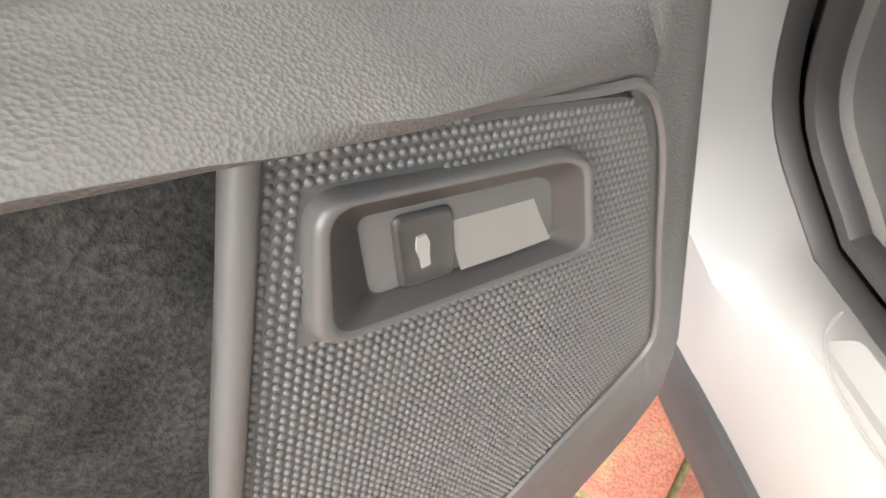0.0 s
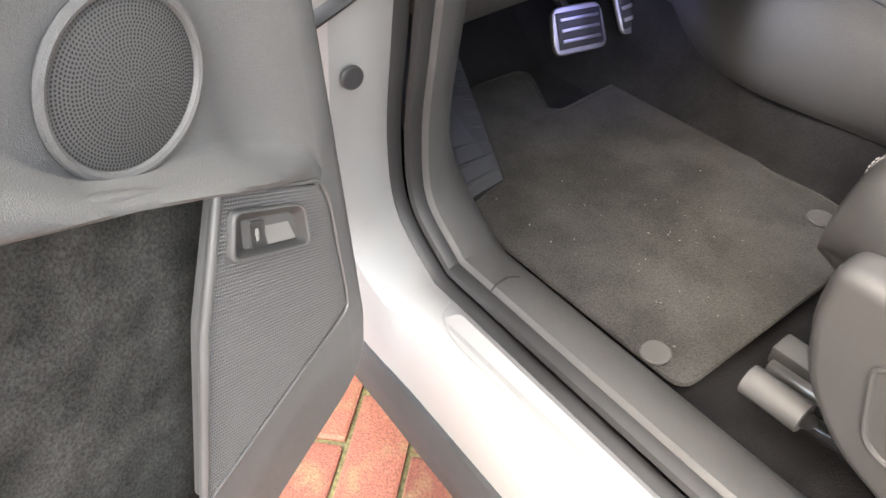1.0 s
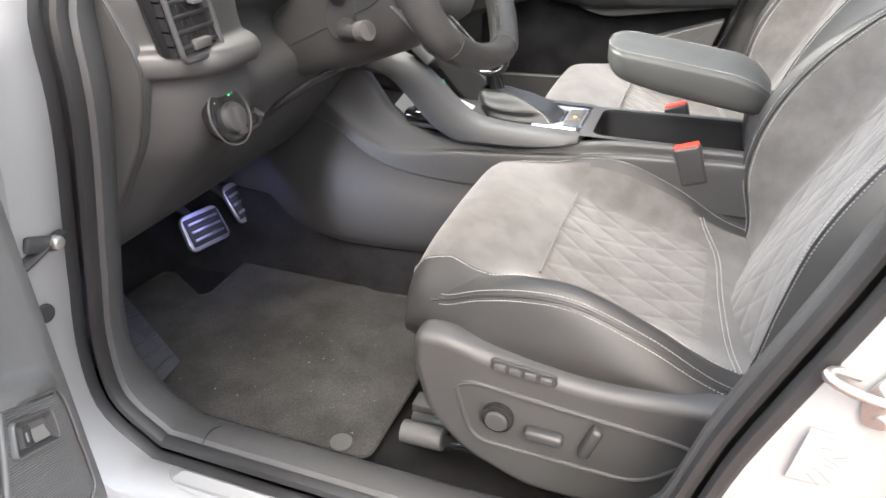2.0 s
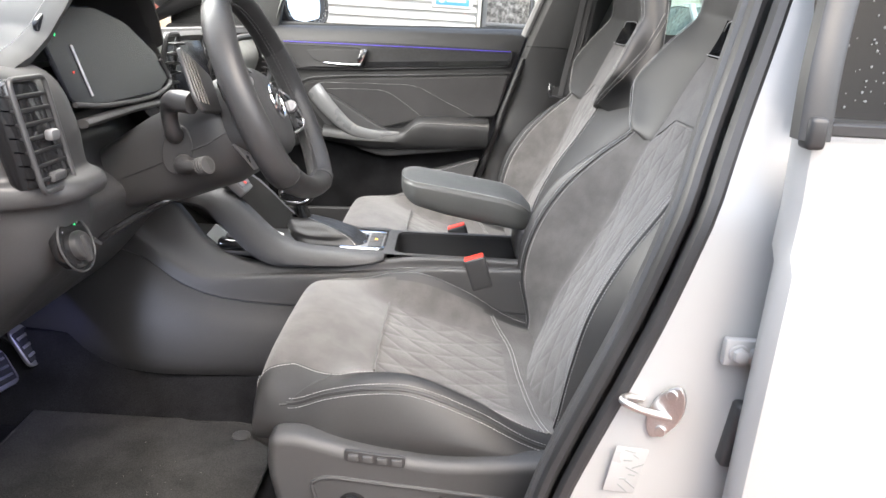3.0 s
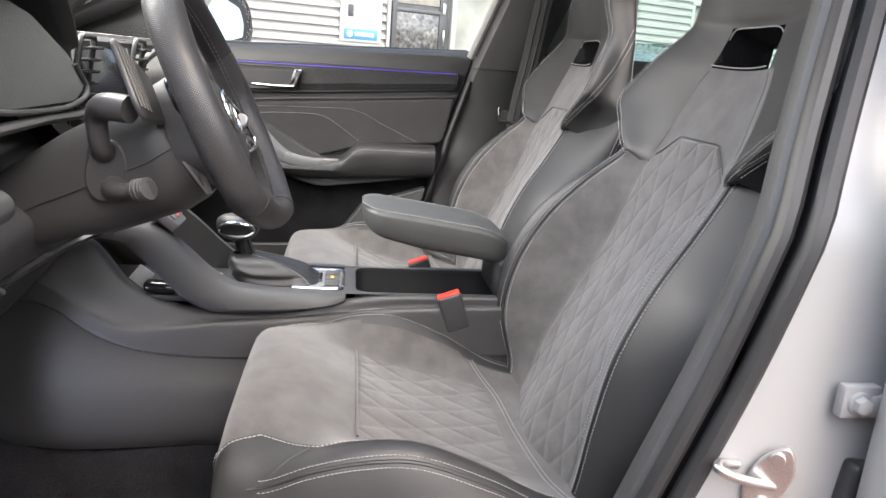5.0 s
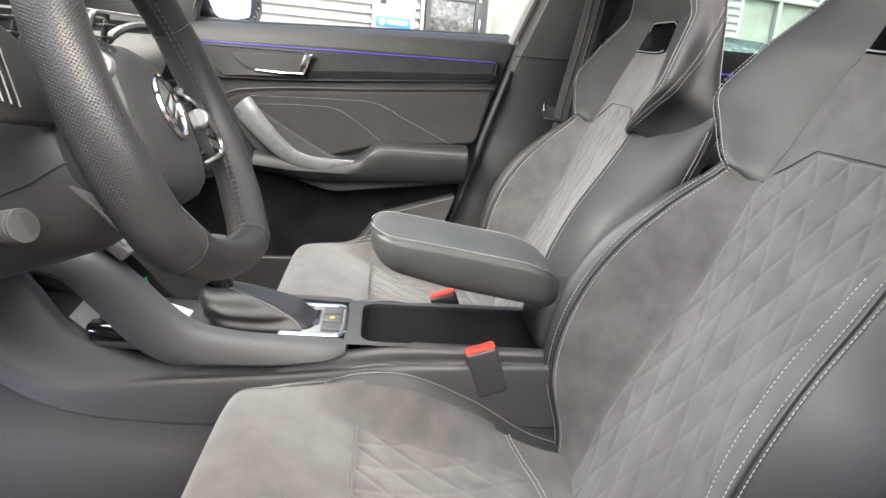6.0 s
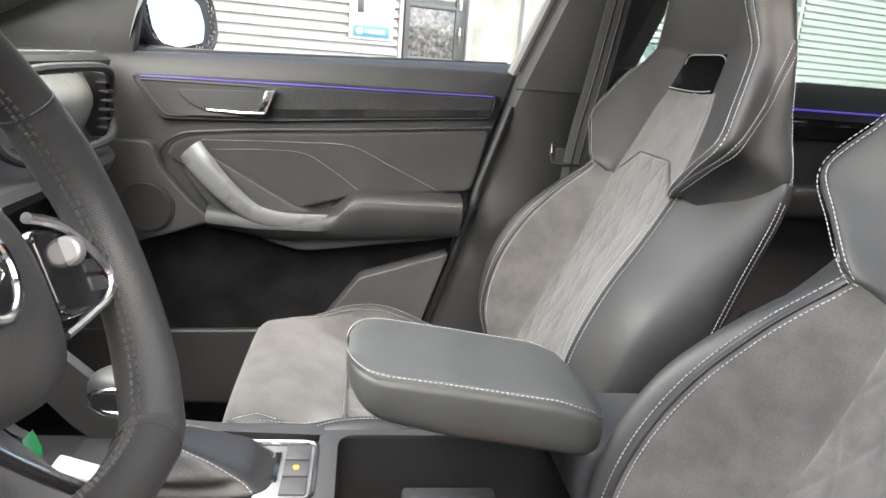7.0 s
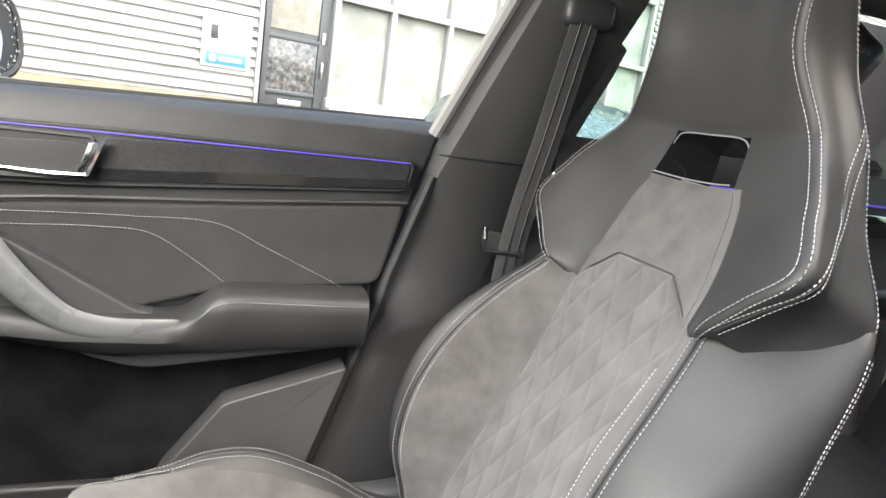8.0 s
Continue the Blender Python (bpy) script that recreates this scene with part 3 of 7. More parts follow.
def add_footrest():
    ft = thing("footrest", "ribbed dark rubber footrest beside the driver floor mat", "footrest")
    base = [Vector((-0.475, -0.597, 0.315)), Vector((-0.445, -0.73, 0.335)), Vector((-0.86, -0.64, 0.58)), Vector((-0.84, -0.46, 0.47))]
    bm = bmesh.new()
    n = Vector((0.4, 0.25, 0.85)).normalized() * 0.022
    lo = [bm.verts.new(p - n) for p in base]
    hi = [bm.verts.new(p + n * 0.3) for p in base]
    bm.faces.new(hi)
    bm.faces.new(lo[::-1])
    for i in range(4):
        bm.faces.new((lo[i], lo[(i + 1) % 4], hi[(i + 1) % 4], hi[i]))
    PAD = material("dark grey rubber pad", (0.035, 0.037, 0.039), 0.5, stain=0.25, bump=0.2)
    part("pad", fix(bm), PAD, ft)
    for k in range(13):
        t = 0.05 + k * 0.072
        a, b = base[0].lerp(base[3], t), base[1].lerp(base[2], t)
        part("rib", tube([a + n * 0.34 + (b - a) * 0.06, a + n * 0.34 + (b - a) * 0.94], 0.0045, 6), PAD, ft)
    return ft


add_footrest()


# ---- seats ----
LEAN_BACK = radians(21)
BACK_FOOT = Vector((0.72, 0, 1.05))
B_UP, B_FWD = Vector((math.sin(LEAN_BACK), 0, math.cos(LEAN_BACK))), Vector((-math.cos(LEAN_BACK), 0, math.sin(LEAN_BACK)))

# half sections of the backrest: height, then (across, forward) of back, outer seam, outer front, ridge, insert edge; then the centre's forward place
BACK = [
    (-0.62, (0.17, -0.11), (0.21, -0.09), (0.225, -0.01), (0.2, 0.012), (0.15, 0.012), 0.03),
    (-0.52, (0.19, -0.12), (0.25, -0.085), (0.262, -0.01), (0.225, 0.022), (0.155, 0.004), 0.03),
    (-0.42, (0.2, -0.12), (0.27, -0.085), (0.288, 0.015), (0.246, 0.092), (0.15, 0.012), 0.024),
    (-0.32, (0.21, -0.12), (0.285, -0.08), (0.298, 0.02), (0.252, 0.115), (0.142, 0.008), 0.016),
    (-0.22, (0.215, -0.12), (0.29, -0.075), (0.298, 0.02), (0.246, 0.106), (0.135, 0.0), 0.01),
    (-0.13, (0.215, -0.12), (0.29, -0.07), (0.287, -0.005), (0.228, 0.07), (0.13, 0.002), 0.004),
    (-0.07, (0.21, -0.12), (0.288, -0.068), (0.272, -0.02), (0.208, 0.036), (0.128, 0.004), 0.002),
    (-0.045, (0.2, -0.115), (0.276, -0.065), (0.252, -0.025), (0.19, 0.026), (0.122, 0.003), 0.0),
    (0.003, (0.1, -0.05), (0.13, -0.04), (0.14, -0.03), (0.135, -0.012), (0.112, 0.001), 0.0005),
]
# the side with the lower bolster: ridge and insert edge by height
LOW_V = (-0.62, -0.52, -0.45, -0.34, -0.25, -0.17, -0.1, -0.045, 0.003)
LOW_RIDGE_S = (0.185, 0.19, 0.192, 0.192, 0.189, 0.182, 0.176, 0.17, 0.135)
LOW_RIDGE_H = (0.0, 0.012, 0.03, 0.052, 0.052, 0.038, 0.02, 0.012, -0.012)
BACK_LOW = []
for v, b, o, f, r, q, c in BACK:
    r2 = (float(np.interp(v, LOW_V, LOW_RIDGE_S)), float(np.interp(v, LOW_V, LOW_RIDGE_H)))
    f2 = (f[0] - 0.022, f[1] - 0.008) if v < -0.03 else f
    q2 = (min(q[0], r2[0] - 0.04), r2[1] - 0.007) if v < -0.03 else q
    BACK_LOW.append((v, b, o, f2, r2, q2, c))
HEAD = [
    (-0.06, (0.2, -0.105), (0.262, -0.085), (0.2, -0.03), (0.16, 0.006), (0.122, -0.004), -0.004),
    (-0.045, (0.2, -0.105), (0.268, -0.082), (0.214, -0.02), (0.178, 0.032), (0.121, 0.003), 0.0),
    (0.0, (0.195, -0.1), (0.272, -0.078), (0.24, -0.012), (0.226, 0.044), (0.116, 0.0), -0.002),
    (0.042, (0.185, -0.094), (0.27, -0.072), (0.266, -0.005), (0.268, 0.048), (0.108, 0.0), -0.004),
    (0.1, (0.13, -0.085), (0.234, -0.06), (0.242, -0.01), (0.242, 0.04), (0.094, 0.0), -0.008),
    (0.125, (0.085, -0.082), (0.22, -0.054), (0.228, -0.012), (0.228, 0.036), (0.082, 0.0), -0.01),
    (0.19, (0.075, -0.068), (0.198, -0.036), (0.192, -0.01), (0.178, 0.022), (0.07, 0.004), 0.0),
    (0.205, (0.08, -0.064), (0.192, -0.032), (0.184, -0.006), (0.169, 0.026), (0.07, 0.012), 0.01),
    (0.28, (0.09, -0.04), (0.152, -0.012), (0.148, 0.024), (0.132, 0.062), (0.075, 0.05), 0.046),
    (0.37, (0.09, -0.005), (0.134, 0.03), (0.138, 0.056), (0.13, 0.088), (0.08, 0.08), 0.078),
    (0.425, (0.085, 0.02), (0.122, 0.038), (0.124, 0.056), (0.116, 0.08), (0.07, 0.078), 0.078),
    (0.448, (0.04, 0.035), (0.06, 0.04), (0.066, 0.05), (0.06, 0.06), (0.03, 0.062), 0.062),
]


def on_back(s, v, h):
    # the shoulders climb towards the back
    if -0.2 < v < -0.0449 and abs(s) > 0.145:
        v += 0.085 * min(1.0, (abs(s) - 0.145) / 0.03) * ((v + 0.2) / 0.155) ** 1.5 * min(1.0, max(0.0, (0.03 - h) / 0.1))
    return BACK_FOOT + Vector((0, s, 0)) + B_UP * v + B_FWD * h


def section(values, across=(6, 5, 5, 5, 8, 9)):
    """From a row of numbers, one closed section: right back to left back, and the index of the strip each piece is in."""
    v, b, o, f, r, q, c = values[0], values[1:3], values[3:5], values[5:7], values[7:9], values[9:11], values[11]
    key = [(0, b[1]), b, o, f, r, q, (0, c)]
    # rounded by a spline through the keys, with each strip its own count
    pts, strip = [], []
    full = [(-q[0], q[1]) for q in (b, )] + key + [(-q[0], q[1])]
    P = [np.array(k) for k in full]
    for i in range(6):
        p0, p1, p2, p3 = P[i], P[i + 1], P[i + 2], P[i + 3]
        n = across[i]
        for t in np.linspace(0, 1, n, endpoint=False):
            tens = 0.42
            m1, m2 = tens * (p2 - p0), tens * (p3 - p1)
            lim = 1.2 * np.linalg.norm(p2 - p1)
            for m in (m1, m2):
                ln = np.linalg.norm(m)
                if ln > lim:
                    m *= lim / ln
            pts.append((2 * t**3 - 3 * t**2 + 1) * p1 + (t**3 - 2 * t**2 + t) * m1 + (-2 * t**3 + 3 * t**2) * p2 + (t**3 - t**2) * m2)
            strip.append(i)
    pts.append(np.array((0, c)))
    return v, pts, strip


def quilt(s, v, size=0.102):
    """Depth of the quilting: pillows between crossing diagonal seams."""
    a, b = (s * 1.85 + v) / size, (s * 1.85 - v) / size
    da, db = abs(a - round(a)), abs(b - round(b))
    d = min(da, db) * size * 0.55
    return -0.0013 * math.exp(-((d / 0.003) ** 2)) + 0.0007 * (1 - math.exp(-((d / 0.014) ** 2)))


def quilt_top(s):
    """Height at which the quilting ends: flat in the middle, cut off at the corners."""
    return 0.005 - 0.05 * max(0.0, (abs(s) - 0.06) / 0.065)


def flat_row(row):
    return [row[0], *row[1], *row[2], *row[3], *row[4], *row[5], row[6]]


def back_shape(table, count, slot=None, quilted=True, low=None):
    """Sections from the foot to the top; low: a table of its own for the negative side."""
    sides = []
    for tab in (table, low or table):
        keyed = spline([flat_row(r) for r in tab], count)
        if slot:
            keyed = keyed + [np.array(flat_row(r)) for r in tab if r[0] in slot]
            keyed.sort(key=lambda r: r[0])
        sides.append(keyed)
    rows, strips = [], None
    for pair in zip(*sides):
        both = []
        for vals in pair:
            v, pts, strip = section(list(vals), across=(5, 4, 6, 8, 12, 46) if quilted else (5, 4, 5, 6, 7, 6))
            q, row = vals[9], []
            for (s, h), k in zip(pts, strip + [5]):
                if quilted and k == 5 and v < 0.01:
                    edge = min(1.0, max(0.0, (q - abs(s)) / 0.006))
                    below = min(1.0, max(0.0, (quilt_top(s) - v) / 0.006))
                    h = h + quilt(s, v) * edge * below - 0.0016 * (1 - edge) ** 2 - 0.006 * (1 - below)
                row.append((s, h))
            both.append(row)
        rows.append([on_back(s, pair[0][0], h) for s, h in both[0]] + [on_back(-s, pair[1][0], h) for s, h in both[1][::-1]][1:-1])
        strips = strip + [5] + (strip + [5])[::-1][1:-1]
    return rows, strips, [r[0] for r in sides[0]], sides


def edge_line(keyed, which, side, lo, hi, step_in=0):
    """A line along the ridge (3), the insert's edge (4) or the outer seam (1) of the sections between two heights."""
    out, nor = [], []
    for vals in keyed:
        if lo <= vals[0] <= hi:
            v, pts, strip = section(list(vals))
            i = strip.index(which + 1) + step_in
            s, h = pts[i]
            a, b = np.array(pts[i - 1]), np.array(pts[i + 1])
            d = b - a
            n2 = np.array((d[1], -d[0]))
            n2 = n2 / np.linalg.norm(n2)
            out.append(on_back(s * side, v, h))
            nor.append(Vector((0, n2[0] * side, 0)) + B_FWD * n2[1])
    return out, nor


def side_sweep(keyed, side, lo, hi):
    """A seam that leaves the wing's front ridge and bends back to the outer seam."""
    out, nor = [], []
    for vals in keyed:
        if lo <= vals[0] <= hi:
            v, pts, strip = section(list(vals), across=(6, 5, 24, 24, 8, 9))
            t = (v - lo) / (hi - lo)
            f = 0.1 + 0.5 * t + 0.32 * t**4
            at = strip.index(4) * (1 - f) + strip.index(2) * f
            i = int(at)
            s0, h0 = np.array(pts[i]) * (1 - at + i) + np.array(pts[i + 1]) * (at - i)
            a, b = np.array(pts[i - 2]), np.array(pts[i + 3])
            n2 = np.array((-(b - a)[1], (b - a)[0]))
            if n2[0] < 0:
                n2 = -n2
            n2 = n2 / np.linalg.norm(n2)
            out.append(on_back(s0 * side, v, h0))
            nor.append(Vector((0, n2[0] * side, 0)) + B_FWD * n2[1])
    return [Vector(q) for q in spline(out, 60)], [Vector(q).normalized() for q in spline(nor, 60)]


CUSHION = [  # along, then the heights and half widths: underside, outer low, outer high, ridge, insert edge, centre
    (0.085, (0.235, 0.505), (0.24, 0.515), (0.225, 0.525), (0.19, 0.53), (0.13, 0.53), 0.53),
    (0.045, (0.235, 0.53), (0.242, 0.55), (0.225, 0.565), (0.2, 0.575), (0.13, 0.578), 0.58),
    (0.028, (0.235, 0.54), (0.245, 0.57), (0.23, 0.6), (0.205, 0.618), (0.13, 0.63), 0.632),
    (0.045, (0.24, 0.545), (0.25, 0.58), (0.235, 0.62), (0.205, 0.645), (0.13, 0.662), 0.667),
    (0.09, (0.25, 0.55), (0.268, 0.58), (0.25, 0.618), (0.214, 0.65), (0.14, 0.668), 0.676),
    (0.15, (0.265, 0.552), (0.283, 0.588), (0.259, 0.643), (0.226, 0.655), (0.15, 0.652), 0.66),
    (0.21, (0.27, 0.553), (0.288, 0.59), (0.263, 0.658), (0.232, 0.671), (0.152, 0.626), 0.632),
    (0.28, (0.275, 0.553), (0.292, 0.59), (0.264, 0.66), (0.234, 0.672), (0.15, 0.602), 0.6),
    (0.38, (0.275, 0.55), (0.292, 0.58), (0.264, 0.625), (0.234, 0.634), (0.15, 0.578), 0.57),
    (0.48, (0.27, 0.54), (0.288, 0.56), (0.263, 0.576), (0.232, 0.578), (0.148, 0.556), 0.55),
    (0.6, (0.26, 0.53), (0.275, 0.54), (0.258, 0.55), (0.23, 0.552), (0.145, 0.543), 0.538),
]


def cushion_rows(count):
    keyed = spline([flat_row(r) for r in CUSHION], count)
    rows, strips = [], None
    for vals in keyed:
        x, pts, strip = section(list(vals), across=(2, 3, 6, 6, 12, 46))
        row = []
        for (s, z), k in zip(pts, strip + [5]):
            if k == 5 and 0.212 < vals[0] < 0.452 and vals[11] < 0.64:
                edge = min(1.0, max(0.0, (vals[9] - abs(s)) / 0.006))
                z = z + quilt(s, x) * edge
            row.append((s, z))
        pts3 = [Vector((x, s, z)) for s, z in row] + [Vector((x, -s, z)) for s, z in row[::-1]][1:-1]
        rows.append(pts3)
        strips = strip + [5] + (strip + [5])[::-1][1:-1]
    return rows, strips, keyed


def cushion_line(keyed, which, side, first, last):
    out, nor = [], []
    for vals in keyed[first:last]:
        x, pts, strip = section(list(vals))
        i = strip.index(int(which) + 1) + round((which - int(which)) * 8)
        s, z = pts[i]
        d = np.array(pts[i + 1]) - np.array(pts[i - 1])
        n2 = np.array((-d[1], d[0]))
        if n2[1] < 0:
            n2 = -n2
        n2 /= np.linalg.norm(n2)
        out.append(Vector((x, s * side, z)))
        nor.append(Vector((0, n2[0] * side, n2[1])))
    return out, nor


def edge_at(row):
    """Half width at which the leather side of the cushion begins."""
    return float(np.interp(row[0], [0.03, 0.05, 0.085, 0.12, 0.16, 0.3, 0.6], [0.198, 0.194, 0.19, 0.206, 0.219, 0.216, 0.205])) if row[11] > 0.6 or row[0] > 0.2 else 0.198


def cushion_edge(keyed, side, first, last):
    out, nor = [], []
    for vals in keyed[first:last]:
        x, pts, strip = section(list(vals), across=(2, 3, 4, 12, 24, 6))
        top = [tuple(q) for q, k in zip(pts, strip) if k >= 3]
        e = edge_at(vals)
        i = next((k for k in range(1, len(top) - 1) if top[k + 1][0] <= e), len(top) - 3)
        a, b = np.array(top[i]), np.array(top[i + 1])
        q = a + (b - a) * min(1.0, max(0.0, (a[0] - e) / max(1e-6, a[0] - b[0])))
        d = b - np.array(top[i - 1])
        n2 = np.array((-d[1], d[0]))
        if n2[1] < 0:
            n2 = -n2
        n2 /= np.linalg.norm(n2)
        out.append(Vector((x, side * q[0], q[1])))
        nor.append((Vector((0, n2[0] * side, n2[1])) + Vector((-0.8 if vals[11] < 0.66 and x < 0.1 else 0, 0, 0))).normalized())
    return out, nor


def add_seat(y, label, powered):
    seat = thing("car_seat", label, "car seat", pose(0, y, 0), group="front seats")
    # backrest, without the head
    rows, strips, vs, keyed_b = back_shape(BACK, 230, low=BACK_LOW)
    first, last = strips.index(4), len(strips) - 1 - strips[::-1].index(4)
    bm = loft(rows, closed=True, caps=True, mat=lambda i, j: 0 if first <= j < first + 3 or last - 2 < j <= last else {0: 0, 1: 0, 2: 0, 3: 0, 4: 1, 5: 2}[strips[j]])
    back = part("backrest", fix(bm), [LEATHER, SUEDE, QUILT], seat, "dark backrest with quilted suede centre and bolsters", sharp=60)
    for side in (-1, 1):
        keyed = keyed_b[0 if side > 0 else 1]
        p, n = edge_line(keyed, 3, side, -0.53, -0.05, 2 if side > 0 else 1)
        part("piping", tube([q + m * 0.0005 for q, m in zip(p, n)], 0.0024, 6), RUBBER, back)
        bm = stitch(p, n, side=0.0075)
        bm = stitch(p, n, side=-0.0075, bm=bm)
        part("stitching", bm, THREAD, back, "light grey double stitching", smooth=False)
        p, n = edge_line(keyed, 1, side, -0.5, -0.06)
        bm = stitch(p, n, side=0.005)
        bm = stitch(p, n, side=-0.005, bm=bm)
        part("stitching", bm, THREAD, back, "light grey seam stitching", smooth=False)
        if side < 0:
            p, n = edge_line(keyed, 4, side, -0.46, -0.1)
            part("stitching", stitch([q + m * 0.001 for q, m in zip(p, n)], n, side=-0.004), THREAD, back, "light grey inner stitching", smooth=False)
    # seam at the top of the quilting
    line = [on_back(s, quilt_top(s), 0.0012 + 0.06 * max(0, abs(s) - 0.1)) for s in np.linspace(-0.113, 0.113, 41)]
    part("seam", tube(line, 0.0009, 6), RUBBER, back)
    # head and wings
    rows, strips, vs, (keyed_h, _) = back_shape(HEAD, 70, slot=(0.125, 0.19), quilted=False)
    bm = loft(rows, closed=True, caps=True, mat=lambda i, j: 1 if strips[j] == 5 and vs[i] < 0.125 else 0)
    lo, hi = vs.index(0.125), vs.index(0.19)
    bm.faces.ensure_lookup_table()
    n = len(rows[0])
    kill = [bm.faces[i * n + j] for i in range(lo, hi) for j in range(n) if strips[j] in (0, 5) and strips[(j + 1) % n] in (0, 5)]
    bmesh.ops.delete(bm, geom=kill, context="FACES")
    rim = [e for e in bm.edges if len(e.link_faces) == 1]
    for f in bmesh.ops.bridge_loops(bm, edges=rim)["faces"]:
        f.material_index = 2
    head = part("headrest", fix(bm), [LEATHER, SUEDE, GLOSS], seat, "integrated leather headrest with side wings and an open slot", sharp=60)
    for side in (-1, 1):
        p, n = edge_line(keyed_h, 3, side, -0.06, 0.42)
        bm = stitch(p, n, side=0.006 * side, step=0.006, long=0.0042, thick=0.0008)
        bm = stitch(p, n, side=-0.006 * side, step=0.006, long=0.0042, thick=0.0008, bm=bm)
        part("stitching", bm, THREAD, head, "light grey double stitching", smooth=False)
        p, n = edge_line(keyed_h, 4, side, -0.04, 0.122)
        part("seam", tube([q - m * 0.0002 for q, m in zip(p, n)], 0.0008, 6), RUBBER, head)
        p, n = edge_line(keyed_h, 1, side, 0.03, 0.42)
        bm = stitch(p, n, side=0.004)
        bm = stitch(p, n, side=-0.004, bm=bm)
        part("stitching", bm, THREAD, head, "light grey outer seam stitching", smooth=False)
        p, n = side_sweep(keyed_h, side, -0.04, 0.225)
        part("piping", tube([q + m * 0.0003 for q, m in zip(p, n)], 0.0016, 6), RUBBER, head)
        bm = stitch(p, n, side=0.0055, lift=0.0016)
        bm = stitch(p, n, side=-0.0055, lift=0.0016, bm=bm)
        part("stitching", bm, THREAD, head, "light grey double stitching", smooth=False)
    # chrome lip and dark insert of the slot
    arch = [(-0.078, 0.152), (-0.073, 0.172), (-0.066, 0.183), (-0.055, 0.1875), (0.0, 0.1885), (0.055, 0.1875), (0.066, 0.183), (0.073, 0.172), (0.078, 0.152)]
    part("slot_lip", tube([on_back(s, v, 0.0035 - 0.9 * max(0.0, abs(s) - 0.06) ** 1.2) for s, v in spline(arch, 40)], 0.0011, 6), SLOT_SILVER, head, "thin silver slot lip")
    for v, h, w in ((0.1275, -0.006, 0.076), (0.136, -0.05, 0.07)):
        part("slot_lip", tube([on_back(s, v, h + 0.01 * (abs(s) / w) ** 2) for s in np.linspace(-w, w, 15)], 0.0011, 6), SLOT_SILVER, head, "thin silver slot lip")
    # cushion
    rows, strips, keyed_c = cushion_rows(240)

    def cmat(i, j):
        if strips[j] <= 2:
            return 0
        if strips[j] == 3:
            return 0
        if strips[j] == 4:
            return 0 if abs(rows[i][j].y) > edge_at(keyed_c[i]) else 1
        return 2 if 0.212 < keyed_c[i][0] < 0.452 and keyed_c[i][11] < 0.64 else 1

    bm = loft(rows, closed=True, caps=True, mat=cmat)
    cush = part("cushion", fix(bm), [LEATHER, SUEDE, QUILT], seat, "dark seat cushion with suede front and quilted centre", sharp=60)
    start = next(i for i, r in enumerate(keyed_c) if r[0] > 0.1 and r[11] > 0.6)
    last = next(i for i, r in enumerate(keyed_c) if r[0] > 0.53)
    front = next(i for i, r in enumerate(keyed_c) if r[11] > 0.55)
    for side in (-1, 1):
        near = powered and side < 0
        p, n = cushion_line(keyed_c, 2 if near else 3, side, start - 6, last)
        part("piping", tube(p, 0.0026, 6), RUBBER, cush)
        bm = stitch(p, n, side=0.0075)
        bm = stitch(p, n, side=-0.0075, bm=bm)
        part("stitching", bm, THREAD, cush, "light grey double stitching", smooth=False)
        p, n = cushion_edge(keyed_c, side, front, last - 4 if near else start + 6)
        part("piping", tube([q - m * 0.0008 for q, m in zip(p, n)], 0.0014, 6), LEATHER, cush)
        part("stitching", stitch(p, n, side=0.003 * side), THREAD, cush, "light grey upper seam stitching", smooth=False)
        lead = [r for r in keyed_c[:start] if 0.52 < r[11] < 0.655]
        p = [Vector((r[0] - 0.001, side * 0.198, r[8] + (r[10] - r[8]) * 0.1)) for r in lead]
        part("stitching", stitch(p, [Vector((-0.95, side * 0.3, 0.1))] * len(p), lift=0.0015), THREAD, cush, "light grey stitching down the front corner", smooth=False)
        # short fold between the front corner and the side bolster
        p = []
        for t in np.linspace(0, 1, 12):
            x, e = 0.15 - 0.075 * t, 0.219 + 0.036 * t**0.8
            row = min(keyed_c[start - 20:], key=lambda r: abs(r[0] - x))
            _, pts, strip = section(list(row))
            p.append(Vector((x, side * e, np.interp(e, *zip(*sorted((q[0], q[1]) for q, k in zip(pts, strip) if k >= 3))))))
        part("fold", tube(p, 0.0014, 6), RUBBER, cush)
    # rear seam across the cushion
    path = spline([(0.43, 0.205), (0.462, 0.13), (0.474, 0.0), (0.486, -0.12), (0.5, -0.215)], 40)
    p, n = [], []
    for x, y in path:
        row = min(keyed_c[60:], key=lambda r: abs(r[0] - x))
        _, pts, strip = section(list(row))
        z = np.interp(abs(y), *zip(*sorted((q[0], q[1]) for q, k in zip(pts, strip) if k >= 4)))
        p.append(Vector((x, y, z + 0.0012)))
        n.append(Vector((-0.1, 0, 1)))
    bm = stitch(p, n)
    bm = stitch(p, n, side=0.007, bm=bm)
    part("stitching", bm, THREAD, cush, "light grey rear cushion stitching", smooth=False)
    part("piping", tube([Vector((0.211, s, 0.6335 + 0.002 * math.cos(s * 20) - 0.0008)) for s in np.linspace(-0.15, 0.15, 17)], 0.002, 6), SUEDE, cush)
    # base
    add_seat_base(seat, powered)
    return seat


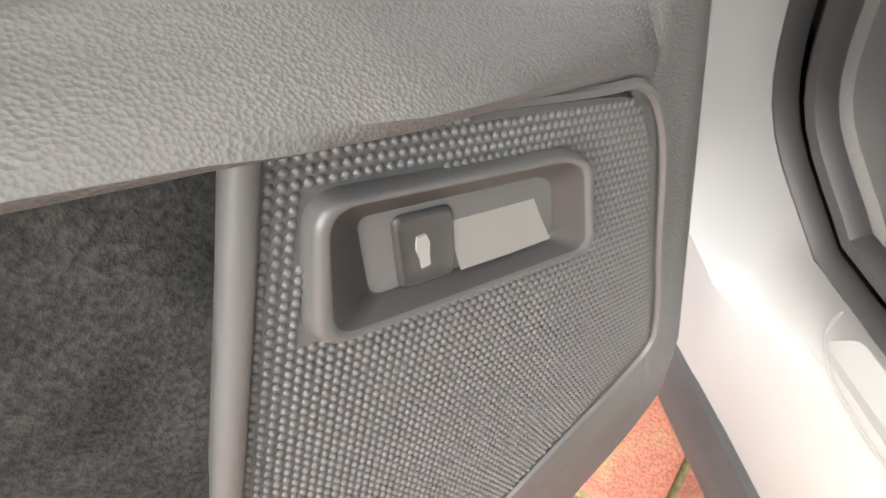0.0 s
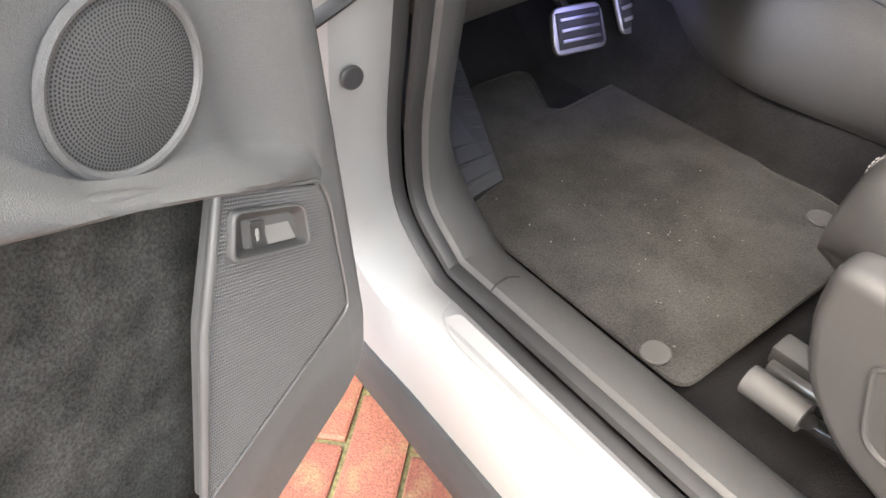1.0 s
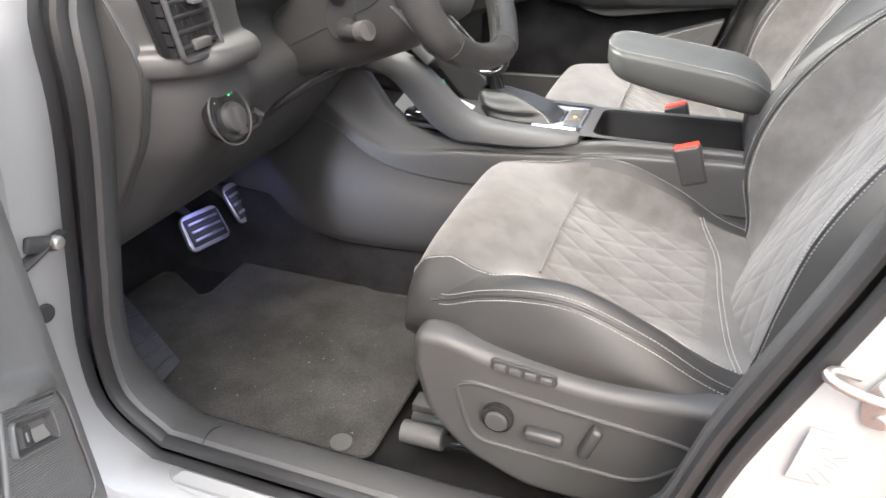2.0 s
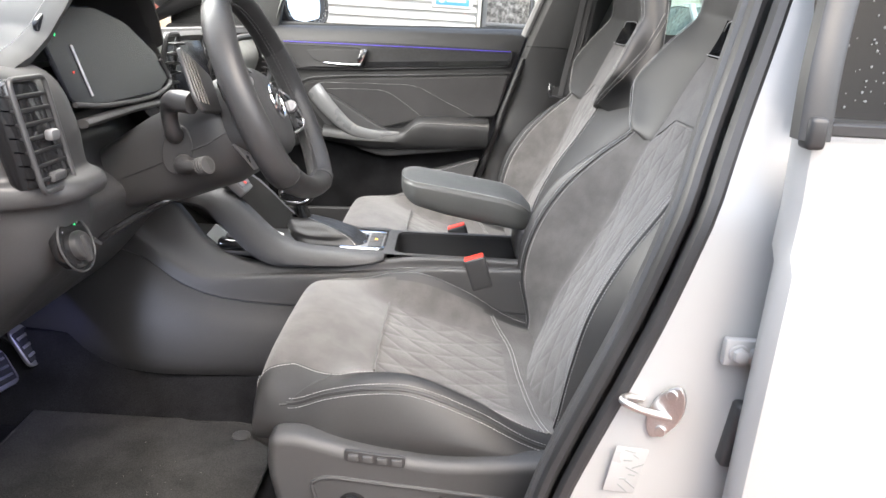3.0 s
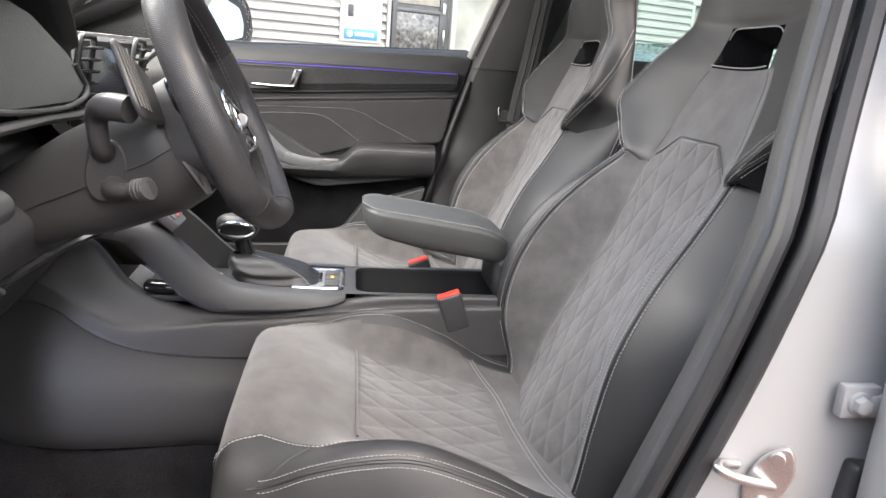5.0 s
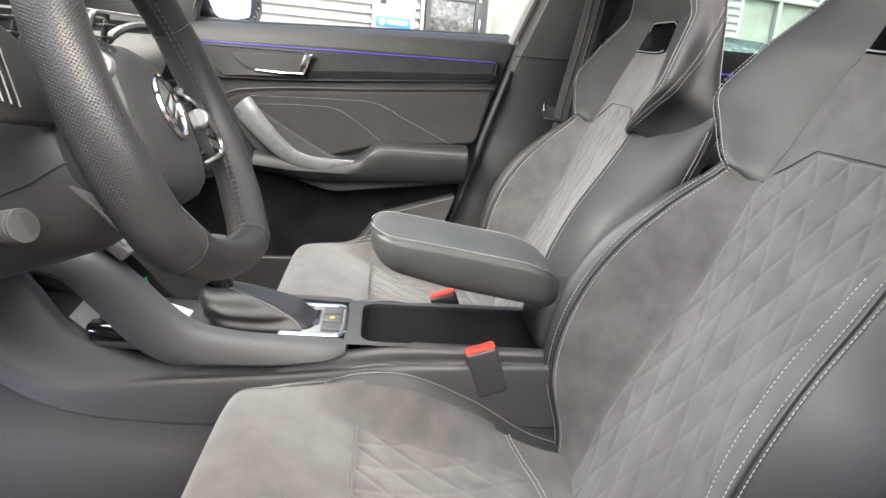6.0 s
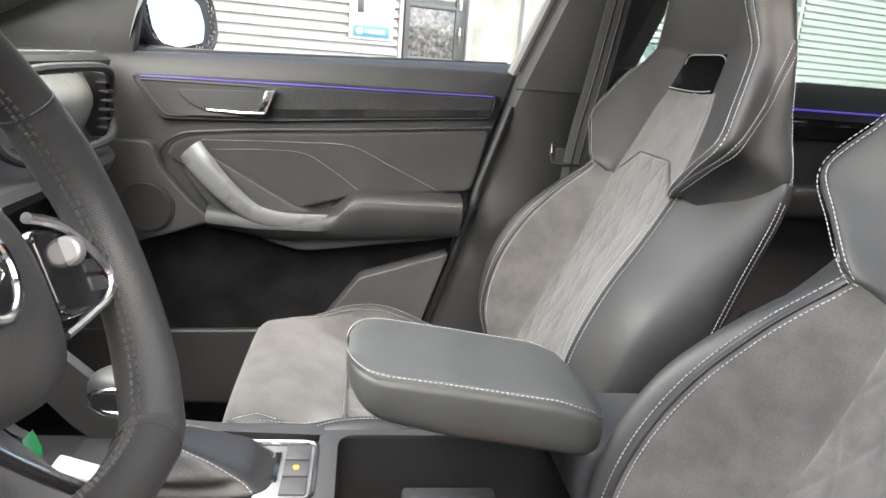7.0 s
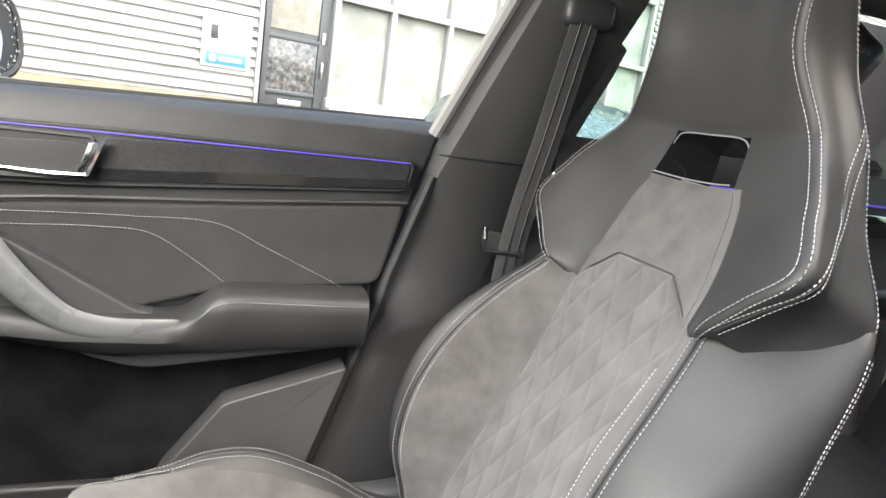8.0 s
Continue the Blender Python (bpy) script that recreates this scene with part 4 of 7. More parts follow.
def add_seat_base(seat, powered):
    rails = ((-0.2,), (0.2,))
    for (s,) in rails:
        part("seat_rail", block(0.3, s, 0.352, 0.56, 0.035, 0.03, 0.004), PLASTIC, seat, "grey coated seat rail")
        part("rail_cover", tube([(0.03, s - 0.075, 0.362), (0.1, s - 0.075, 0.365)], 0.019, 10), PLASTIC_GREY, seat)
        part("adjuster_bar", tube([(0.07, s - 0.075, 0.362), (0.26, s - 0.075, 0.372)], 0.011, 8), GLOSS, seat)
        part("adjuster_bar", tube([(0.035, s - 0.045, 0.368), (0.2, s - 0.045, 0.375)], 0.008, 8), STEEL, seat)
    part("seat_pan", block(0.32, 0, 0.47, 0.46, 0.4, 0.14, 0.03), PLASTIC_SMOOTH, seat)
    for side in (-1, 1):
        out = [(0.07, 0.598), (0.066, 0.54), (0.085, 0.46), (0.14, 0.395), (0.24, 0.352), (0.36, 0.352), (0.5, 0.4), (0.62, 0.42), (0.63, 0.6), (0.5, 0.578), (0.33, 0.566), (0.2, 0.58), (0.11, 0.602)]
        shield = part("side_shield", plate(rounded(out, 0.03, 5), 0.05, 0.016, 4, at=pose(0, side * 0.29 - 0.025, 0)), PLASTIC, seat, "dark plastic seat side panel")
        if side < 0 and powered:
            rec = rounded([(0.135, 0.525), (0.16, 0.43), (0.4, 0.425), (0.48, 0.5), (0.44, 0.512), (0.16, 0.536)], 0.03, 5)
            ring_pts = [(a, side * 0.29 - 0.0255, b) for a, b in rec]
            part("control_recess", tube(ring_pts + ring_pts[:1], 0.0035, 8, caps=False, up=(0, 1, 0)), PLASTIC, shield)
            pad = part("memory_panel", plate(rounded([(0.186, 0.586), (0.278, 0.578), (0.278, 0.559), (0.186, 0.566)], 0.006), 0.006, 0.002, at=pose(0, side * 0.315 - 0.0025, 0)), PLASTIC_SMOOTH, shield, "row of four seat memory buttons")
            for k in range(4):
                part("button", block(0.2 + k * 0.0215, side * 0.319, 0.5745 - k * 0.0018, 0.016, 0.006, 0.011, 0.002), PLASTIC_GREY, pad)
            kn = part("lumbar_knob", disc(0.024, 0.014, 32, 0.004, pose(0.2, side * 0.321, 0.487, 90, 0, 0)), GLOSS, shield, "round four-way lumbar knob")
            part("knob_cap", disc(0.017, 0.006, 28, 0.003, pose(0.2, side * 0.33, 0.487, 90, 0, 0)), PLASTIC, kn)
            part("seat_switch", block(0.268, side * 0.325, 0.476, 0.055, 0.018, 0.018, 0.006, 3), PLASTIC_SMOOTH, shield, "horizontal seat adjuster switch")
            part("recline_switch", block(0.332, side * 0.325, 0.488, 0.017, 0.018, 0.055, 0.006, 3, turn=Matrix.Rotation(radians(18), 3, "Y")), PLASTIC_SMOOTH, shield, "upright backrest adjuster switch")


add_seat(-0.38, "black leather driver sport seat with quilted suede centre", True)
add_seat(0.375, "black leather passenger sport seat with quilted suede centre", False)


# ---- passenger door, closed ----
def gap_x(z):
    """The door's rear edge leans with the pillar."""
    return 0.535 + (z - 1.11) * 0.31 if z < 1.11 else 0.535 + (z - 1.11) * 0.34


def add_passenger_door():
    d = thing("passenger_door", "closed front passenger door with dark panels and blue light strip", "car door", kind="")
    prof = [(0.845, 1.185), (0.82, 1.19), (0.795, 1.183), (0.778, 1.165), (0.77, 1.14), (0.766, 1.06), (0.77, 1.04), (0.772, 0.95), (0.775, 0.8), (0.785, 0.7), (0.79, 0.5), (0.79, 0.4)]
    rows = []
    for t in np.linspace(0, 1, 26):
        row = []
        for y, z in prof:
            x = -0.62 + (gap_x(z) - 0.006 + 0.62) * t
            y2 = y - 0.07 * max(0.0, -0.28 - x)
            row.append((x, y2 + 0.012 * max(0, t - 0.975) / 0.025, z - 0.045 * max(0.0, 0.55 - x) * 0.8 * max(0.0, (z - 1.0) / 0.18) ** 2))
        rows.append(row)
    part("door_panel", fix(loft(rows)), PLASTIC_SOFT, d, "soft dark upper door panel")

    def slab(name, outline, y, depth, mat, r=0.012, bevel=0.004, parent=d, label="", seg=3, n=4):
        return part(name, plate(rounded(outline, r, n), depth, min(bevel, depth * 0.45), seg, at=pose(0, y, 0)), mat, parent, label)

    # inlay with the handle recess
    slab("inlay_frame", [(-0.262, 1.112), (-0.2, 1.022), (0.01, 1.03), (0.502, 1.068), (0.512, 1.122), (0.1, 1.122)], 0.757, 0.02, PLASTIC_SMOOTH, 0.014, 0.006, label="dark surround of the door inlay")
    slab("inlay", [(0.035, 1.107), (0.022, 1.042), (0.497, 1.076), (0.501, 1.113)], 0.7535, 0.006, material("patterned dark inlay", (0.022, 0.022, 0.023), 0.4, grain=0.3, grain_size=250, stain=0.08, bump=0.4), 0.006, 0.002, label="patterned dark inlay strip")
    slab("inlay_foot", [(0.022, 1.041), (0.028, 1.06), (0.498, 1.09), (0.497, 1.0745)], 0.7525, 0.004, GLOSS, 0.003, 0.001, label="glossy black lower inlay strip")
    strip = [(x, 0.7515, 1.1095 + (x + 0.24) * 0.0115 - 0.004 * max(0, -x - 0.1) ** 1.0) for x in np.linspace(-0.238, 0.5, 16)]
    part("light_strip", tube(strip, 0.001, 6), BLUE_GLOW, d, "thin glowing blue ambient light strip")
    # the recess bows outwards; its black colour stands in for the shade inside
    rec = part("handle_recess", fix(loft([[(x0 + (x1 - x0) * t, 0.7545 - 0.012 * bow * t**2.5, 1.1 + (z1 - 1.1) * t) for t in np.linspace(0, 1, 10)] for x0, x1, z1, bow in ((-0.235, -0.19, 1.034, 0), (-0.17, -0.14, 1.036, 0.5), (-0.1, -0.09, 1.038, 1), (-0.03, -0.03, 1.04, 1), (0.02, 0.012, 1.041, 0.8))])), PLASTIC_BLACK, d, "handle recess darkened by its colour in place of depth")
    edge = rounded([(-0.258, 1.109), (-0.198, 1.0255), (0.01, 1.0335), (0.499, 1.071), (0.508, 1.119), (0.1, 1.119)], 0.014)
    part("inlay_outline", tube([(a, 0.7565, b) for a, b in edge + edge[:1]], 0.0016, 6, caps=False, up=(0, 1, 0)), VENT_FRAME, d, "thin satin outline of the inlay")
    # flat black plate painting the shaded hollow behind the handle
    scoop_shade = rounded([(-0.165, 1.088), (0.014, 1.096), (0.004, 1.05), (-0.1, 1.046), (-0.14, 1.062)], 0.012)
    part("scoop_shade", plate(scoop_shade, -0.004, 0.001, at=pose(0, 0.7455, 0)), RUBBER, rec, "black plate for the shade behind the handle")
    rim = rounded([(-0.243, 1.103), (-0.19, 1.0325), (0.006, 1.0405), (0.022, 1.104)], 0.012)
    part("recess_rim", tube([(a, 0.7535, b) for a, b in rim + rim[:1]], 0.0022, 6, caps=False, up=(0, 1, 0)), PLASTIC_GREY, rec, "thin grey rim of the recess")
    h = part("door_handle", tube([(-0.105, 0.745, 1.05), (-0.03, 0.738, 1.048), (0.015, 0.735, 1.05)], [0.004, 0.006, 0.006], 8, flat=0.7), CHROME, d, "chrome inner door handle")
    part("handle_wedge", plate([(0.0, 1.048), (0.018, 1.048), (0.038, 1.1), (0.016, 1.098)], 0.012, 0.003, at=pose(0, 0.732, 0)), CHROME, h)
    # padded middle
    pad = slab("door_pad", [(-0.195, 0.952), (-0.165, 0.985), (-0.08, 1.0), (0.2, 1.02), (0.503, 1.046), (0.47, 0.905), (0.21, 0.88), (0.0, 0.82)], 0.757, 0.02, DOOR_CLOTH, 0.02, 0.008, label="suede door pad with curved stitching", seg=4)
    groove = [(x, 0.7575, z) for x, z in ((-0.2, 0.9), (-0.205, 0.952), (-0.17, 0.99), (-0.08, 1.006), (0.2, 1.026), (0.505, 1.05))]
    part("groove", tube(spline(groove, 30), 0.0035, 6), RUBBER, pad)
    for pts in ([(-0.12, 0.985), (0.08, 0.992), (0.2, 0.99), (0.28, 0.955), (0.425, 0.889)], [(-0.1, 0.966), (0.03, 0.972), (0.1, 0.968), (0.16, 0.935), (0.233, 0.883)]):
        line = [(x, 0.7555, z) for x, z in spline(pts, 40)]
        part("stitching", stitch(line, [(0, -1, 0)] * 40, step=0.006, long=0.0042, thick=0.0008), THREAD, pad, "thin light stitching", smooth=False)
    # arm rest: a shelf swept along the door
    def arm(x0, x1, rise):
        rows = []
        for x in np.linspace(x0, x1, 24):
            t = (x - x0) / (x1 - x0)
            top = 0.842 + rise(x)
            low = 0.772 + 0.035 * t + 0.07 * max(0, -(x - 0.06)) * 3
            out = 0.692 + 0.04 * max(0, -x - 0.0) * 2
            rows.append([(x, y, z) for y, z in ((0.775, top + 0.004), (0.73, top + 0.004), (out + 0.012, top - 0.001), (out, top - 0.012), (out - 0.003, top - 0.03), (out + 0.008, low + 0.01), (out + 0.02, low), (0.775, low - 0.015))])
        return fix(loft(rows, caps=True))

    a = part("door_armrest", arm(-0.1, gap_x(0.85) - 0.01, lambda x: 0.052 * (0.5 + 0.5 * math.tanh((x - 0.185) / 0.022)) + 0.3 * max(0, -x) * 0.2), LEATHER, d, "padded leather door armrest")
    line = [(x, 0.6875, 0.838 + 0.012 * (x - 0.14)) for x in np.linspace(0.17, 0.44, 20)]
    part("stitching", stitch([(x, 0.691, 0.842 + 0.052 * (0.5 + 0.5 * math.tanh((x - 0.185) / 0.022)) - 0.0125) for x, y, z in line], [(0, -1, 0.3)] * 20, step=0.006, long=0.0042, thick=0.0008), THREAD, a, "thin light stitching", smooth=False)
    # grab handle: silver-grey lip that climbs to the front
    spine = spline([(0.19, 0.716, 0.832), (0.13, 0.7, 0.833), (0.06, 0.694, 0.832), (0.0, 0.694, 0.845), (-0.06, 0.7, 0.89), (-0.11, 0.712, 0.94), (-0.135, 0.73, 0.966)], 26)
    wid = np.interp(np.linspace(0, 1, 26), [0, 0.1, 0.5, 0.85, 1], [0.005, 0.01, 0.015, 0.021, 0.021])
    part("grab_handle", tube(spine, wid * 1.35, 12, flat=0.34, up=(0, 1, 0)), material("silver grey handle trim", (0.12, 0.122, 0.125), 0.3, stain=0.06), d, "smooth grey grab handle")
    # lower trim: under shell, pocket, rear corner, speaker
    slab("lower_shell", [(-0.16, 0.93), (-0.1, 0.85), (0.02, 0.775), (0.1, 0.755), (gap_x(0.8) - 0.012, 0.8), (gap_x(0.84) - 0.012, 0.84), (0.1, 0.845), (-0.1, 0.96)], 0.728, 0.05, PLASTIC_SOFT, 0.03, 0.004, label="dark lower armrest shell")
    # felt in the darker carpet colour: this pocket's shade is in the material
    slab("pocket_lining", [(-0.3, 0.735), (-0.1, 0.80), (0.1, 0.775), (0.44, 0.8), (0.37, 0.42), (-0.3, 0.42)], 0.772, 0.01, CARPET, 0.01, 0.003, label="felt lined door pocket, darkened by its colour for shade")
    slab("rear_corner_panel", [(0.14, 0.585), (0.228, 0.705), (0.424, 0.77), (0.34, 0.5), (0.1, 0.5)], 0.708, 0.055, PLASTIC, 0.008, 0.003, label="dark lower rear door panel")
    slab("pocket_front", [(-0.55, 0.56), (0.1, 0.585), (0.1, 0.4), (-0.55, 0.4)], 0.69, 0.02, RUBBER, 0.02, 0.006, label="dark front wall of the door pocket")
    slab("speaker_panel", [(-0.42, 0.98), (-0.21, 0.98), (-0.2, 0.93), (-0.14, 0.86), (-0.09, 0.815), (-0.2, 0.775), (-0.42, 0.72)], 0.727, 0.03, PLASTIC, 0.02, 0.006, label="dark panel round the door speaker")
    sp = part("speaker_cover", disc(0.054, 0.012, 40, 0.004, pose(-0.226, 0.722, 0.841, 90, 0, 0)), RUBBER, d, "round perforated speaker cover")
    part("speaker_ring", tube([(-0.226 + 0.055 * math.cos(a2), 0.723, 0.841 + 0.055 * math.sin(a2)) for a2 in np.linspace(0, 2 * math.pi, 41)], 0.0028, 6, caps=False, up=(0, 1, 0)), PLASTIC_SMOOTH, sp)
    # window and frame
    g = [[(x, 0.835 - tumble(z), z) for z in (1.16, 1.35, 1.53)] for x in np.linspace(-0.75, 0.6, 5)]
    gl = part("window_glass", fix(loft(g)), CLEAR, d)
    gl.visible_shadow = False
    fr = [(gap_x(z) + 0.02, 0.825 - tumble(z), z) for z in (1.17, 1.3, 1.45)]
    part("window_frame", tube(fr, 0.021, 8), RUBBER, d, "black window frame")
    part("window_frame", tube([(gap_x(z) - 0.012, 0.832 - tumble(z), z) for z in (1.17, 1.3, 1.45)], 0.012, 8), WHITE, d)
    skin = [[(x, y, z) for y, z in ((0.88, 1.17), (0.945, 1.0), (0.955, 0.8), (0.945, 0.45), (0.93, 0.36))] for x in np.linspace(-0.4, 0.62, 6)]
    part("outer_skin", fix(loft(skin)), WHITE, d)
    part("belt_seal", tube([(x, 0.838, 1.188 - 0.045 * (0.55 - x) * 0.8) for x in np.linspace(-0.62, 0.54, 6)], 0.006, 6), RUBBER, d)
    part("mirror_triangle", plate([(-0.62, 1.13), (-0.265, 1.145), (-0.243, 1.26), (-0.25, 1.285), (-0.4, 1.27), (-0.62, 1.2)], 0.03, 0.006, at=pose(0, 0.8, 0)), PLASTIC_BLACK, d)
    return d


add_passenger_door()


def add_mirror():
    m = thing("wing_mirror", "white and black wing mirror wet with rain", "mirror", pose(-0.222, 1.03, 1.24, 0, -9, -30))
    rows = []
    for t in np.linspace(0, 1, 9):
        r = math.sqrt(max(0.02, 1 - t**2.2))
        rows.append([(-0.13 * t + 0.0, 0.115 * r * (abs(math.cos(a)) ** 0.7) * (1 if math.cos(a) > 0 else -1), 0.085 * r * (abs(math.sin(a)) ** 0.7) * (1 if math.sin(a) > 0 else -1)) for a in np.linspace(0, 2 * math.pi, 25)[:-1]])
    part("housing", fix(loft(rows, closed=True)), CLAD, m, "black mirror housing with rain drops")
    rim = rows[0]
    part("rim", tube(rim + rim[:1], 0.007, 6, caps=False), CLAD, m)
    part("bezel", plate([(y * 0.99, z * 0.99) for _, y, z in rim], 0.004, 0.001, at=pose(-0.001, 0, 0, 0, 0, 90)), CLAD, m, "black wet mirror bezel")
    rng = random.Random(21)
    drops = bmesh.new()
    for _ in range(240):
        a, f = rng.uniform(0, 2 * math.pi), rng.uniform(0.8, 1.04)
        y, z = 0.115 * f * math.copysign(abs(math.cos(a)) ** 0.7, math.cos(a)), 0.085 * f * math.copysign(abs(math.sin(a)) ** 0.7, math.sin(a))
        own = bmesh.new()
        bmesh.ops.create_icosphere(own, subdivisions=1, radius=rng.uniform(0.0008, 0.002), matrix=Matrix.Translation((0.0045, y, z)) @ Matrix.Diagonal((0.5, 1, 1.2, 1)))
        join(drops, own)
    part("rain_drop", drops, material("rain drops on the mirror", (0.5, 0.52, 0.5), 0.06, stain=0.02), m)
    glass = rounded([(-0.106, 0.068), (-0.05, 0.073), (0.062, 0.036), (0.074, -0.012), (0.06, -0.058), (-0.02, -0.074), (-0.08, -0.066), (-0.1, -0.03)], 0.014)
    part("mirror_glass", plate(glass, 0.004, 0.001, at=pose(0.0045, 0, 0, 0, 0, 90)), material("mirror silver", (0.9, 0.9, 0.9), 0.03, metal=1, stain=0.02, rough_var=0.01), m)
    part("stem", block(-0.06, -0.12, -0.07, 0.06, 0.12, 0.04, 0.012), CLAD, m)


add_mirror()


# ---- pillars, belts, rear ----
def add_b_pillar(k, label):
    p = thing("pillar_trim", label, "pillar trim", kind="structure")
    rows = []
    for z in np.linspace(0.42, 1.52, 24):
        x0 = gap_x(z) + 0.004 + (0.02 if z < 0.88 else 0.0) + (0.1 if k < 0 else 0)
        y = 0.788 - tumble(z) * 0.9
        w = 0.2 + (0.05 * (0.9 - z) if z < 0.9 else 0)
        bulge = 0.03 * math.exp(-((z - 0.865) / 0.03) ** 2)
        rows.append([(x0, k * (y + 0.045), z), (x0 + 0.002, k * (y + 0.01), z), (x0 + 0.016, k * (y - 0.006 - bulge * 0.4), z), (x0 + 0.05 + bulge, k * (y - 0.012 - bulge), z), (x0 + w * 0.7, k * (y - 0.012), z), (x0 + w, k * (y + 0.01), z), (x0 + w + 0.01, k * (y + 0.06), z)])
    part("lower_trim", fix(loft(rows[:16])), PLASTIC, p)
    part("upper_trim", fix(loft([[(x + 0.0, y + k * 0.003, z) for x, y, z in r] for r in rows[15:]])), PLASTIC_GREY, p)
    if k > 0:
        part("door_seal", tube([(gap_x(z) + 0.012 + (0.006 if z < 0.88 else 0), 0.764, z) for z in np.linspace(0.44, 1.1, 12)], 0.0095, 8), RUBBER, p, "black rubber seal beside the door")
    part("trim_joint", tube([(x, y - k * 0.001, z + 0.001) for x, y, z in rows[15][1:6]], 0.002, 6), RUBBER, p)
    return p


add_b_pillar(1, "dark plastic trim on the pillar behind the passenger door")
add_b_pillar(-1, "dark plastic trim on the pillar behind the driver door")


def add_belt(k, y0):
    b = thing("seat_belt", "dark grey seat belt hanging on the pillar", "seat belt", group="seat belts")
    pts = spline([(0.728, k * 0.66, 1.375), (0.71, k * 0.685, 1.2), (0.685, k * 0.705, 1.0), (0.69, k * 0.73, 0.62)], 18)
    rows = [[(x - 0.025, y - k * 0.004, z), (x, y - k * 0.008, z), (x + 0.025, y - k * 0.004, z), (x + 0.025, y - k * 0.002, z), (x, y - k * 0.006, z), (x - 0.025, y - k * 0.002, z)] for x, y, z in pts]
    web = part("webbing", fix(loft(rows, closed=True, caps=True)), WEBBING, b)
    for dx in (-0.009, 0.009):
        part("woven_stripe", tube([(x + dx, y - k * 0.0085, z) for x, y, z in pts], 0.0012, 5), RUBBER, web)
    part("belt_guide", block(0.735, k * 0.665, 1.395, 0.09, 0.035, 0.05, 0.015, 3), PLASTIC_SMOOTH, b, "dark belt guide")
    part("latch_plate", plate(rounded([(-0.03, -0.018), (0.03, -0.014), (0.032, 0.012), (-0.03, 0.018)], 0.006), 0.012, 0.004, at=pose(0.672, k * 0.712 - 0.006, 1.005)), PLASTIC_SMOOTH, b, "dark belt latch grip")
    part("latch_loop", tube([(0.632, k * 0.7, 1.03), (0.628, k * 0.698, 1.01), (0.634, k * 0.698, 0.99), (0.7, k * 0.7, 0.985)], 0.004, 8), material("dark latch steel", (0.16, 0.16, 0.165), 0.4, metal=1.0, stain=0.1), b)
    return b


add_belt(1, 0.7)


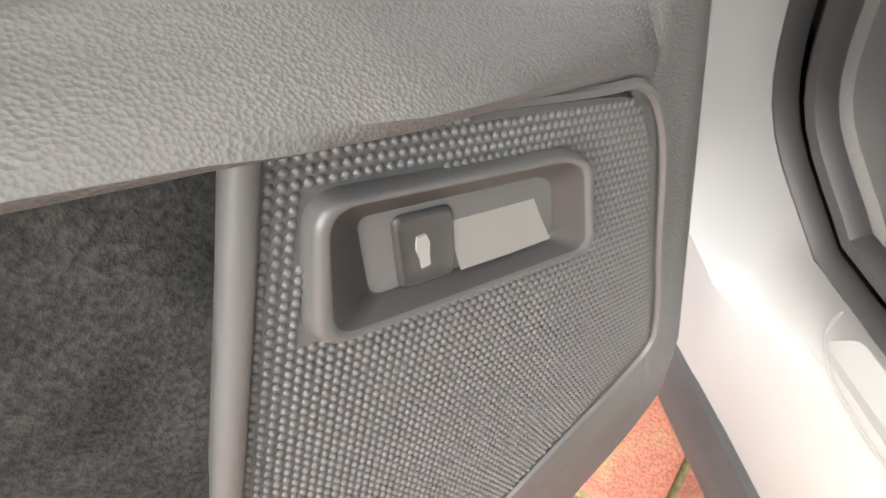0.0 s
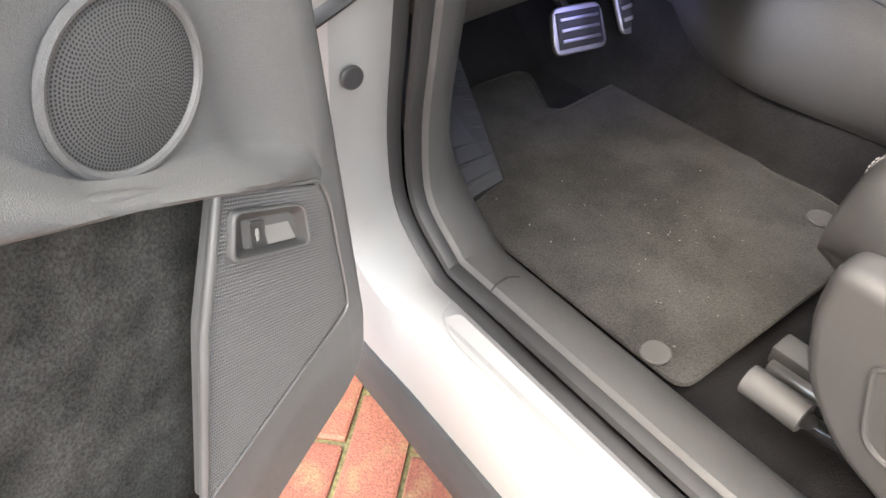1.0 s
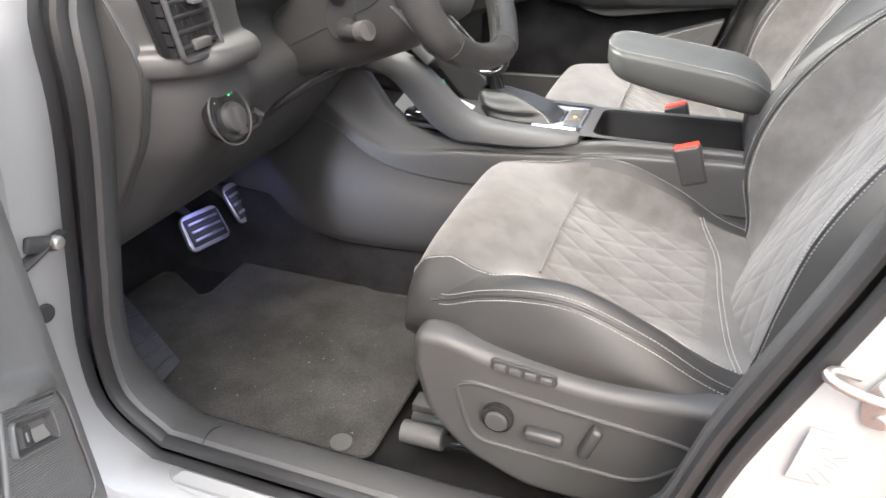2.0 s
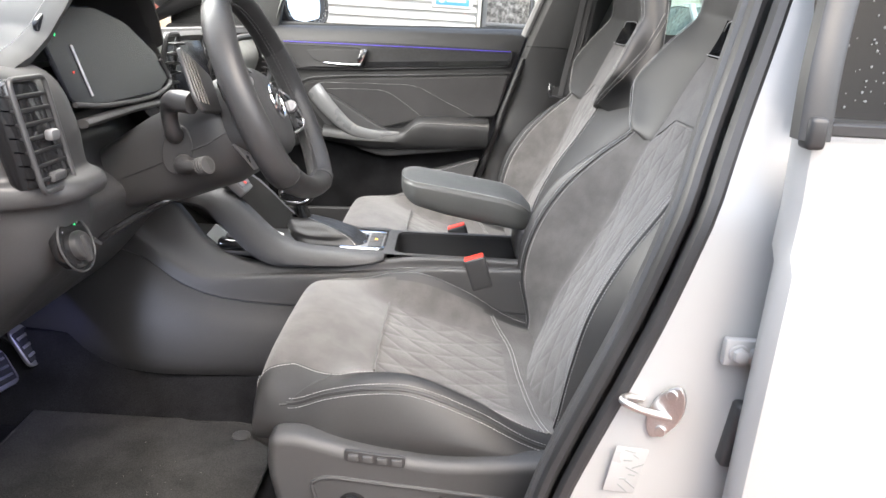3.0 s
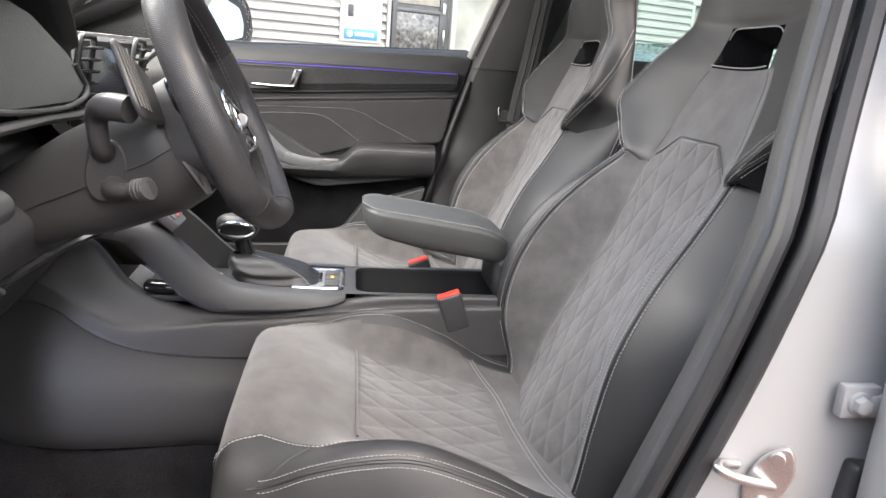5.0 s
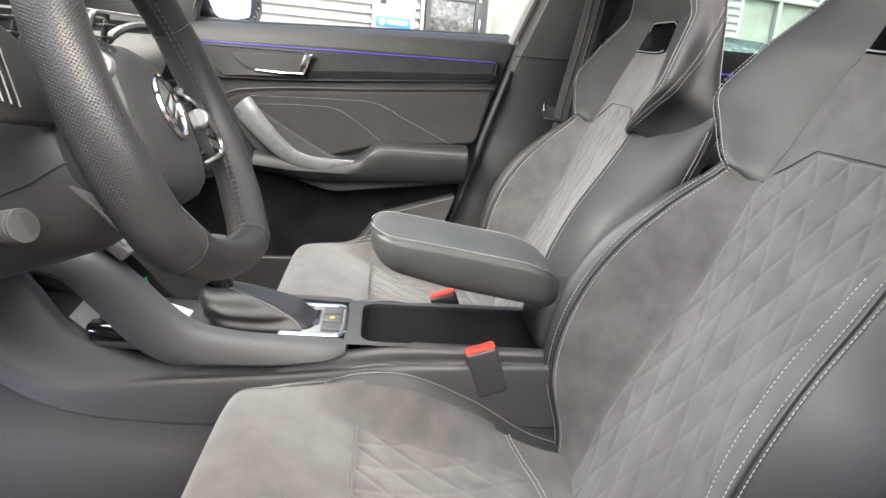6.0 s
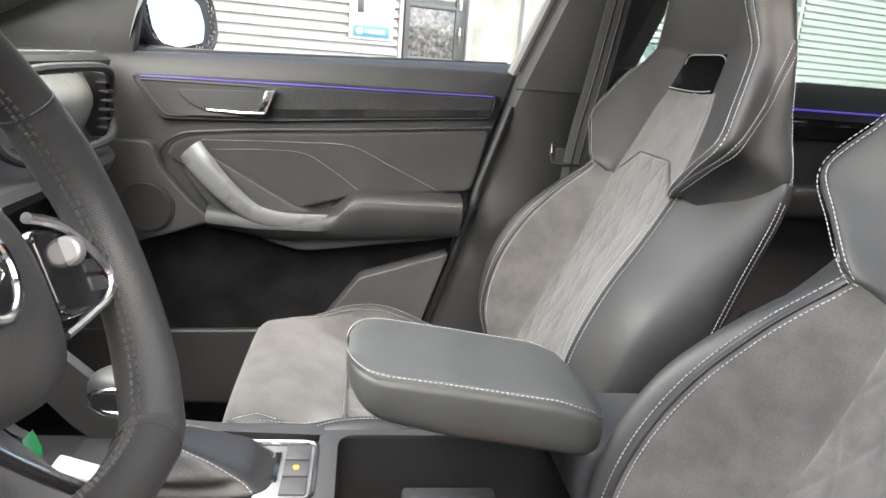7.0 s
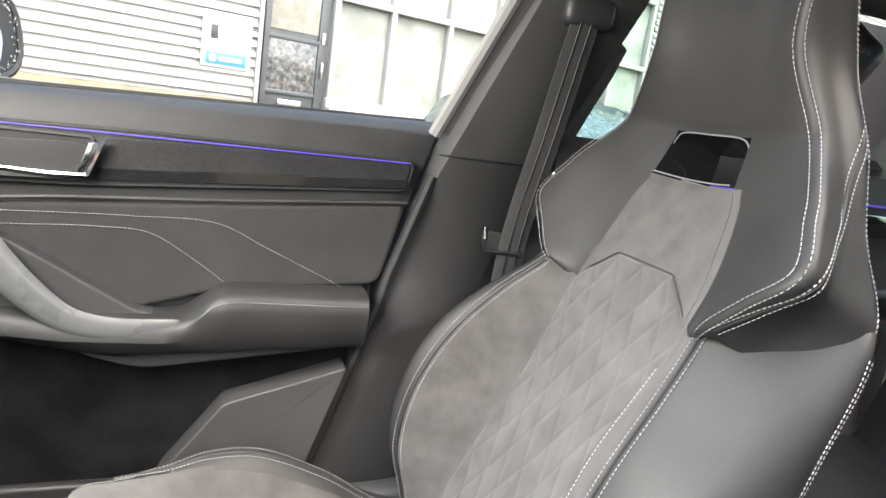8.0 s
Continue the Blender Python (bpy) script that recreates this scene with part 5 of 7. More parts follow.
def add_rear_doors():
    for k, nm, lab in ((1, "rear_door", "closed rear passenger side door with blue light strip"), (-1, "rear_door", "closed white rear door with dark wet window")):
        d = thing(nm, lab, "car door")
        x0, x1 = (0.78, 1.75)
        prof = [(0.82, 1.2), (0.79, 1.2), (0.775, 1.17), (0.768, 1.06), (0.775, 0.9), (0.78, 0.4)]
        part("door_panel", fix(loft([[(x, k * y, z) for y, z in prof] for x in np.linspace(x0, x1, 6)])), PLASTIC_SOFT, d)
        part("light_strip", tube([(x, k * 0.762, 1.139) for x in np.linspace(0.9, x1, 4)], 0.0028, 6), BLUE_GLOW, d, "thin glowing blue ambient light strip")
        part("inlay", block(1.3, k * 0.767, 1.095, 0.85, 0.012, 0.05, 0.004), GLOSS, d)
        part("door_armrest", block(1.25, k * 0.735, 0.93, 0.75, 0.09, 0.075, 0.02, 3), LEATHER, d)
        # outer skin with a crease, wrapped round the front edge
        rows = []
        for z in (0.36, 0.5, 0.7, 0.85, 0.985, 1.0, 1.05, 1.115):
            y = 0.952 - 0.02 * max(0, (0.5 - z)) * 3 - (0.012 if z > 0.99 else 0) - 0.1 * max(0, z - 1.05)
            rows.append([(0.655, k * (y - 0.05), z), (0.647, k * (y - 0.03), z), (0.646, k * (y - 0.012), z), (0.652, k * (y - 0.002), z), (0.665, k * y, z), (0.8, k * (y + 0.002), z), (1.3, k * y, z), (1.75, k * (y - 0.01), z)])
        part("outer_skin", fix(loft(rows)), WHITE, d)
        fr = spline([(0.655, 0.928, 1.115), (0.657, 0.918, 1.18), (0.68, 0.88, 1.29), (0.72, 0.82, 1.45)], 12)
        part("window_frame", loftbar([(x - 0.008, k * (y + 0.006), z) for x, y, z in fr], 0.03, 0.024), RUBBER, d, "black window frame")
        part("window_sill", loftbar([(x, k * 0.93, 1.125 + 0.01 * (x - 0.65)) for x in np.linspace(0.65, 1.7, 8)], 0.012, 0.02), RUBBER, d, "black window sill strip")
        part("frame_corner", block(0.646, k * 0.94, 1.122, 0.018, 0.022, 0.03, 0.005, 3), RUBBER, d)
        gl = part("window_glass", fix(loft([[(x, k * (0.915 - tumble(z)), z) for z in (1.13, 1.3, 1.5)] for x in (0.67, 1.1, 1.7)])), DARK_GLASS if k < 0 else TINTED, d)
        gl.visible_shadow = k < 0
        part("pillar_skin", block(1.8, k * 0.84, 0.95, 0.2, 0.2, 1.1, 0.04), WHITE, d)
        if k < 0:
            rng = random.Random(4)
            bm = bmesh.new()
            for _ in range(420):
                x, z = rng.uniform(0.69, 0.95), rng.uniform(1.14, 1.4)
                r = rng.uniform(0.0006, 0.0016)
                own = bmesh.new()
                bmesh.ops.create_icosphere(own, subdivisions=1, radius=r, matrix=Matrix.Translation((x, -(0.9165 - tumble(z)), z)) @ Matrix.Diagonal((1, 0.4, 1.1, 1)))
                join(bm, own)
            part("rain_drop", bm, material("rain drops", (0.12, 0.13, 0.13), 0.05, stain=0.02), d)
            bm = bmesh.new()
            for _ in range(160):
                x, z = rng.uniform(0.665, 0.85), rng.uniform(0.7, 1.1)
                r = rng.uniform(0.0006, 0.0016)
                own = bmesh.new()
                bmesh.ops.create_icosphere(own, subdivisions=1, radius=r, matrix=Matrix.Translation((x, -(0.953 if z < 0.985 else 0.94), z)) @ Matrix.Diagonal((1, 0.5, 1.2, 1)))
                join(bm, own)
            part("rain_drop", bm, material("rain drops on paint", (0.6, 0.6, 0.6), 0.1, stain=0.02), d)


def loftbar(points, width, depth):
    p = [Vector(q) for q in points]
    rows = []
    for i, c in enumerate(p):
        dd = (p[min(i + 1, len(p) - 1)] - p[max(i - 1, 0)]).normalized()
        a = dd.cross(Vector((0, 1, 0))).normalized() * width / 2
        b = Vector((0, depth / 2, 0))
        rows.append([c + a * s + b * t for s, t in ((1, 0.7), (0.7, 1), (-0.7, 1), (-1, 0.7), (-1, -0.7), (-0.7, -1), (0.7, -1), (1, -0.7))])
    return fix(loft(rows, closed=True, caps=True))


add_rear_doors()


def add_rear_bench():
    b = thing("rear_bench", "dark leather rear bench seat behind the front seats", "rear seat")
    rows = []
    for x, z in ((1.1, 0.5), (1.08, 0.6), (1.12, 0.66), (1.25, 0.67), (1.45, 0.64), (1.62, 0.62)):
        rows.append([(x, y, z + 0.02 * math.cos(y * 9)) for y in np.linspace(-0.66, 0.66, 23)])
    part("cushion", fix(loft(rows)), LEATHER, b)
    rows = []
    for x, z in ((1.55, 0.62), (1.6, 0.75), (1.68, 0.95), (1.76, 1.15), (1.8, 1.18), (1.86, 1.1)):
        rows.append([(x - 0.02 * math.cos(y * 9), y, z) for y in np.linspace(-0.66, 0.66, 23)])
    part("backrest", fix(loft(rows)), LEATHER, b)
    for y in (-0.38, 0.0, 0.38):
        part("headrest", block(1.8, y, 1.26, 0.09, 0.26, 0.16, 0.04, 4), LEATHER, b)
    return b


add_rear_bench()


# ---- fittings on the driver's pillar ----
def add_striker():
    s = thing("door_striker", "bright steel door striker bolted to the white pillar", "door striker", pose(0.582, -0.878, 0.788, 0, 0, -30))
    out = []
    for t in np.linspace(0, 2 * math.pi, 25)[:-1]:
        w = abs(math.cos(t)) ** 1.3 * (1 if math.cos(t) > 0 else -1)
        out.append((0.0175 * w + 0.004 * math.sin(t), 0.038 * math.sin(t)))
    part("plate", plate(out, 0.006, 0.002, at=pose(0, -0.004, 0, 0, 12, 0)), STEEL, s)
    part("loop", tube(spline([(0.006, 0, -0.006), (-0.012, -0.014, 0.0), (-0.034, -0.028, 0.009), (-0.044, -0.028, 0.012), (-0.044, -0.018, 0.012), (-0.028, -0.002, 0.008)], 24), 0.0046, 10), STEEL, s)
    for z in (-0.024, 0.024):
        part("screw", disc(0.0065, 0.004, 16, 0.001, pose(0.004 if z > 0 else -0.002, -0.0055, z, 90, 0, 0)), STEEL, s)
    return s


add_striker()


def add_rear_hinge():
    h = part("hinge_leaf", block(0.648, -0.884, 0.872, 0.037, 0.012, 0.032, 0.003), WHITE, shell, "white painted rear door hinge with a bolt")
    part("hinge_arm", block(0.685, -0.898, 0.869, 0.06, 0.012, 0.022, 0.004, turn=Matrix.Rotation(radians(-25), 3, "Z")), WHITE, h)
    part("bolt", disc(0.0085, 0.012, 6, 0.002, pose(0.645, -0.894, 0.872, 90, 0, 0)), WHITE, h)
    part("washer", disc(0.011, 0.004, 24, 0.001, pose(0.645, -0.891, 0.872, 90, 0, 0)), WHITE, h)
    c = thing("check_strap", "black door check strap housing on the white pillar", "door check", pose(0.668, -0.885, 0.768, 0, 6, 0))
    part("housing", block(0, 0, 0, 0.034, 0.022, 0.082, 0.006, 3), PLASTIC_SMOOTH, c)
    part("lip", block(0.004, -0.013, 0, 0.018, 0.012, 0.07, 0.003), RUBBER, c)
    g = thing("label_sticker", "small clear sticker with faint grey print on the pillar", "sticker", pose(0.553, -0.8715, 0.702, 0, 8, 6))
    part("film", block(0, 0, 0, 0.05, 0.0008, 0.062, 0.0003), material("pale sticker", (0.285, 0.29, 0.29), 0.3, stain=0.05), g)
    rng = random.Random(3)
    grey_print = material("grey print", (0.19, 0.205, 0.205), 0.5)
    for k in range(9):
        part("printed_bar", block(rng.uniform(-0.012, 0.012), -0.001, 0.026 - k * 0.0064, rng.uniform(0.008, 0.02), 0.0007, rng.uniform(0.0009, 0.0016), 0.0002, turn=Matrix.Rotation(rng.uniform(-0.7, 0.7), 3, "Y")), grey_print, g)


add_rear_hinge()


# ---- driver door, open by sixty degrees ----
DOOR = pose(-0.33, -0.97, 0, 0, 0, -60)


PANEL_GREY = material("satin grey panel", (0.11, 0.11, 0.109), 0.36, grain=0.03, stain=0.05)
SYMBOL = material("pale symbol print", (0.3, 0.3, 0.29), 0.6, stain=0.05)


def add_driver_door():
    d = thing("driver_door", "open driver door with grey trim, felt pocket and round speaker", "car door", DOOR)
    # panel surface: along u from the hinge, bulging out to w
    def w_at(u, z):
        w = 0.088
        w -= 0.03 * max(0.0, (0.1 - u) / 0.038) ** 2 if u < 0.1 else 0
        d = z - 0.757 - 0.52 * (u - 0.23)
        w += 0.02 * (0.5 + 0.5 * math.tanh(d / 0.009)) * min(1, max(0, (u - 0.1) / 0.1))
        # the face with the speaker lies further back than the lip
        far = max(0.0, u - 0.3)
        a, b = min(1.0, max(0.0, (d - 0.006 - 0.08 * far) / (0.024 + 0.5 * far))), min(1.0, max(0.0, (u - 0.1) / 0.09))
        w -= 0.033 * a * a * (3 - 2 * a) * b * b * (3 - 2 * b)
        w += 0.03 * (0.5 + 0.5 * math.tanh((z - 0.952) / 0.01)) * min(1, max(0, (u - 0.08) / 0.05))
        w -= 0.012 * max(0.0, (0.5 - z)) / 0.1
        return w

    def top_edge(u):
        return float(np.interp(u, [0.1185, 0.1215, 0.128, 0.145, 0.2265, 0.236, 0.29, 0.35, 0.6, 1.1], [0.66, 0.676, 0.694, 0.707, 0.758, 0.7645, 0.7955, 0.826, 0.954, 0.954]))

    def bottom_edge(u):
        return 0.422 + 0.075 * max(0.0, (0.15 - u) / 0.09) ** 2.5

    bm = loft([[(u, w_at(u, z), z) for z in np.linspace(bottom_edge(u), 1.12, 60)] for u in np.linspace(0.06, 0.1186, 12)] + [[(0.123, w_at(0.123, z) - 0.0015, z) for z in np.linspace(bottom_edge(0.123), 1.12, 60)]])
    us = sorted(list(np.linspace(0.1186, 0.5, 70)) + list(np.linspace(0.52, 1.05, 12)) + [0.2265, 0.236])
    loft([[(u, w_at(u, z) - (0.006 if k == 0 else 0.0015 if k == 1 else 0), z) for k, z in enumerate([top_edge(u), top_edge(u) + 0.0015, top_edge(u) + 0.004] + list(np.linspace(top_edge(u) + 0.008, 1.12, 56)))] for u in us], bm=bm)
    loft([[(u, w_at(u, z), z) for z in np.linspace(bottom_edge(u), 0.547, 12)] for u in us], bm=bm)
    bmesh.ops.remove_doubles(bm, verts=bm.verts, dist=2e-4)
    part("door_trim", fix(bm), DOOR_TRIM, d, "grained grey door trim panel", sharp=60)
    part("trim_backing", block(0.56, 0.03, 0.77, 0.96, 0.02, 0.66, 0.004), PLASTIC_SMOOTH, d)
    # felt lined pocket
    bm = fix(loft([[(u, 0.052 - 0.01 * math.sin((u - 0.2) * 6) + 0.01 * max(0, 0.6 - z), z) for u in np.linspace(0.18, 1.0, 30)] for z in np.linspace(0.44, 1.0, 20)]))
    part("pocket_lining", bm, FELT, d, "dark grey felt pocket lining")
    # overhanging lip above the pocket
    lip = [(u, w_at(u, top_edge(u) + 0.001) - 0.0125, top_edge(u) + 0.0055) for u in np.linspace(0.225, 0.6, 18)]
    part("pocket_lip", tube(lip, list(np.interp(np.linspace(0, 1, 18), [0, 0.12, 0.4, 1], [0.0015, 0.005, 0.009, 0.009])), 10), DOOR_TRIM, d)
    # patterned panel
    pan = [(0.2265, 0.757), (0.145, 0.706), (0.128, 0.694), (0.121, 0.675), (0.118, 0.548), (0.328, 0.545), (0.274, 0.68)]
    p = part("pocket_panel", plate(rounded(pan, 0.007), -0.012, 0.002, at=pose(0, 0.0905, 0)), PANEL_GREY, d, "dark panel with raised dot pattern")
    part("panel_edge", tube([(0.223, 0.09, 0.766), (0.2285, 0.0905, 0.757), (0.25, 0.0915, 0.722), (0.276, 0.092, 0.68), (0.3, 0.091, 0.62), (0.329, 0.089, 0.545)], 0.0036, 12), PANEL_GREY, d)
    part("panel_rim", tube(spline([(0.2265, 0.0915, 0.759), (0.145, 0.0915, 0.7085), (0.127, 0.0915, 0.697), (0.1185, 0.0915, 0.676), (0.117, 0.0915, 0.62), (0.117, 0.0912, 0.558), (0.121, 0.0912, 0.546), (0.2, 0.0912, 0.5445), (0.328, 0.0905, 0.5435)], 60), 0.0017, 6, up=(0, 1, 0)), PANEL_GREY, d)
    # bumps: small pyramids in rows that follow the panel's slope
    verts, faces = [], []
    bez = [(0.2235, 0.742), (0.159, 0.7005), (0.152, 0.692), (0.1535, 0.655), (0.239, 0.709)]

    def inside(poly, x, y):
        c = False
        for k in range(len(poly)):
            (x1, y1), (x2, y2) = poly[k - 1], poly[k]
            if (y1 > y) != (y2 > y) and x < (x2 - x1) * (y - y1) / (y2 - y1) + x1:
                c = not c
        return c

    step = 0.0027
    e1, e2 = np.array((-0.852, -0.523)), np.array((0.523, -0.852))
    for i in range(0, 90):
        for j in range(-40, 90):
            u, z = np.array((0.2262, 0.7545)) + e1 * (i + 0.9) * step + e2 * (j + 0.7) * step
            if inside(pan, u - 0.0018, z - 0.001) and inside(pan, u + 0.0012, z + 0.0016) and not inside(bez, u, z):
                r, h = step * 0.46, 0.00095 * min(1, max(0.25, (u - 0.105) / 0.07))
                k = len(verts)
                for w, rr in ((0.0906, r), (0.0906 + h * 0.75, r * 0.62)):
                    for q in range(6):
                        dd = e1 * rr * math.cos(q * 1.0472) + e2 * rr * math.sin(q * 1.0472)
                        verts.append((u + dd[0], w, z + dd[1]))
                verts.append((u, 0.0906 + h, z))
                for q in range(6):
                    q2 = (q + 1) % 6
                    faces += [[k + q, k + q2, k + 6 + q2, k + 6 + q], [k + 6 + q, k + 6 + q2, k + 12]]
    me = bpy.data.meshes.new("raised_pattern")
    me.from_pydata(verts, [], faces)
    me.materials.append(PANEL_GREY)
    me.polygons.foreach_set("use_smooth", [True] * len(me.polygons))
    pat = new("raised_pattern", me)
    pat.parent = p
    tagged(pat, kind="stuff")
    # tailgate switch
    well = [(0.2165, 0.7285), (0.168, 0.6975), (0.1635, 0.691), (0.1665, 0.6705), (0.2215, 0.7055)]
    SWITCH = material("smooth switch grey", (0.05, 0.05, 0.05), 0.45, stain=0.05)
    ro, ri = rounded(bez, 0.008, 5), rounded(well, 0.004, 5)
    deep = [tuple(np.array(b) * 0.95 + np.array((0.192, 0.699)) * 0.05) for b in ri]

    def inset(t):
        return [tuple(np.array(a) * (1 - t) + np.array(b) * t) for a, b in zip(ro, ri)]

    rings = [[(a, w, b) for a, b in row] for w, row in ((0.0905, ro), (0.0938, inset(0.02)), (0.0952, inset(0.07)), (0.0957, inset(0.14)), (0.0953, inset(0.26)), (0.0945, inset(0.31)), (0.0915, inset(0.97)), (0.0908, ri), (0.0893, deep))]
    sw = part("tailgate_switch", fix(loft(rings, closed=True, mat=lambda i, j: 1 if i >= 5 else 0)), [PANEL_GREY, SWITCH], d, "grey bezel with a tailgate button", sharp=70)
    part("switch_well", plate(deep, -0.003, 0, at=pose(0, 0.0896, 0)), PLASTIC_SMOOTH, sw)
    rec = [[tuple(np.array(a) * (1 - t) + np.array(b) * t) for t in np.linspace(0, 1, 9)] for a, b in (((0.1955, 0.7135), (0.199, 0.693)), ((0.182, 0.705), (0.184, 0.6835)), ((0.171, 0.698), (0.1695, 0.675)))]
    part("finger_recess", fix(loft([[(u, 0.0902 + 0.003 * (k / 8) ** 2, z) for k, (u, z) in enumerate(r)] for r in rec])), material("silver recess", (0.4, 0.39, 0.37), 0.36, metal=0.5, stain=0.03), sw, "light silver finger recess")
    key = rounded([(0.2095, 0.7215), (0.1945, 0.712), (0.1995, 0.691), (0.2145, 0.7005)], 0.003)
    kc = np.mean(key, axis=0)
    rings = [[(*(kc + (np.array(p) - kc) * t), w) for p in key] for t, w in ((1.0, 0.0885), (1.0, 0.0908), (0.97, 0.0915), (0.9, 0.0919), (0.86, 0.0916), (0.5, 0.0917))]
    btn = part("button", fix(loft([[(u, w, z) for u, z, w in r] for r in rings], closed=True, caps=True)), SWITCH, sw, "grey tailgate button with white car symbol", sharp=70)
    part("symbol", plate([(0.2062, 0.7135), (0.2036, 0.7125), (0.2032, 0.7085), (0.2046, 0.7045), (0.2054, 0.7005), (0.2082, 0.7015), (0.2076, 0.7052), (0.2078, 0.7095)], -0.0006, 0, at=Matrix.Translation((0.2056, 0.0923, 0.707)) @ Matrix.Diagonal((0.85, 1, 0.8, 1)) @ Matrix.Translation((-0.2056, 0, -0.707))), SYMBOL, btn, "white tailgate symbol", smooth=False)
    # speaker
    c = (0.2515, 0.845)
    wsp = 0.0785
    ringp = [(c[0] + 0.0528 * math.cos(a), wsp + 0.0015, c[1] + 0.0473 * math.sin(a)) for a in np.linspace(0, 2 * math.pi, 49)]
    sp = part("speaker_ring", tube(ringp, 0.0032, 8, caps=False, up=(0, 1, 0)), DOOR_TRIM, d, "grey ring of a round speaker")
    rows = [[(c[0] + 0.0516 * r * math.cos(a), wsp + 0.004 * (1 - r * r), c[1] + 0.0462 * r * math.sin(a)) for a in np.linspace(0, 2 * math.pi, 41)[:-1]] for r in (1, 0.75, 0.5, 0.25, 0.02)]
    part("speaker_grille", fix(loft(rows, closed=True)), PANEL_GREY, sp)
    verts, faces = [], []
    for r in np.arange(0.0022, 0.0495, 0.0021):
        n = max(5, int(2 * math.pi * r / 0.0024))
        for q in range(n):
            a = 2 * math.pi * q / n + r * 40
            u, z = c[0] + r * math.cos(a), c[1] + r * math.sin(a) * 0.89
            w = wsp + 0.004 * (1 - (r / 0.053) ** 2)
            k = len(verts)
            for s in range(5):
                verts.append((u + 0.0008 * math.cos(s * 1.2566), w + 0.0003, z + 0.0008 * math.sin(s * 1.2566)))
            verts.append((u, w + 0.00035, z))
            faces += [[k + s, k + (s + 1) % 5, k + 5] for s in range(5)]
    me = bpy.data.meshes.new("grille_dots")
    me.from_pydata(verts, [], faces)
    me.materials.append(RUBBER)
    gd = new("grille_relief", me)
    gd.parent = sp
    tagged(gd, kind="stuff")
    # rest of the leaf: armrest, inner frame, skin, window
    part("door_armrest", block(0.745, 0.14, 1.0, 0.6, 0.1, 0.075, 0.03, 4), LEATHER, d)
    part("upper_panel", fix(loft([[(u, w, z) for w, z in ((0.1, 1.02), (0.085, 1.1), (0.06, 1.16), (0.03, 1.18), (-0.01, 1.18))] for u in (0.03, 0.5, 1.0)])), PLASTIC_SOFT, d)
    part("outer_skin", fix(loft([[(u, w, z) for w, z in ((-0.02, 1.17), (-0.05, 1.0), (-0.055, 0.8), (-0.045, 0.5), (-0.03, 0.40), (0.03, 0.4), (0.06, 0.42))] for u in np.linspace(0.06, 1.06, 6)])), WHITE, d)
    part("hinge_edge", fix(loft([[(u, w, z) for u, w in ((0.04, -0.045), (0.034, -0.01), (0.045, 0.025), (0.06, 0.04))] for z in (0.44, 0.6, 0.9, 1.16)])), WHITE, d)
    part("door_seal", tube([(0.064, 0.042, z) for z in np.linspace(0.46, 1.15, 10)], 0.006, 6), RUBBER, d)
    gl = part("window_glass", fix(loft([[(u, -0.005 + tumble(z), z) for z in (1.17, 1.5)] for u in (0.3, 1.0)])), CLEAR, d)
    gl.visible_shadow = False
    part("window_frame", tube([(0.05, 0.0, 1.17), (0.35, 0.07, 1.4), (0.6, 0.14, 1.53), (0.98, 0.14, 1.53), (1.03, 0.08, 1.35), (1.0, 0.0, 1.17)], 0.02, 8), RUBBER, d)
    return d


add_driver_door()


def add_front_jamb_fittings():
    p = thing("jamb_plug", "round dark rubber plug in the white door jamb", "plug", pose(-0.3285, -0.921, 0.685, 0, 90, 0))
    part("cap", disc(0.0125, 0.006, 28, 0.002), PLASTIC_SMOOTH, p)
    s = thing("check_strap", "black door check strap with a steel bolt", "door check")
    part("strap", loftbar([(-0.305, -0.885, 0.787), (-0.306, -0.91, 0.779), (-0.312, -0.935, 0.768), (-0.325, -0.965, 0.75)], 0.014, 0.01), RUBBER, s)
    part("bracket", block(-0.306, -0.912, 0.784, 0.01, 0.045, 0.02, 0.004, turn=Matrix.Rotation(radians(-22), 3, "X")), PLASTIC_SMOOTH, s)
    part("bolt", disc(0.0085, 0.012, 20, 0.003, pose(-0.3, -0.897, 0.78, 0, 90, 0)), STEEL, s)


add_front_jamb_fittings()


# ---- centre console ----
LOW_TRIM = material("dark lower trim", (0.02, 0.02, 0.021), 0.7, grain=0.2, grain_size=600, stain=0.12, bump=0.4)
YC = -0.035


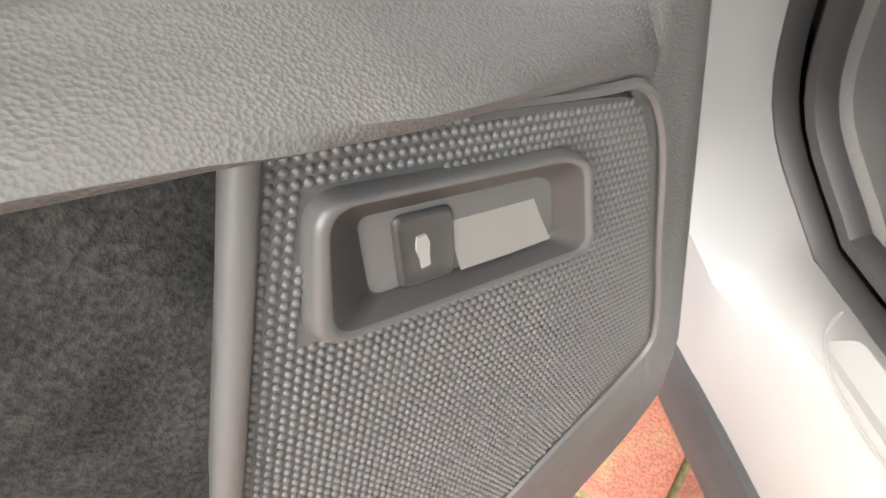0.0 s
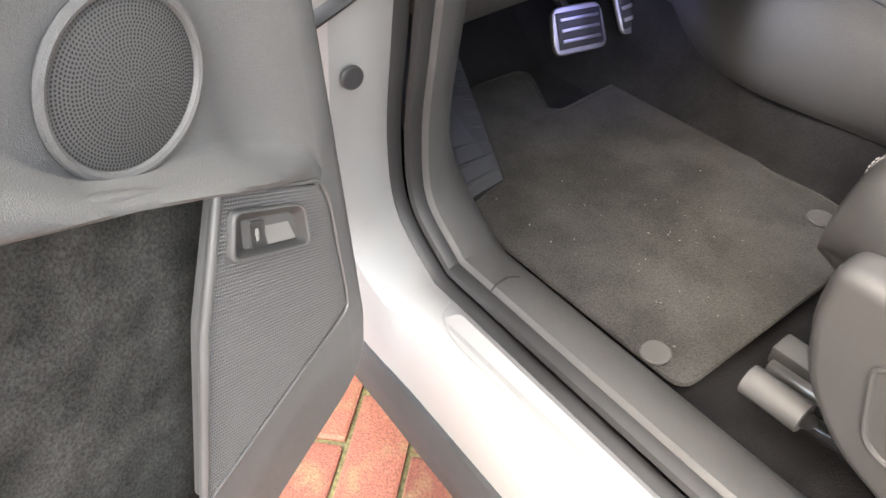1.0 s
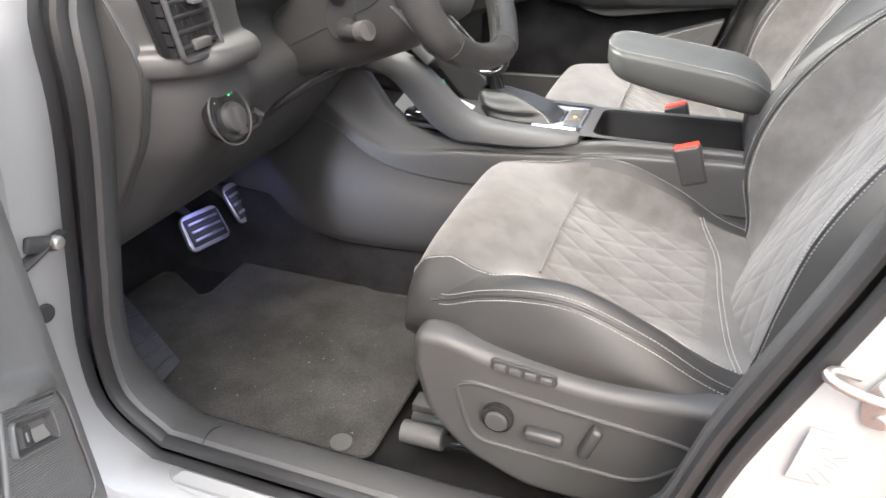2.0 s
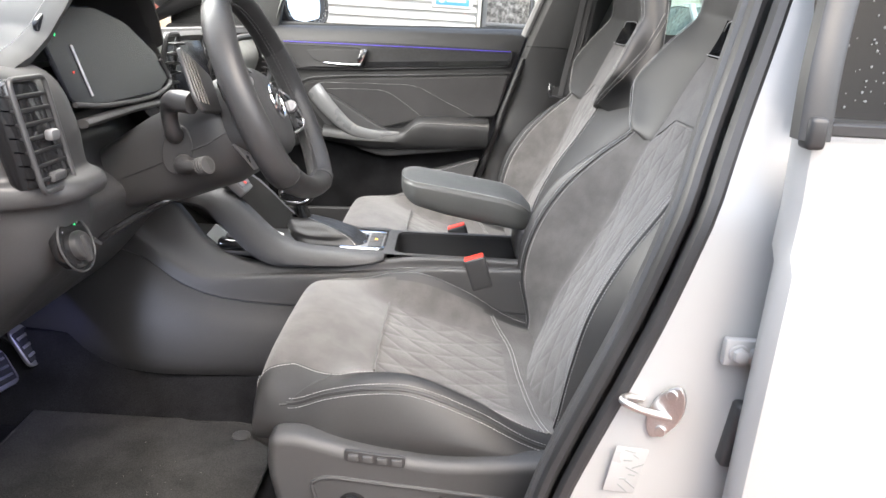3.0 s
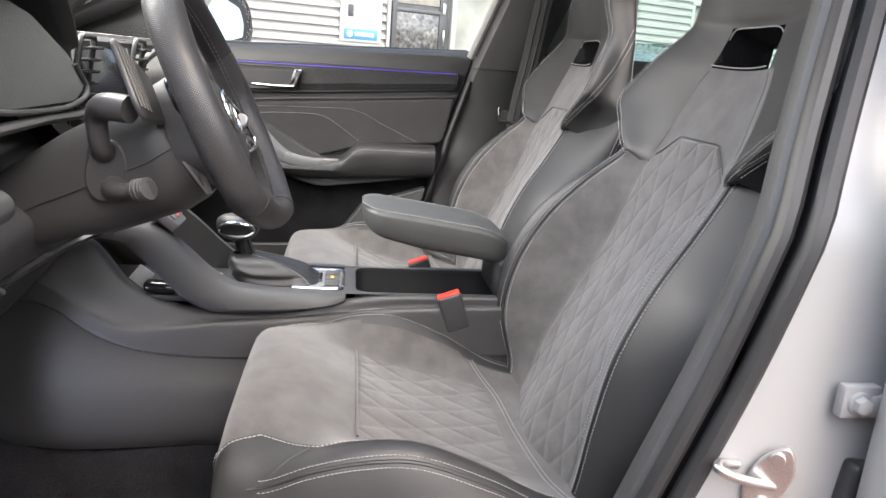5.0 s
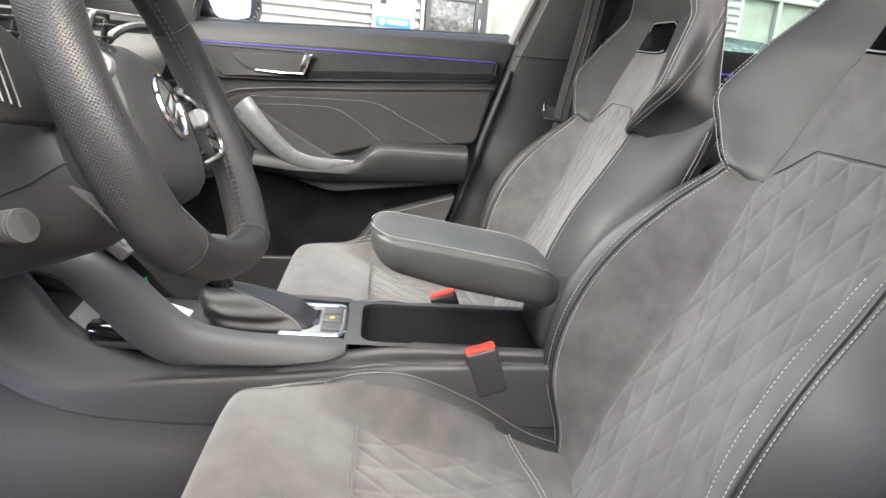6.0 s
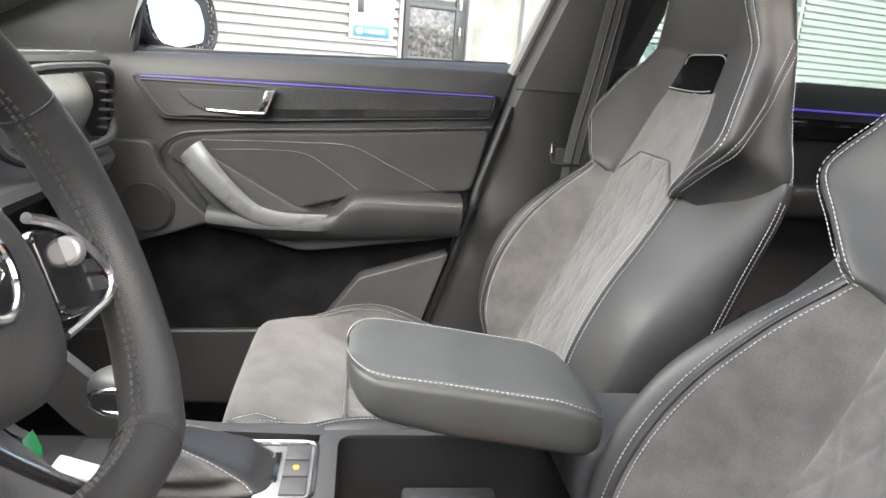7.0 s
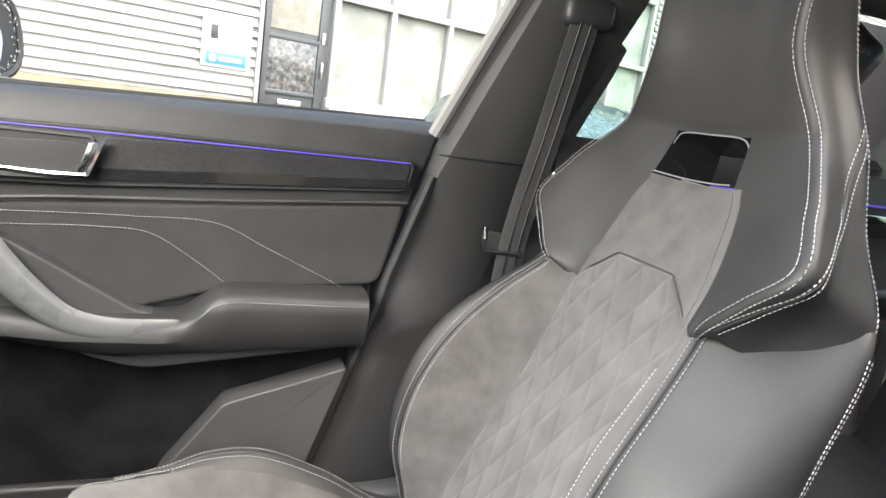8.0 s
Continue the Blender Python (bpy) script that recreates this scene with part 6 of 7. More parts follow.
def add_console():
    c = thing("centre_console", "dark centre console with gear lever and open storage bin", "centre console")
    # flank: a shoulder strip, an upright side, and a lower panel set back
    rows, lower = [], []
    for x, top, mid, low, half in ((-0.72, 0.9, 0.86, 0.78, 0.07), (-0.55, 0.88, 0.82, 0.73, 0.085), (-0.42, 0.85, 0.77, 0.7, 0.12), (-0.32, 0.82, 0.715, 0.675, 0.14), (-0.26, 0.785, 0.665, 0.63, 0.14), (-0.2, 0.705, 0.638, 0.602, 0.136), (-0.15, 0.68, 0.638, 0.59, 0.131), (-0.07, 0.664, 0.645, 0.582, 0.126), (0.06, 0.664, 0.655, 0.58, 0.12), (0.19, 0.69, 0.668, 0.582, 0.116), (0.26, 0.701, 0.676, 0.584, 0.115), (0.56, 0.706, 0.69, 0.59, 0.114), (0.95, 0.7, 0.69, 0.59, 0.114)):
        prof = [(-half + 0.004, low - 0.004), (-half, low), (-half, low + 0.006), (-half - 0.001, (low + mid) / 2), (-half - 0.0005, mid - 0.006), (-half + 0.001, mid - 0.001), (-half + 0.005, mid + 0.002), (-half + 0.012, mid + 0.12 * (top - mid)), (-0.102, top - 0.004), (-0.094, top), (-0.082, top - 0.001)]
        rows.append([(x, YC + y, z) for y, z in prof])
        lower.append([(x, YC + y, z) for y, z in ((-half + 0.012, low + 0.01), (-half + 0.006, low - 0.004), (-half - 0.004, low - 0.03), (-half - 0.02, 0.6 * low + 0.4 * 0.44), (-half - 0.034, 0.44 + 0.12 * max(0, -x - 0.3)), (-half - 0.02, 0.41))])
    for k in (1, -1):
        flip = [[(x, y if k > 0 else 2 * YC - y, z) for x, y, z in r] for r in spline_rows(rows, 60)]
        part("side_panel", fix(loft([spline(q, 30) for q in flip])), PLASTIC, c, "smooth dark console side")
        flip = [[(x, y if k > 0 else 2 * YC - y, z) for x, y, z in r] for r in spline_rows(lower, 60)]
        part("lower_panel", fix(loft([spline(q, 14) for q in flip])), LOW_TRIM, c, "grey lower console side beside the footwell")
    # top decks with the bin hole
    bx0, bx1, by = 0.207, 0.62, 0.081
    hole = rounded([(bx0, -by), (bx0, by), (bx1, by), (bx1, -by)], 0.028, 6)
    outr = []
    for a, b in hole:
        t = math.atan2(b, a - (bx0 + bx1) / 2)
        outr.append((min(max(bx0 - 0.024 if a < (bx0 + bx1) / 2 else 0.95, a + (-0.024 if a < bx0 + 0.03 else 0.3 if a > bx1 - 0.03 else 0)), 0.95), 0.0935 * (1 if b > 0 else -1) if abs(b) > by - 0.03 else b * 1.35))
    deck = loft([[(a, YC + b, 0.703) for a, b in outr], [(a, YC + b, 0.7045) for a, b in [(p[0] * 0.4 + q[0] * 0.6, p[1] * 0.4 + q[1] * 0.6) for p, q in zip(outr, hole)]], [(a, YC + b, 0.7035) for a, b in hole], [(a, YC + b, 0.699) for a, b in hole]], closed=True)
    part("bin_deck", fix(deck), PLASTIC, c, "dark deck round the open bin")
    part("bin_lining", fix(loft([[(a, YC + b, 0.6985) for a, b in hole], [(a * 0.99 + 0.004, YC + b * 0.97, 0.6) for a, b in hole]], closed=True)), RUBBER, c, "black bin lining")
    part("bin_floor", plate([(a, b) for a, b in hole], 0.006, 0, at=pose(0, YC, 0.603, -90, 0, 0) @ Matrix.Diagonal((1, 1, -1, 1))), RUBBER, c)
    cup = part("cup_holder", block(0.35, YC + 0.012, 0.632, 0.12, 0.05, 0.05, 0.006), PLASTIC_SMOOTH, c, "cup holder insert with grips")
    for k in range(3):
        part("cup_grip", block(0.305 + k * 0.035, YC - 0.012, 0.655, 0.012, 0.02, 0.03, 0.003), PLASTIC, cup)
    # gear area: tray, frame, boot
    part("gear_tray", block(0.04, YC, 0.684, 0.3, 0.17, 0.02, 0.006), PLASTIC_SMOOTH, c)
    fr = [(0.085, -0.062)] + rounded([(0.1, -0.062), (0.182, -0.062), (0.182, 0.062), (0.1, 0.062)], 0.018)[5:15] + [(0.085, 0.062)]
    part("chrome_frame", tube([(a, YC + b, 0.702) for a, b in fr], 0.0042, 8), CHROME, c, "chrome frame round the gear lever")
    bp = part("button_panel", block(0.148, YC, 0.697, 0.066, 0.11, 0.012, 0.004), SILVER, c, "silver button panel behind the lever")
    part("button_panel_dark", block(0.128, YC + 0.005, 0.7035, 0.024, 0.06, 0.004, 0.001), GLOSS, bp)
    for y in (-0.035, 0.0, 0.035):
        part("button", block(0.16, YC + y, 0.704, 0.03, 0.031, 0.004, 0.001), PLASTIC_GREY, bp)
    part("amber_light", disc(0.0035, 0.002, 12, 0, pose(0.16, YC, 0.7065)), AMBER_GLOW, bp)
    rows = []
    for t in np.linspace(0, 1, 20):
        z = 0.697 + 0.056 * t**0.95
        cx = 0.056 - 0.07 * t**1.4
        wide = (1 - t**2.2) ** 0.8
        a, b = 0.062 * wide + 0.02, 0.036 * wide + 0.017
        fold = 0.003 * math.sin(t * 17) * (1 - t)
        rows.append([(cx + (a + fold * math.cos(q)) * math.copysign(abs(math.cos(q)) ** 0.55, math.cos(q)), YC + (b + fold) * math.copysign(abs(math.sin(q)) ** 0.55, math.sin(q)), z + 0.003 * math.sin(5 * q) * math.sin(t * 3.1)) for q in np.linspace(0, 2 * math.pi, 49)[:-1]])
    bt = part("gear_boot", fix(loft(rows, closed=True)), material("dark boot leather", (0.022, 0.022, 0.023), 0.36, grain=0.1, grain_size=500, stain=0.1, bump=0.3, bump_kind="cells"), c, "black leather gear lever boot with stitching")
    for s in (-1, 1):
        line = [r[(7 if s > 0 else 41)] for r in rows]
        part("stitching", stitch(line, [(0.4, s * 0.6, 0.7)] * 20, step=0.006, long=0.004, thick=0.001), THREAD, bt, smooth=False)
    lev = part("gear_lever", tube([(-0.01, YC, 0.745), (-0.022, YC, 0.79)], [0.019, 0.014], 14), GLOSS, c, "chrome and black gear lever")
    kn = spline([(-0.008, 0.012), (0.0, 0.027), (0.018, 0.036), (0.034, 0.0345), (0.043, 0.023), (0.045, 0.003)], 14)
    rows = [[(-0.026 + r * 1.15 * math.cos(q), YC + r * 0.85 * math.sin(q), 0.785 + z) for q in np.linspace(0, 2 * math.pi, 25)[:-1]] for z, r in kn]
    part("lever_knob", fix(loft(rows, closed=True, caps=True)), LEATHER, lev, "rounded black gear knob")
    part("knob_ring", tube([(-0.026 + 0.033 * math.cos(q), YC - 0.031 + 0.007 * math.cos(q) ** 2, 0.804 + 0.014 * math.sin(q)) for q in np.linspace(0, 2 * math.pi, 25)], 0.0032, 8, caps=False), CHROME, lev)
    part("knob_face", disc(0.02, 0.003, 24, 0.001, pose(-0.026, YC - 0.0295, 0.804, 90, 0, 0) @ Matrix.Diagonal((1.5, 0.65, 1, 1))), GLOSS, lev)
    # flying side braces that rise to the dashboard
    for s in (-1, 1):
        high = spline([(-0.36, 0.862), (-0.28, 0.85), (-0.2, 0.834), (-0.15, 0.817), (-0.106, 0.781), (-0.07, 0.746), (-0.033, 0.72), (0.02, 0.709), (0.13, 0.7045), (0.187, 0.7035)], 44)
        deep = spline([(-0.4, 0.8), (-0.32, 0.8), (-0.25, 0.796), (-0.207, 0.788), (-0.162, 0.747), (-0.118, 0.7), (-0.067, 0.669), (0.016, 0.667), (0.1, 0.673), (0.188, 0.69)], 44)
        rows = []
        for (xh, zh), (xl, zl) in zip(high, deep):
            o = YC + s * (0.1 + 0.02 * max(0.0, -xh - 0.05))
            row = []
            fade = 1 - 0.75 * max(0.0, (xh - 0.16) / 0.027) ** 2
            for t, e in ((-0.05, -0.022), (-0.03, -0.006), (0.0, 0.0), (0.05, 0.006), (0.2, 0.013), (0.5, 0.02), (0.8, 0.022), (0.95, 0.017), (1.0, 0.008), (0.99, -0.012)):
                row.append((xh + (xl - xh) * t, o + s * (e if e < 0 else e * fade), zh + (zl - zh) * t))
            rows.append(row)
        part("side_brace", fix(loft(rows, closed=True, caps=True)), PLASTIC_SOFT, c, "smooth dark brace rising to the dashboard")
    # cubby in front with a switch row
    part("cubby_floor", block(-0.2, YC, 0.685, 0.3, 0.19, 0.012, 0.004), RUBBER, c)
    part("cubby_back", block(-0.36, YC, 0.78, 0.03, 0.22, 0.24, 0.004), PLASTIC_SMOOTH, c)
    tilt = Matrix.Rotation(radians(42), 3, "Y")
    sw = part("switch_row", block(-0.142, YC - 0.068, 0.838, 0.058, 0.062, 0.02, 0.004, turn=tilt), SILVER, c, "row of silver climate switches")
    for k in range(3):
        part("switch_key", block(-0.1345, YC - 0.088 + k * 0.019, 0.8465, 0.034, 0.016, 0.004, 0.0015, turn=tilt), SILVER, sw)
        part("key_mark", block(-0.1325, YC - 0.088 + k * 0.019, 0.8488, 0.012, 0.003, 0.001, 0.0002, turn=tilt), RUBBER, sw)
    part("switch_mark", block(-0.124, YC - 0.069, 0.8405, 0.007, 0.007, 0.0014, 0.0003, turn=tilt), RED, sw)
    # armrest on its hinge
    a = thing("armrest_lid", "padded black leather armrest over the console bin", "armrest")
    rows, seam = [], []
    xs = [0.214 + 0.052 * (1 - math.cos(k / 12 * math.pi / 2)) for k in range(13)] + list(np.linspace(0.285, 0.46, 12)) + [0.46 + 0.05 * math.sin(k / 10 * math.pi / 2) for k in range(1, 11)]
    for x in xs:
        nose = math.sqrt(max(0.0, 1 - max(0.0, (0.266 - x) / 0.052) ** 2.6))
        tail = math.sqrt(max(0.0, 1 - max(0.0, (x - 0.46) / 0.05) ** 2.4))
        w = 0.086 * (0.1 + 0.9 * nose) * (0.45 + 0.55 * tail)
        sz = float(np.interp(x, [0.2, 0.225, 0.33, 0.45, 0.485, 0.51], [0.8665, 0.865, 0.852, 0.835, 0.822, 0.8]))
        low = float(np.interp(x, [0.2, 0.24, 0.325, 0.5, 0.66], [0.822, 0.812, 0.791, 0.764, 0.76]))
        low = sz - (sz - low) * (0.35 + 0.65 * nose)
        crown = 0.011 * (0.25 + 0.75 * nose)
        prof = [(0.0, low), (0.7, low), (0.88, low + 0.003), (0.96, low + 0.011), (0.995, low + 0.024), (1.0, sz - 0.008), (0.985, sz - 0.0025), (0.972, sz - 0.0022), (0.968, sz + 0.001), (0.945, sz + 0.0045), (0.85, sz + 0.45 * crown), (0.6, sz + 0.78 * crown), (0.3, sz + 0.95 * crown), (0.0, sz + crown)]
        rows.append([(x, YC + 0.003 - w * p, z) for p, z in prof] + [(x, YC + 0.003 + w * p, z) for p, z in prof[-2:0:-1]])
        seam.append((x, w, sz))
    # lighter copy of the black leather: light from above put into its colour
    lid = part("padded_lid", fix(loft(rows, closed=True, caps=True)), material("black armrest leather lightened for top light", (0.055, 0.057, 0.055), 0.5, grain=0.1, grain_size=620, stain=0.1, bump=0.12, bump_kind="cells", spec=0.45), a, sharp=70)
    part("hinge_base", block(0.56, YC + 0.003, 0.735, 0.16, 0.15, 0.09, 0.02, 4), PLASTIC_SOFT, a, "dark armrest hinge base")
    for side in (-1, 1):
        line = [(x, YC + 0.003 + side * w * 0.95, z + 0.0042) for x, w, z in seam]
        part("stitching", stitch(line, [(-0.4 * max(0, 1 - (x - 0.214) * 20), side * 0.5, 0.8) for x, y, z in line], lift=0.0004), THREAD, lid, "light grey lid stitching", smooth=False)
    # buckles
    for y, lab in ((-0.148, "black belt buckle with red button beside the driver seat"), (0.09, "black belt buckle with red button beside the passenger seat")):
        b = thing("belt_buckle", lab, "belt buckle", pose(0.398 if y < 0 else 0.36, y + 0.008, 0.676, 0, -20, 0), group="belt buckles")
        part("housing", block(0, 0, 0, 0.048, 0.026, 0.075, 0.006, 3), PLASTIC_SMOOTH, b)
        part("red_button", block(0, 0, 0.0345, 0.044, 0.021, 0.012, 0.003), RED, b, "bright red release button")
        part("stalk", block(0, 0, -0.09, 0.028, 0.014, 0.12, 0.004), PLASTIC_SMOOTH, b)
    k = thing("key_tag", "green and white tags with a black key in the tray", "key tag", pose(0, 0, 0))
    paper = material("white paper", (0.55, 0.57, 0.57), 0.7, stain=0.05)
    part("paper_tag", plate([(-0.216, 0.713), (-0.194, 0.74), (-0.169, 0.721), (-0.189, 0.691)], 0.0015, 0, at=pose(0, -0.1, 0)), paper, k, smooth=False)
    part("green_tag", plate([(-0.129, 0.755), (-0.118, 0.768), (-0.11, 0.746), (-0.11, 0.69), (-0.125, 0.69)], 0.002, 0.0006, at=pose(0, -0.062, 0)), material("green plastic tag", (0.03, 0.4, 0.12), 0.4, stain=0.03), k)
    part("white_tag", block(-0.08, -0.05, 0.712, 0.05, 0.03, 0.006, 0.002, turn=Matrix.Rotation(radians(18), 3, "Y")), material("white plastic tag", (0.55, 0.57, 0.56), 0.4, stain=0.03), k)
    part("key_body", block(-0.155, -0.112, 0.702, 0.06, 0.03, 0.02, 0.008, 3, turn=Matrix.Rotation(radians(6), 3, "Y")), GLOSS, k)
    return c


def spline_rows(rows, n):
    flat = spline([[v for p in r for v in p] for r in rows], n)
    return [[tuple(f[i:i + 3]) for i in range(0, len(f), 3)] for f in flat]


add_console()


# ---- dashboard ----
def add_dash():
    d = thing("dashboard", "dark soft-touch dashboard with air vents and a display", "dashboard")
    # upper pad: it rises to a hood over the instruments and ends in a soft lip
    hood_y = (-0.76, -0.69, -0.64, -0.595, -0.545, -0.501, -0.45, -0.38, -0.31, -0.266, -0.238, -0.218, -0.2, 0.0, 0.72)
    hood_z = (1.1, 1.122, 1.138, 1.161, 1.199, 1.235, 1.258, 1.268, 1.262, 1.246, 1.222, 1.19, 1.148, 1.15, 1.15)

    def hood(y):
        return float(np.interp(y, hood_y, hood_z))

    ys = sorted(list(np.linspace(-0.74, 0.72, 50)) + list(np.linspace(-0.7, -0.19, 60)))
    rows, line, nor, edge = [], [], [], []
    for y in ys:
        bow, hz = 0.05 * (abs(y) / 0.72) ** 2, hood(y)
        far = -0.04 * max(0.0, min(1.0, (y + 0.2) / 0.06))
        rows.append([(x, y, z) for x, z in spline([(-0.93 + bow, 1.085), (-0.6, 1.125 + 0.45 * (hz - 1.15)), (-0.37 + far, hz - 0.006), (-0.29 + far, hz), (-0.258 + far, hz - 0.004), (-0.243 + far, hz - 0.014), (-0.246 + far, hz - 0.024), (-0.27 + far, hz - 0.03)], 22)])
        line.append((-0.268 + far, y, hz + 0.0005))
        nor.append((0.15, 0, 1))
        edge.append((y, hz - 0.026))
    part("top_pad", fix(loft(rows)), LEATHER, d, "grained black dashboard top with stitching")
    part("stitching", stitch(line, nor, lift=0.001), THREAD, d, "light stitching along the dashboard edge", smooth=False)
    # dark inside of the hood
    mouth = [(y, z) for y, z in edge if -0.66 < y < -0.2] + [(-0.2, 1.1), (-0.215, 1.06), (-0.3, 1.035), (-0.56, 1.035), (-0.63, 1.06)]
    cy, cz = -0.41, 1.1
    rows = [[(x, cy + (y - cy) * t, cz + (z - cz) * t) for y, z in mouth] for x, t in ((-0.256, 1.0), (-0.3, 0.97), (-0.42, 0.85), (-0.46, 0.6), (-0.465, 0.05))]
    part("instrument_hood", fix(loft(rows, closed=True)), PLASTIC_BLACK, d, "black inside of the hood over the instruments")
    # face below the pad, from the instruments to the far end
    rows = []
    for y in np.linspace(-0.22, 0.7, 30):
        end = max(0.0, (y - 0.52) / 0.18) ** 2
        rows.append([(x - 0.05 * end, y, z) for x, z in spline([(-0.3, 1.15), (-0.285, 1.12), (-0.3, 1.04), (-0.27, 0.985), (-0.235, 0.968), (-0.24, 0.945), (-0.3, 0.925), (-0.38, 0.86), (-0.45, 0.72), (-0.62, 0.62)], 24)])
    part("passenger_face", fix(loft(rows)), PLASTIC_SOFT, d, "dark passenger side dashboard face")
    # far decor panel with its end vent
    dec = [[(-0.279 + 0.012 * math.sin(q * 3.14) - 0.05 * max(0.0, (y - 0.52) / 0.18) ** 2 - (0.016 * abs(q - 0.5)), y, 1.118 - 0.105 * q) for q in np.linspace(0, 1, 8)] for y in np.linspace(0.2, 0.615, 14)]
    part("decor_panel", fix(loft(dec)), material("satin grey decor", (0.3, 0.305, 0.29), 0.36, grain=0.1, grain_size=60, stain=0.1), d, "satin grey decor panel")
    for k in range(7):
        z = 1.115 - k * 0.017
        part("vent_slat", block(-0.262 - 0.01 * abs(k - 3) / 3, 0.635, z, 0.02, 0.03, 0.005, 0.0015), PLASTIC_SMOOTH, d)
    rim = [(-0.245 - 0.02 * abs(math.cos(q)) ** 3, 0.43 + 0.225 * math.copysign(abs(math.cos(q)) ** 0.5, math.cos(q)), 1.062 + 0.068 * math.copysign(abs(math.sin(q)) ** 0.6, math.sin(q))) for q in np.linspace(0, 2 * math.pi, 49)]
    part("decor_rim", tube(rim, 0.008, 8, caps=False, up=(1, 0, 0)), PLASTIC_SOFT, d)
    # centre screen and vents
    part("centre_screen", block(-0.285, 0.02, 1.075, 0.02, 0.22, 0.125, 0.006, turn=Matrix.Rotation(radians(-14), 3, "Y")), SCREEN, d, "dark glossy centre display")
    for y0 in (-0.128, 0.168):
        v = part("air_vent", block(-0.288, y0, 1.068, 0.03, 0.062, 0.15, 0.006, turn=Matrix.Rotation(radians(-12), 3, "Y")), GLOSS, d, "upright air vent with slats")
        for k in range(7):
            z = 1.125 - k * 0.0195
            part("vent_slat", block(-0.262 - (1.068 - z) * 0.2, y0, z, 0.024, 0.054, 0.005, 0.0015), PLASTIC_BLACK, v)
        rimv = rounded([(-0.031, -0.076), (0.031, -0.076), (0.031, 0.076), (-0.031, 0.076)], 0.012)
        part("vent_frame", tube([(-0.27 + b * 0.21, y0 + a, 1.068 + b) for a, b in rimv + rimv[:1]], 0.0055, 8, caps=False, up=(1, 0, 0)), PLASTIC_SMOOTH, v)
    part("centre_stack", block(-0.32, YC, 0.93, 0.1, 0.25, 0.13, 0.02, 3, turn=Matrix.Rotation(radians(-25), 3, "Y")), PLASTIC_SMOOTH, d)
    # display leaning back under the hood, with its bright divider and small lights
    lean = Matrix(((0, 1, -0.3, -0.229 + 0.3 * 1.045), (1, 0, 0, 0), (0, 0, 1, 0), (0, 0, 0, 1)))
    face = rounded([(-0.6, 1.165), (-0.585, 1.056), (-0.49, 1.046), (-0.29, 1.046), (-0.225, 1.066), (-0.245, 1.112), (-0.33, 1.168), (-0.42, 1.19), (-0.54, 1.19)], 0.014)
    ins = part("instrument_display", plate(face, 0.008, 0.003, at=lean), SCREEN, d, "dark digital instrument display")
    low = [lean @ Vector((a, 0.009, b)) for a, b in ((-0.583, 1.055), (-0.49, 1.045), (-0.29, 1.045), (-0.226, 1.064), (-0.24, 1.1))]
    part("display_frame", tube(spline(low, 30), 0.004, 8), PLASTIC_SMOOTH, ins)
    part("divider", tube([lean @ Vector((-0.533, 0.009, 1.135)), lean @ Vector((-0.527, 0.009, 1.062))], 0.0022, 6), SILVER, ins)
    for (a, b), m in (((-0.565, 1.15), GREEN_GLOW), ((-0.553, 1.098), RED)):
        part("display_mark", block(*(lean @ Vector((a, 0.009, b))), 0.0015, 0.003, 0.004, 0.0006), m, ins)
    # driver side: vent pod, shelf, knee panel, end cap
    rows = []
    for y in np.linspace(-0.765, -0.2, 80):
        e = max(0.0, (-0.68 - y) / 0.075) ** 2
        m = 0.5 + 0.5 * math.tanh((-0.588 - y) / 0.02)
        prof = [(-0.40 + 0.1 * m, 1.06 + 0.07 * m), (-0.37 + 0.145 * m, 1.05 + 0.05 * m), (-0.35 + 0.153 * m, 1.02 + 0.02 * m), (-0.33 + 0.139 * m, 0.99), (-0.32 + 0.132 * m, 0.98), (-0.315 + 0.147 * m, 0.971), (-0.3 + 0.137 * m, 0.958), (-0.28 + 0.11 * m, 0.945), (-0.27 + 0.078 * m, 0.937), (-0.225 + 0.025 * m, 0.9), (-0.25 + 0.025 * m, 0.84), (-0.31 + 0.01 * m, 0.765), (-0.40, 0.668), (-0.5, 0.6), (-0.62, 0.56), (-0.8, 0.6)]
        rows.append([(x - 0.06 * e, y, z) for x, z in spline(prof, 110)])
    part("knee_panel", fix(loft(rows, mat=lambda i, j: 1 if rows[i][j][2] > 0.968 else 0)), [PLASTIC_SOFT, PLASTIC_SMOOTH], d, "dark driver side lower dashboard")
    cap = rounded([(-0.41, 0.66), (-0.33, 0.76), (-0.265, 0.86), (-0.235, 0.955), (-0.27, 1.04), (-0.32, 1.1), (-0.5, 1.12), (-0.5, 0.66)], 0.025)
    part("end_cap", plate(cap, 0.02, 0.006, 3, at=pose(0, -0.768, 0)), PLASTIC, d, "grey dashboard end cap")
    part("cap_gap", tube([(a, -0.7675, b) for a, b in cap[4:32]], 0.0022, 6, up=(0, 1, 0)), RUBBER, d)
    v = part("air_vent", block(-0.22, -0.717, 1.034, 0.045, 0.066, 0.135, 0.008, turn=Matrix.Rotation(radians(-14), 3, "Y")), GLOSS, d, "driver side air vent with slats")
    for k in range(7):
        z = 1.083 - k * 0.0165
        part("vent_slat", block(-0.206 - (z - 1.03) * 0.22, -0.717, z, 0.026, 0.066, 0.005, 0.0015), PLASTIC_BLACK, v)
    part("vent_tab", block(-0.188, -0.71, 1.035, 0.012, 0.02, 0.014, 0.004), SILVER, v)
    rimv = rounded([(-0.037, -0.066), (0.037, -0.066), (0.037, 0.07), (-0.037, 0.07)], 0.01)
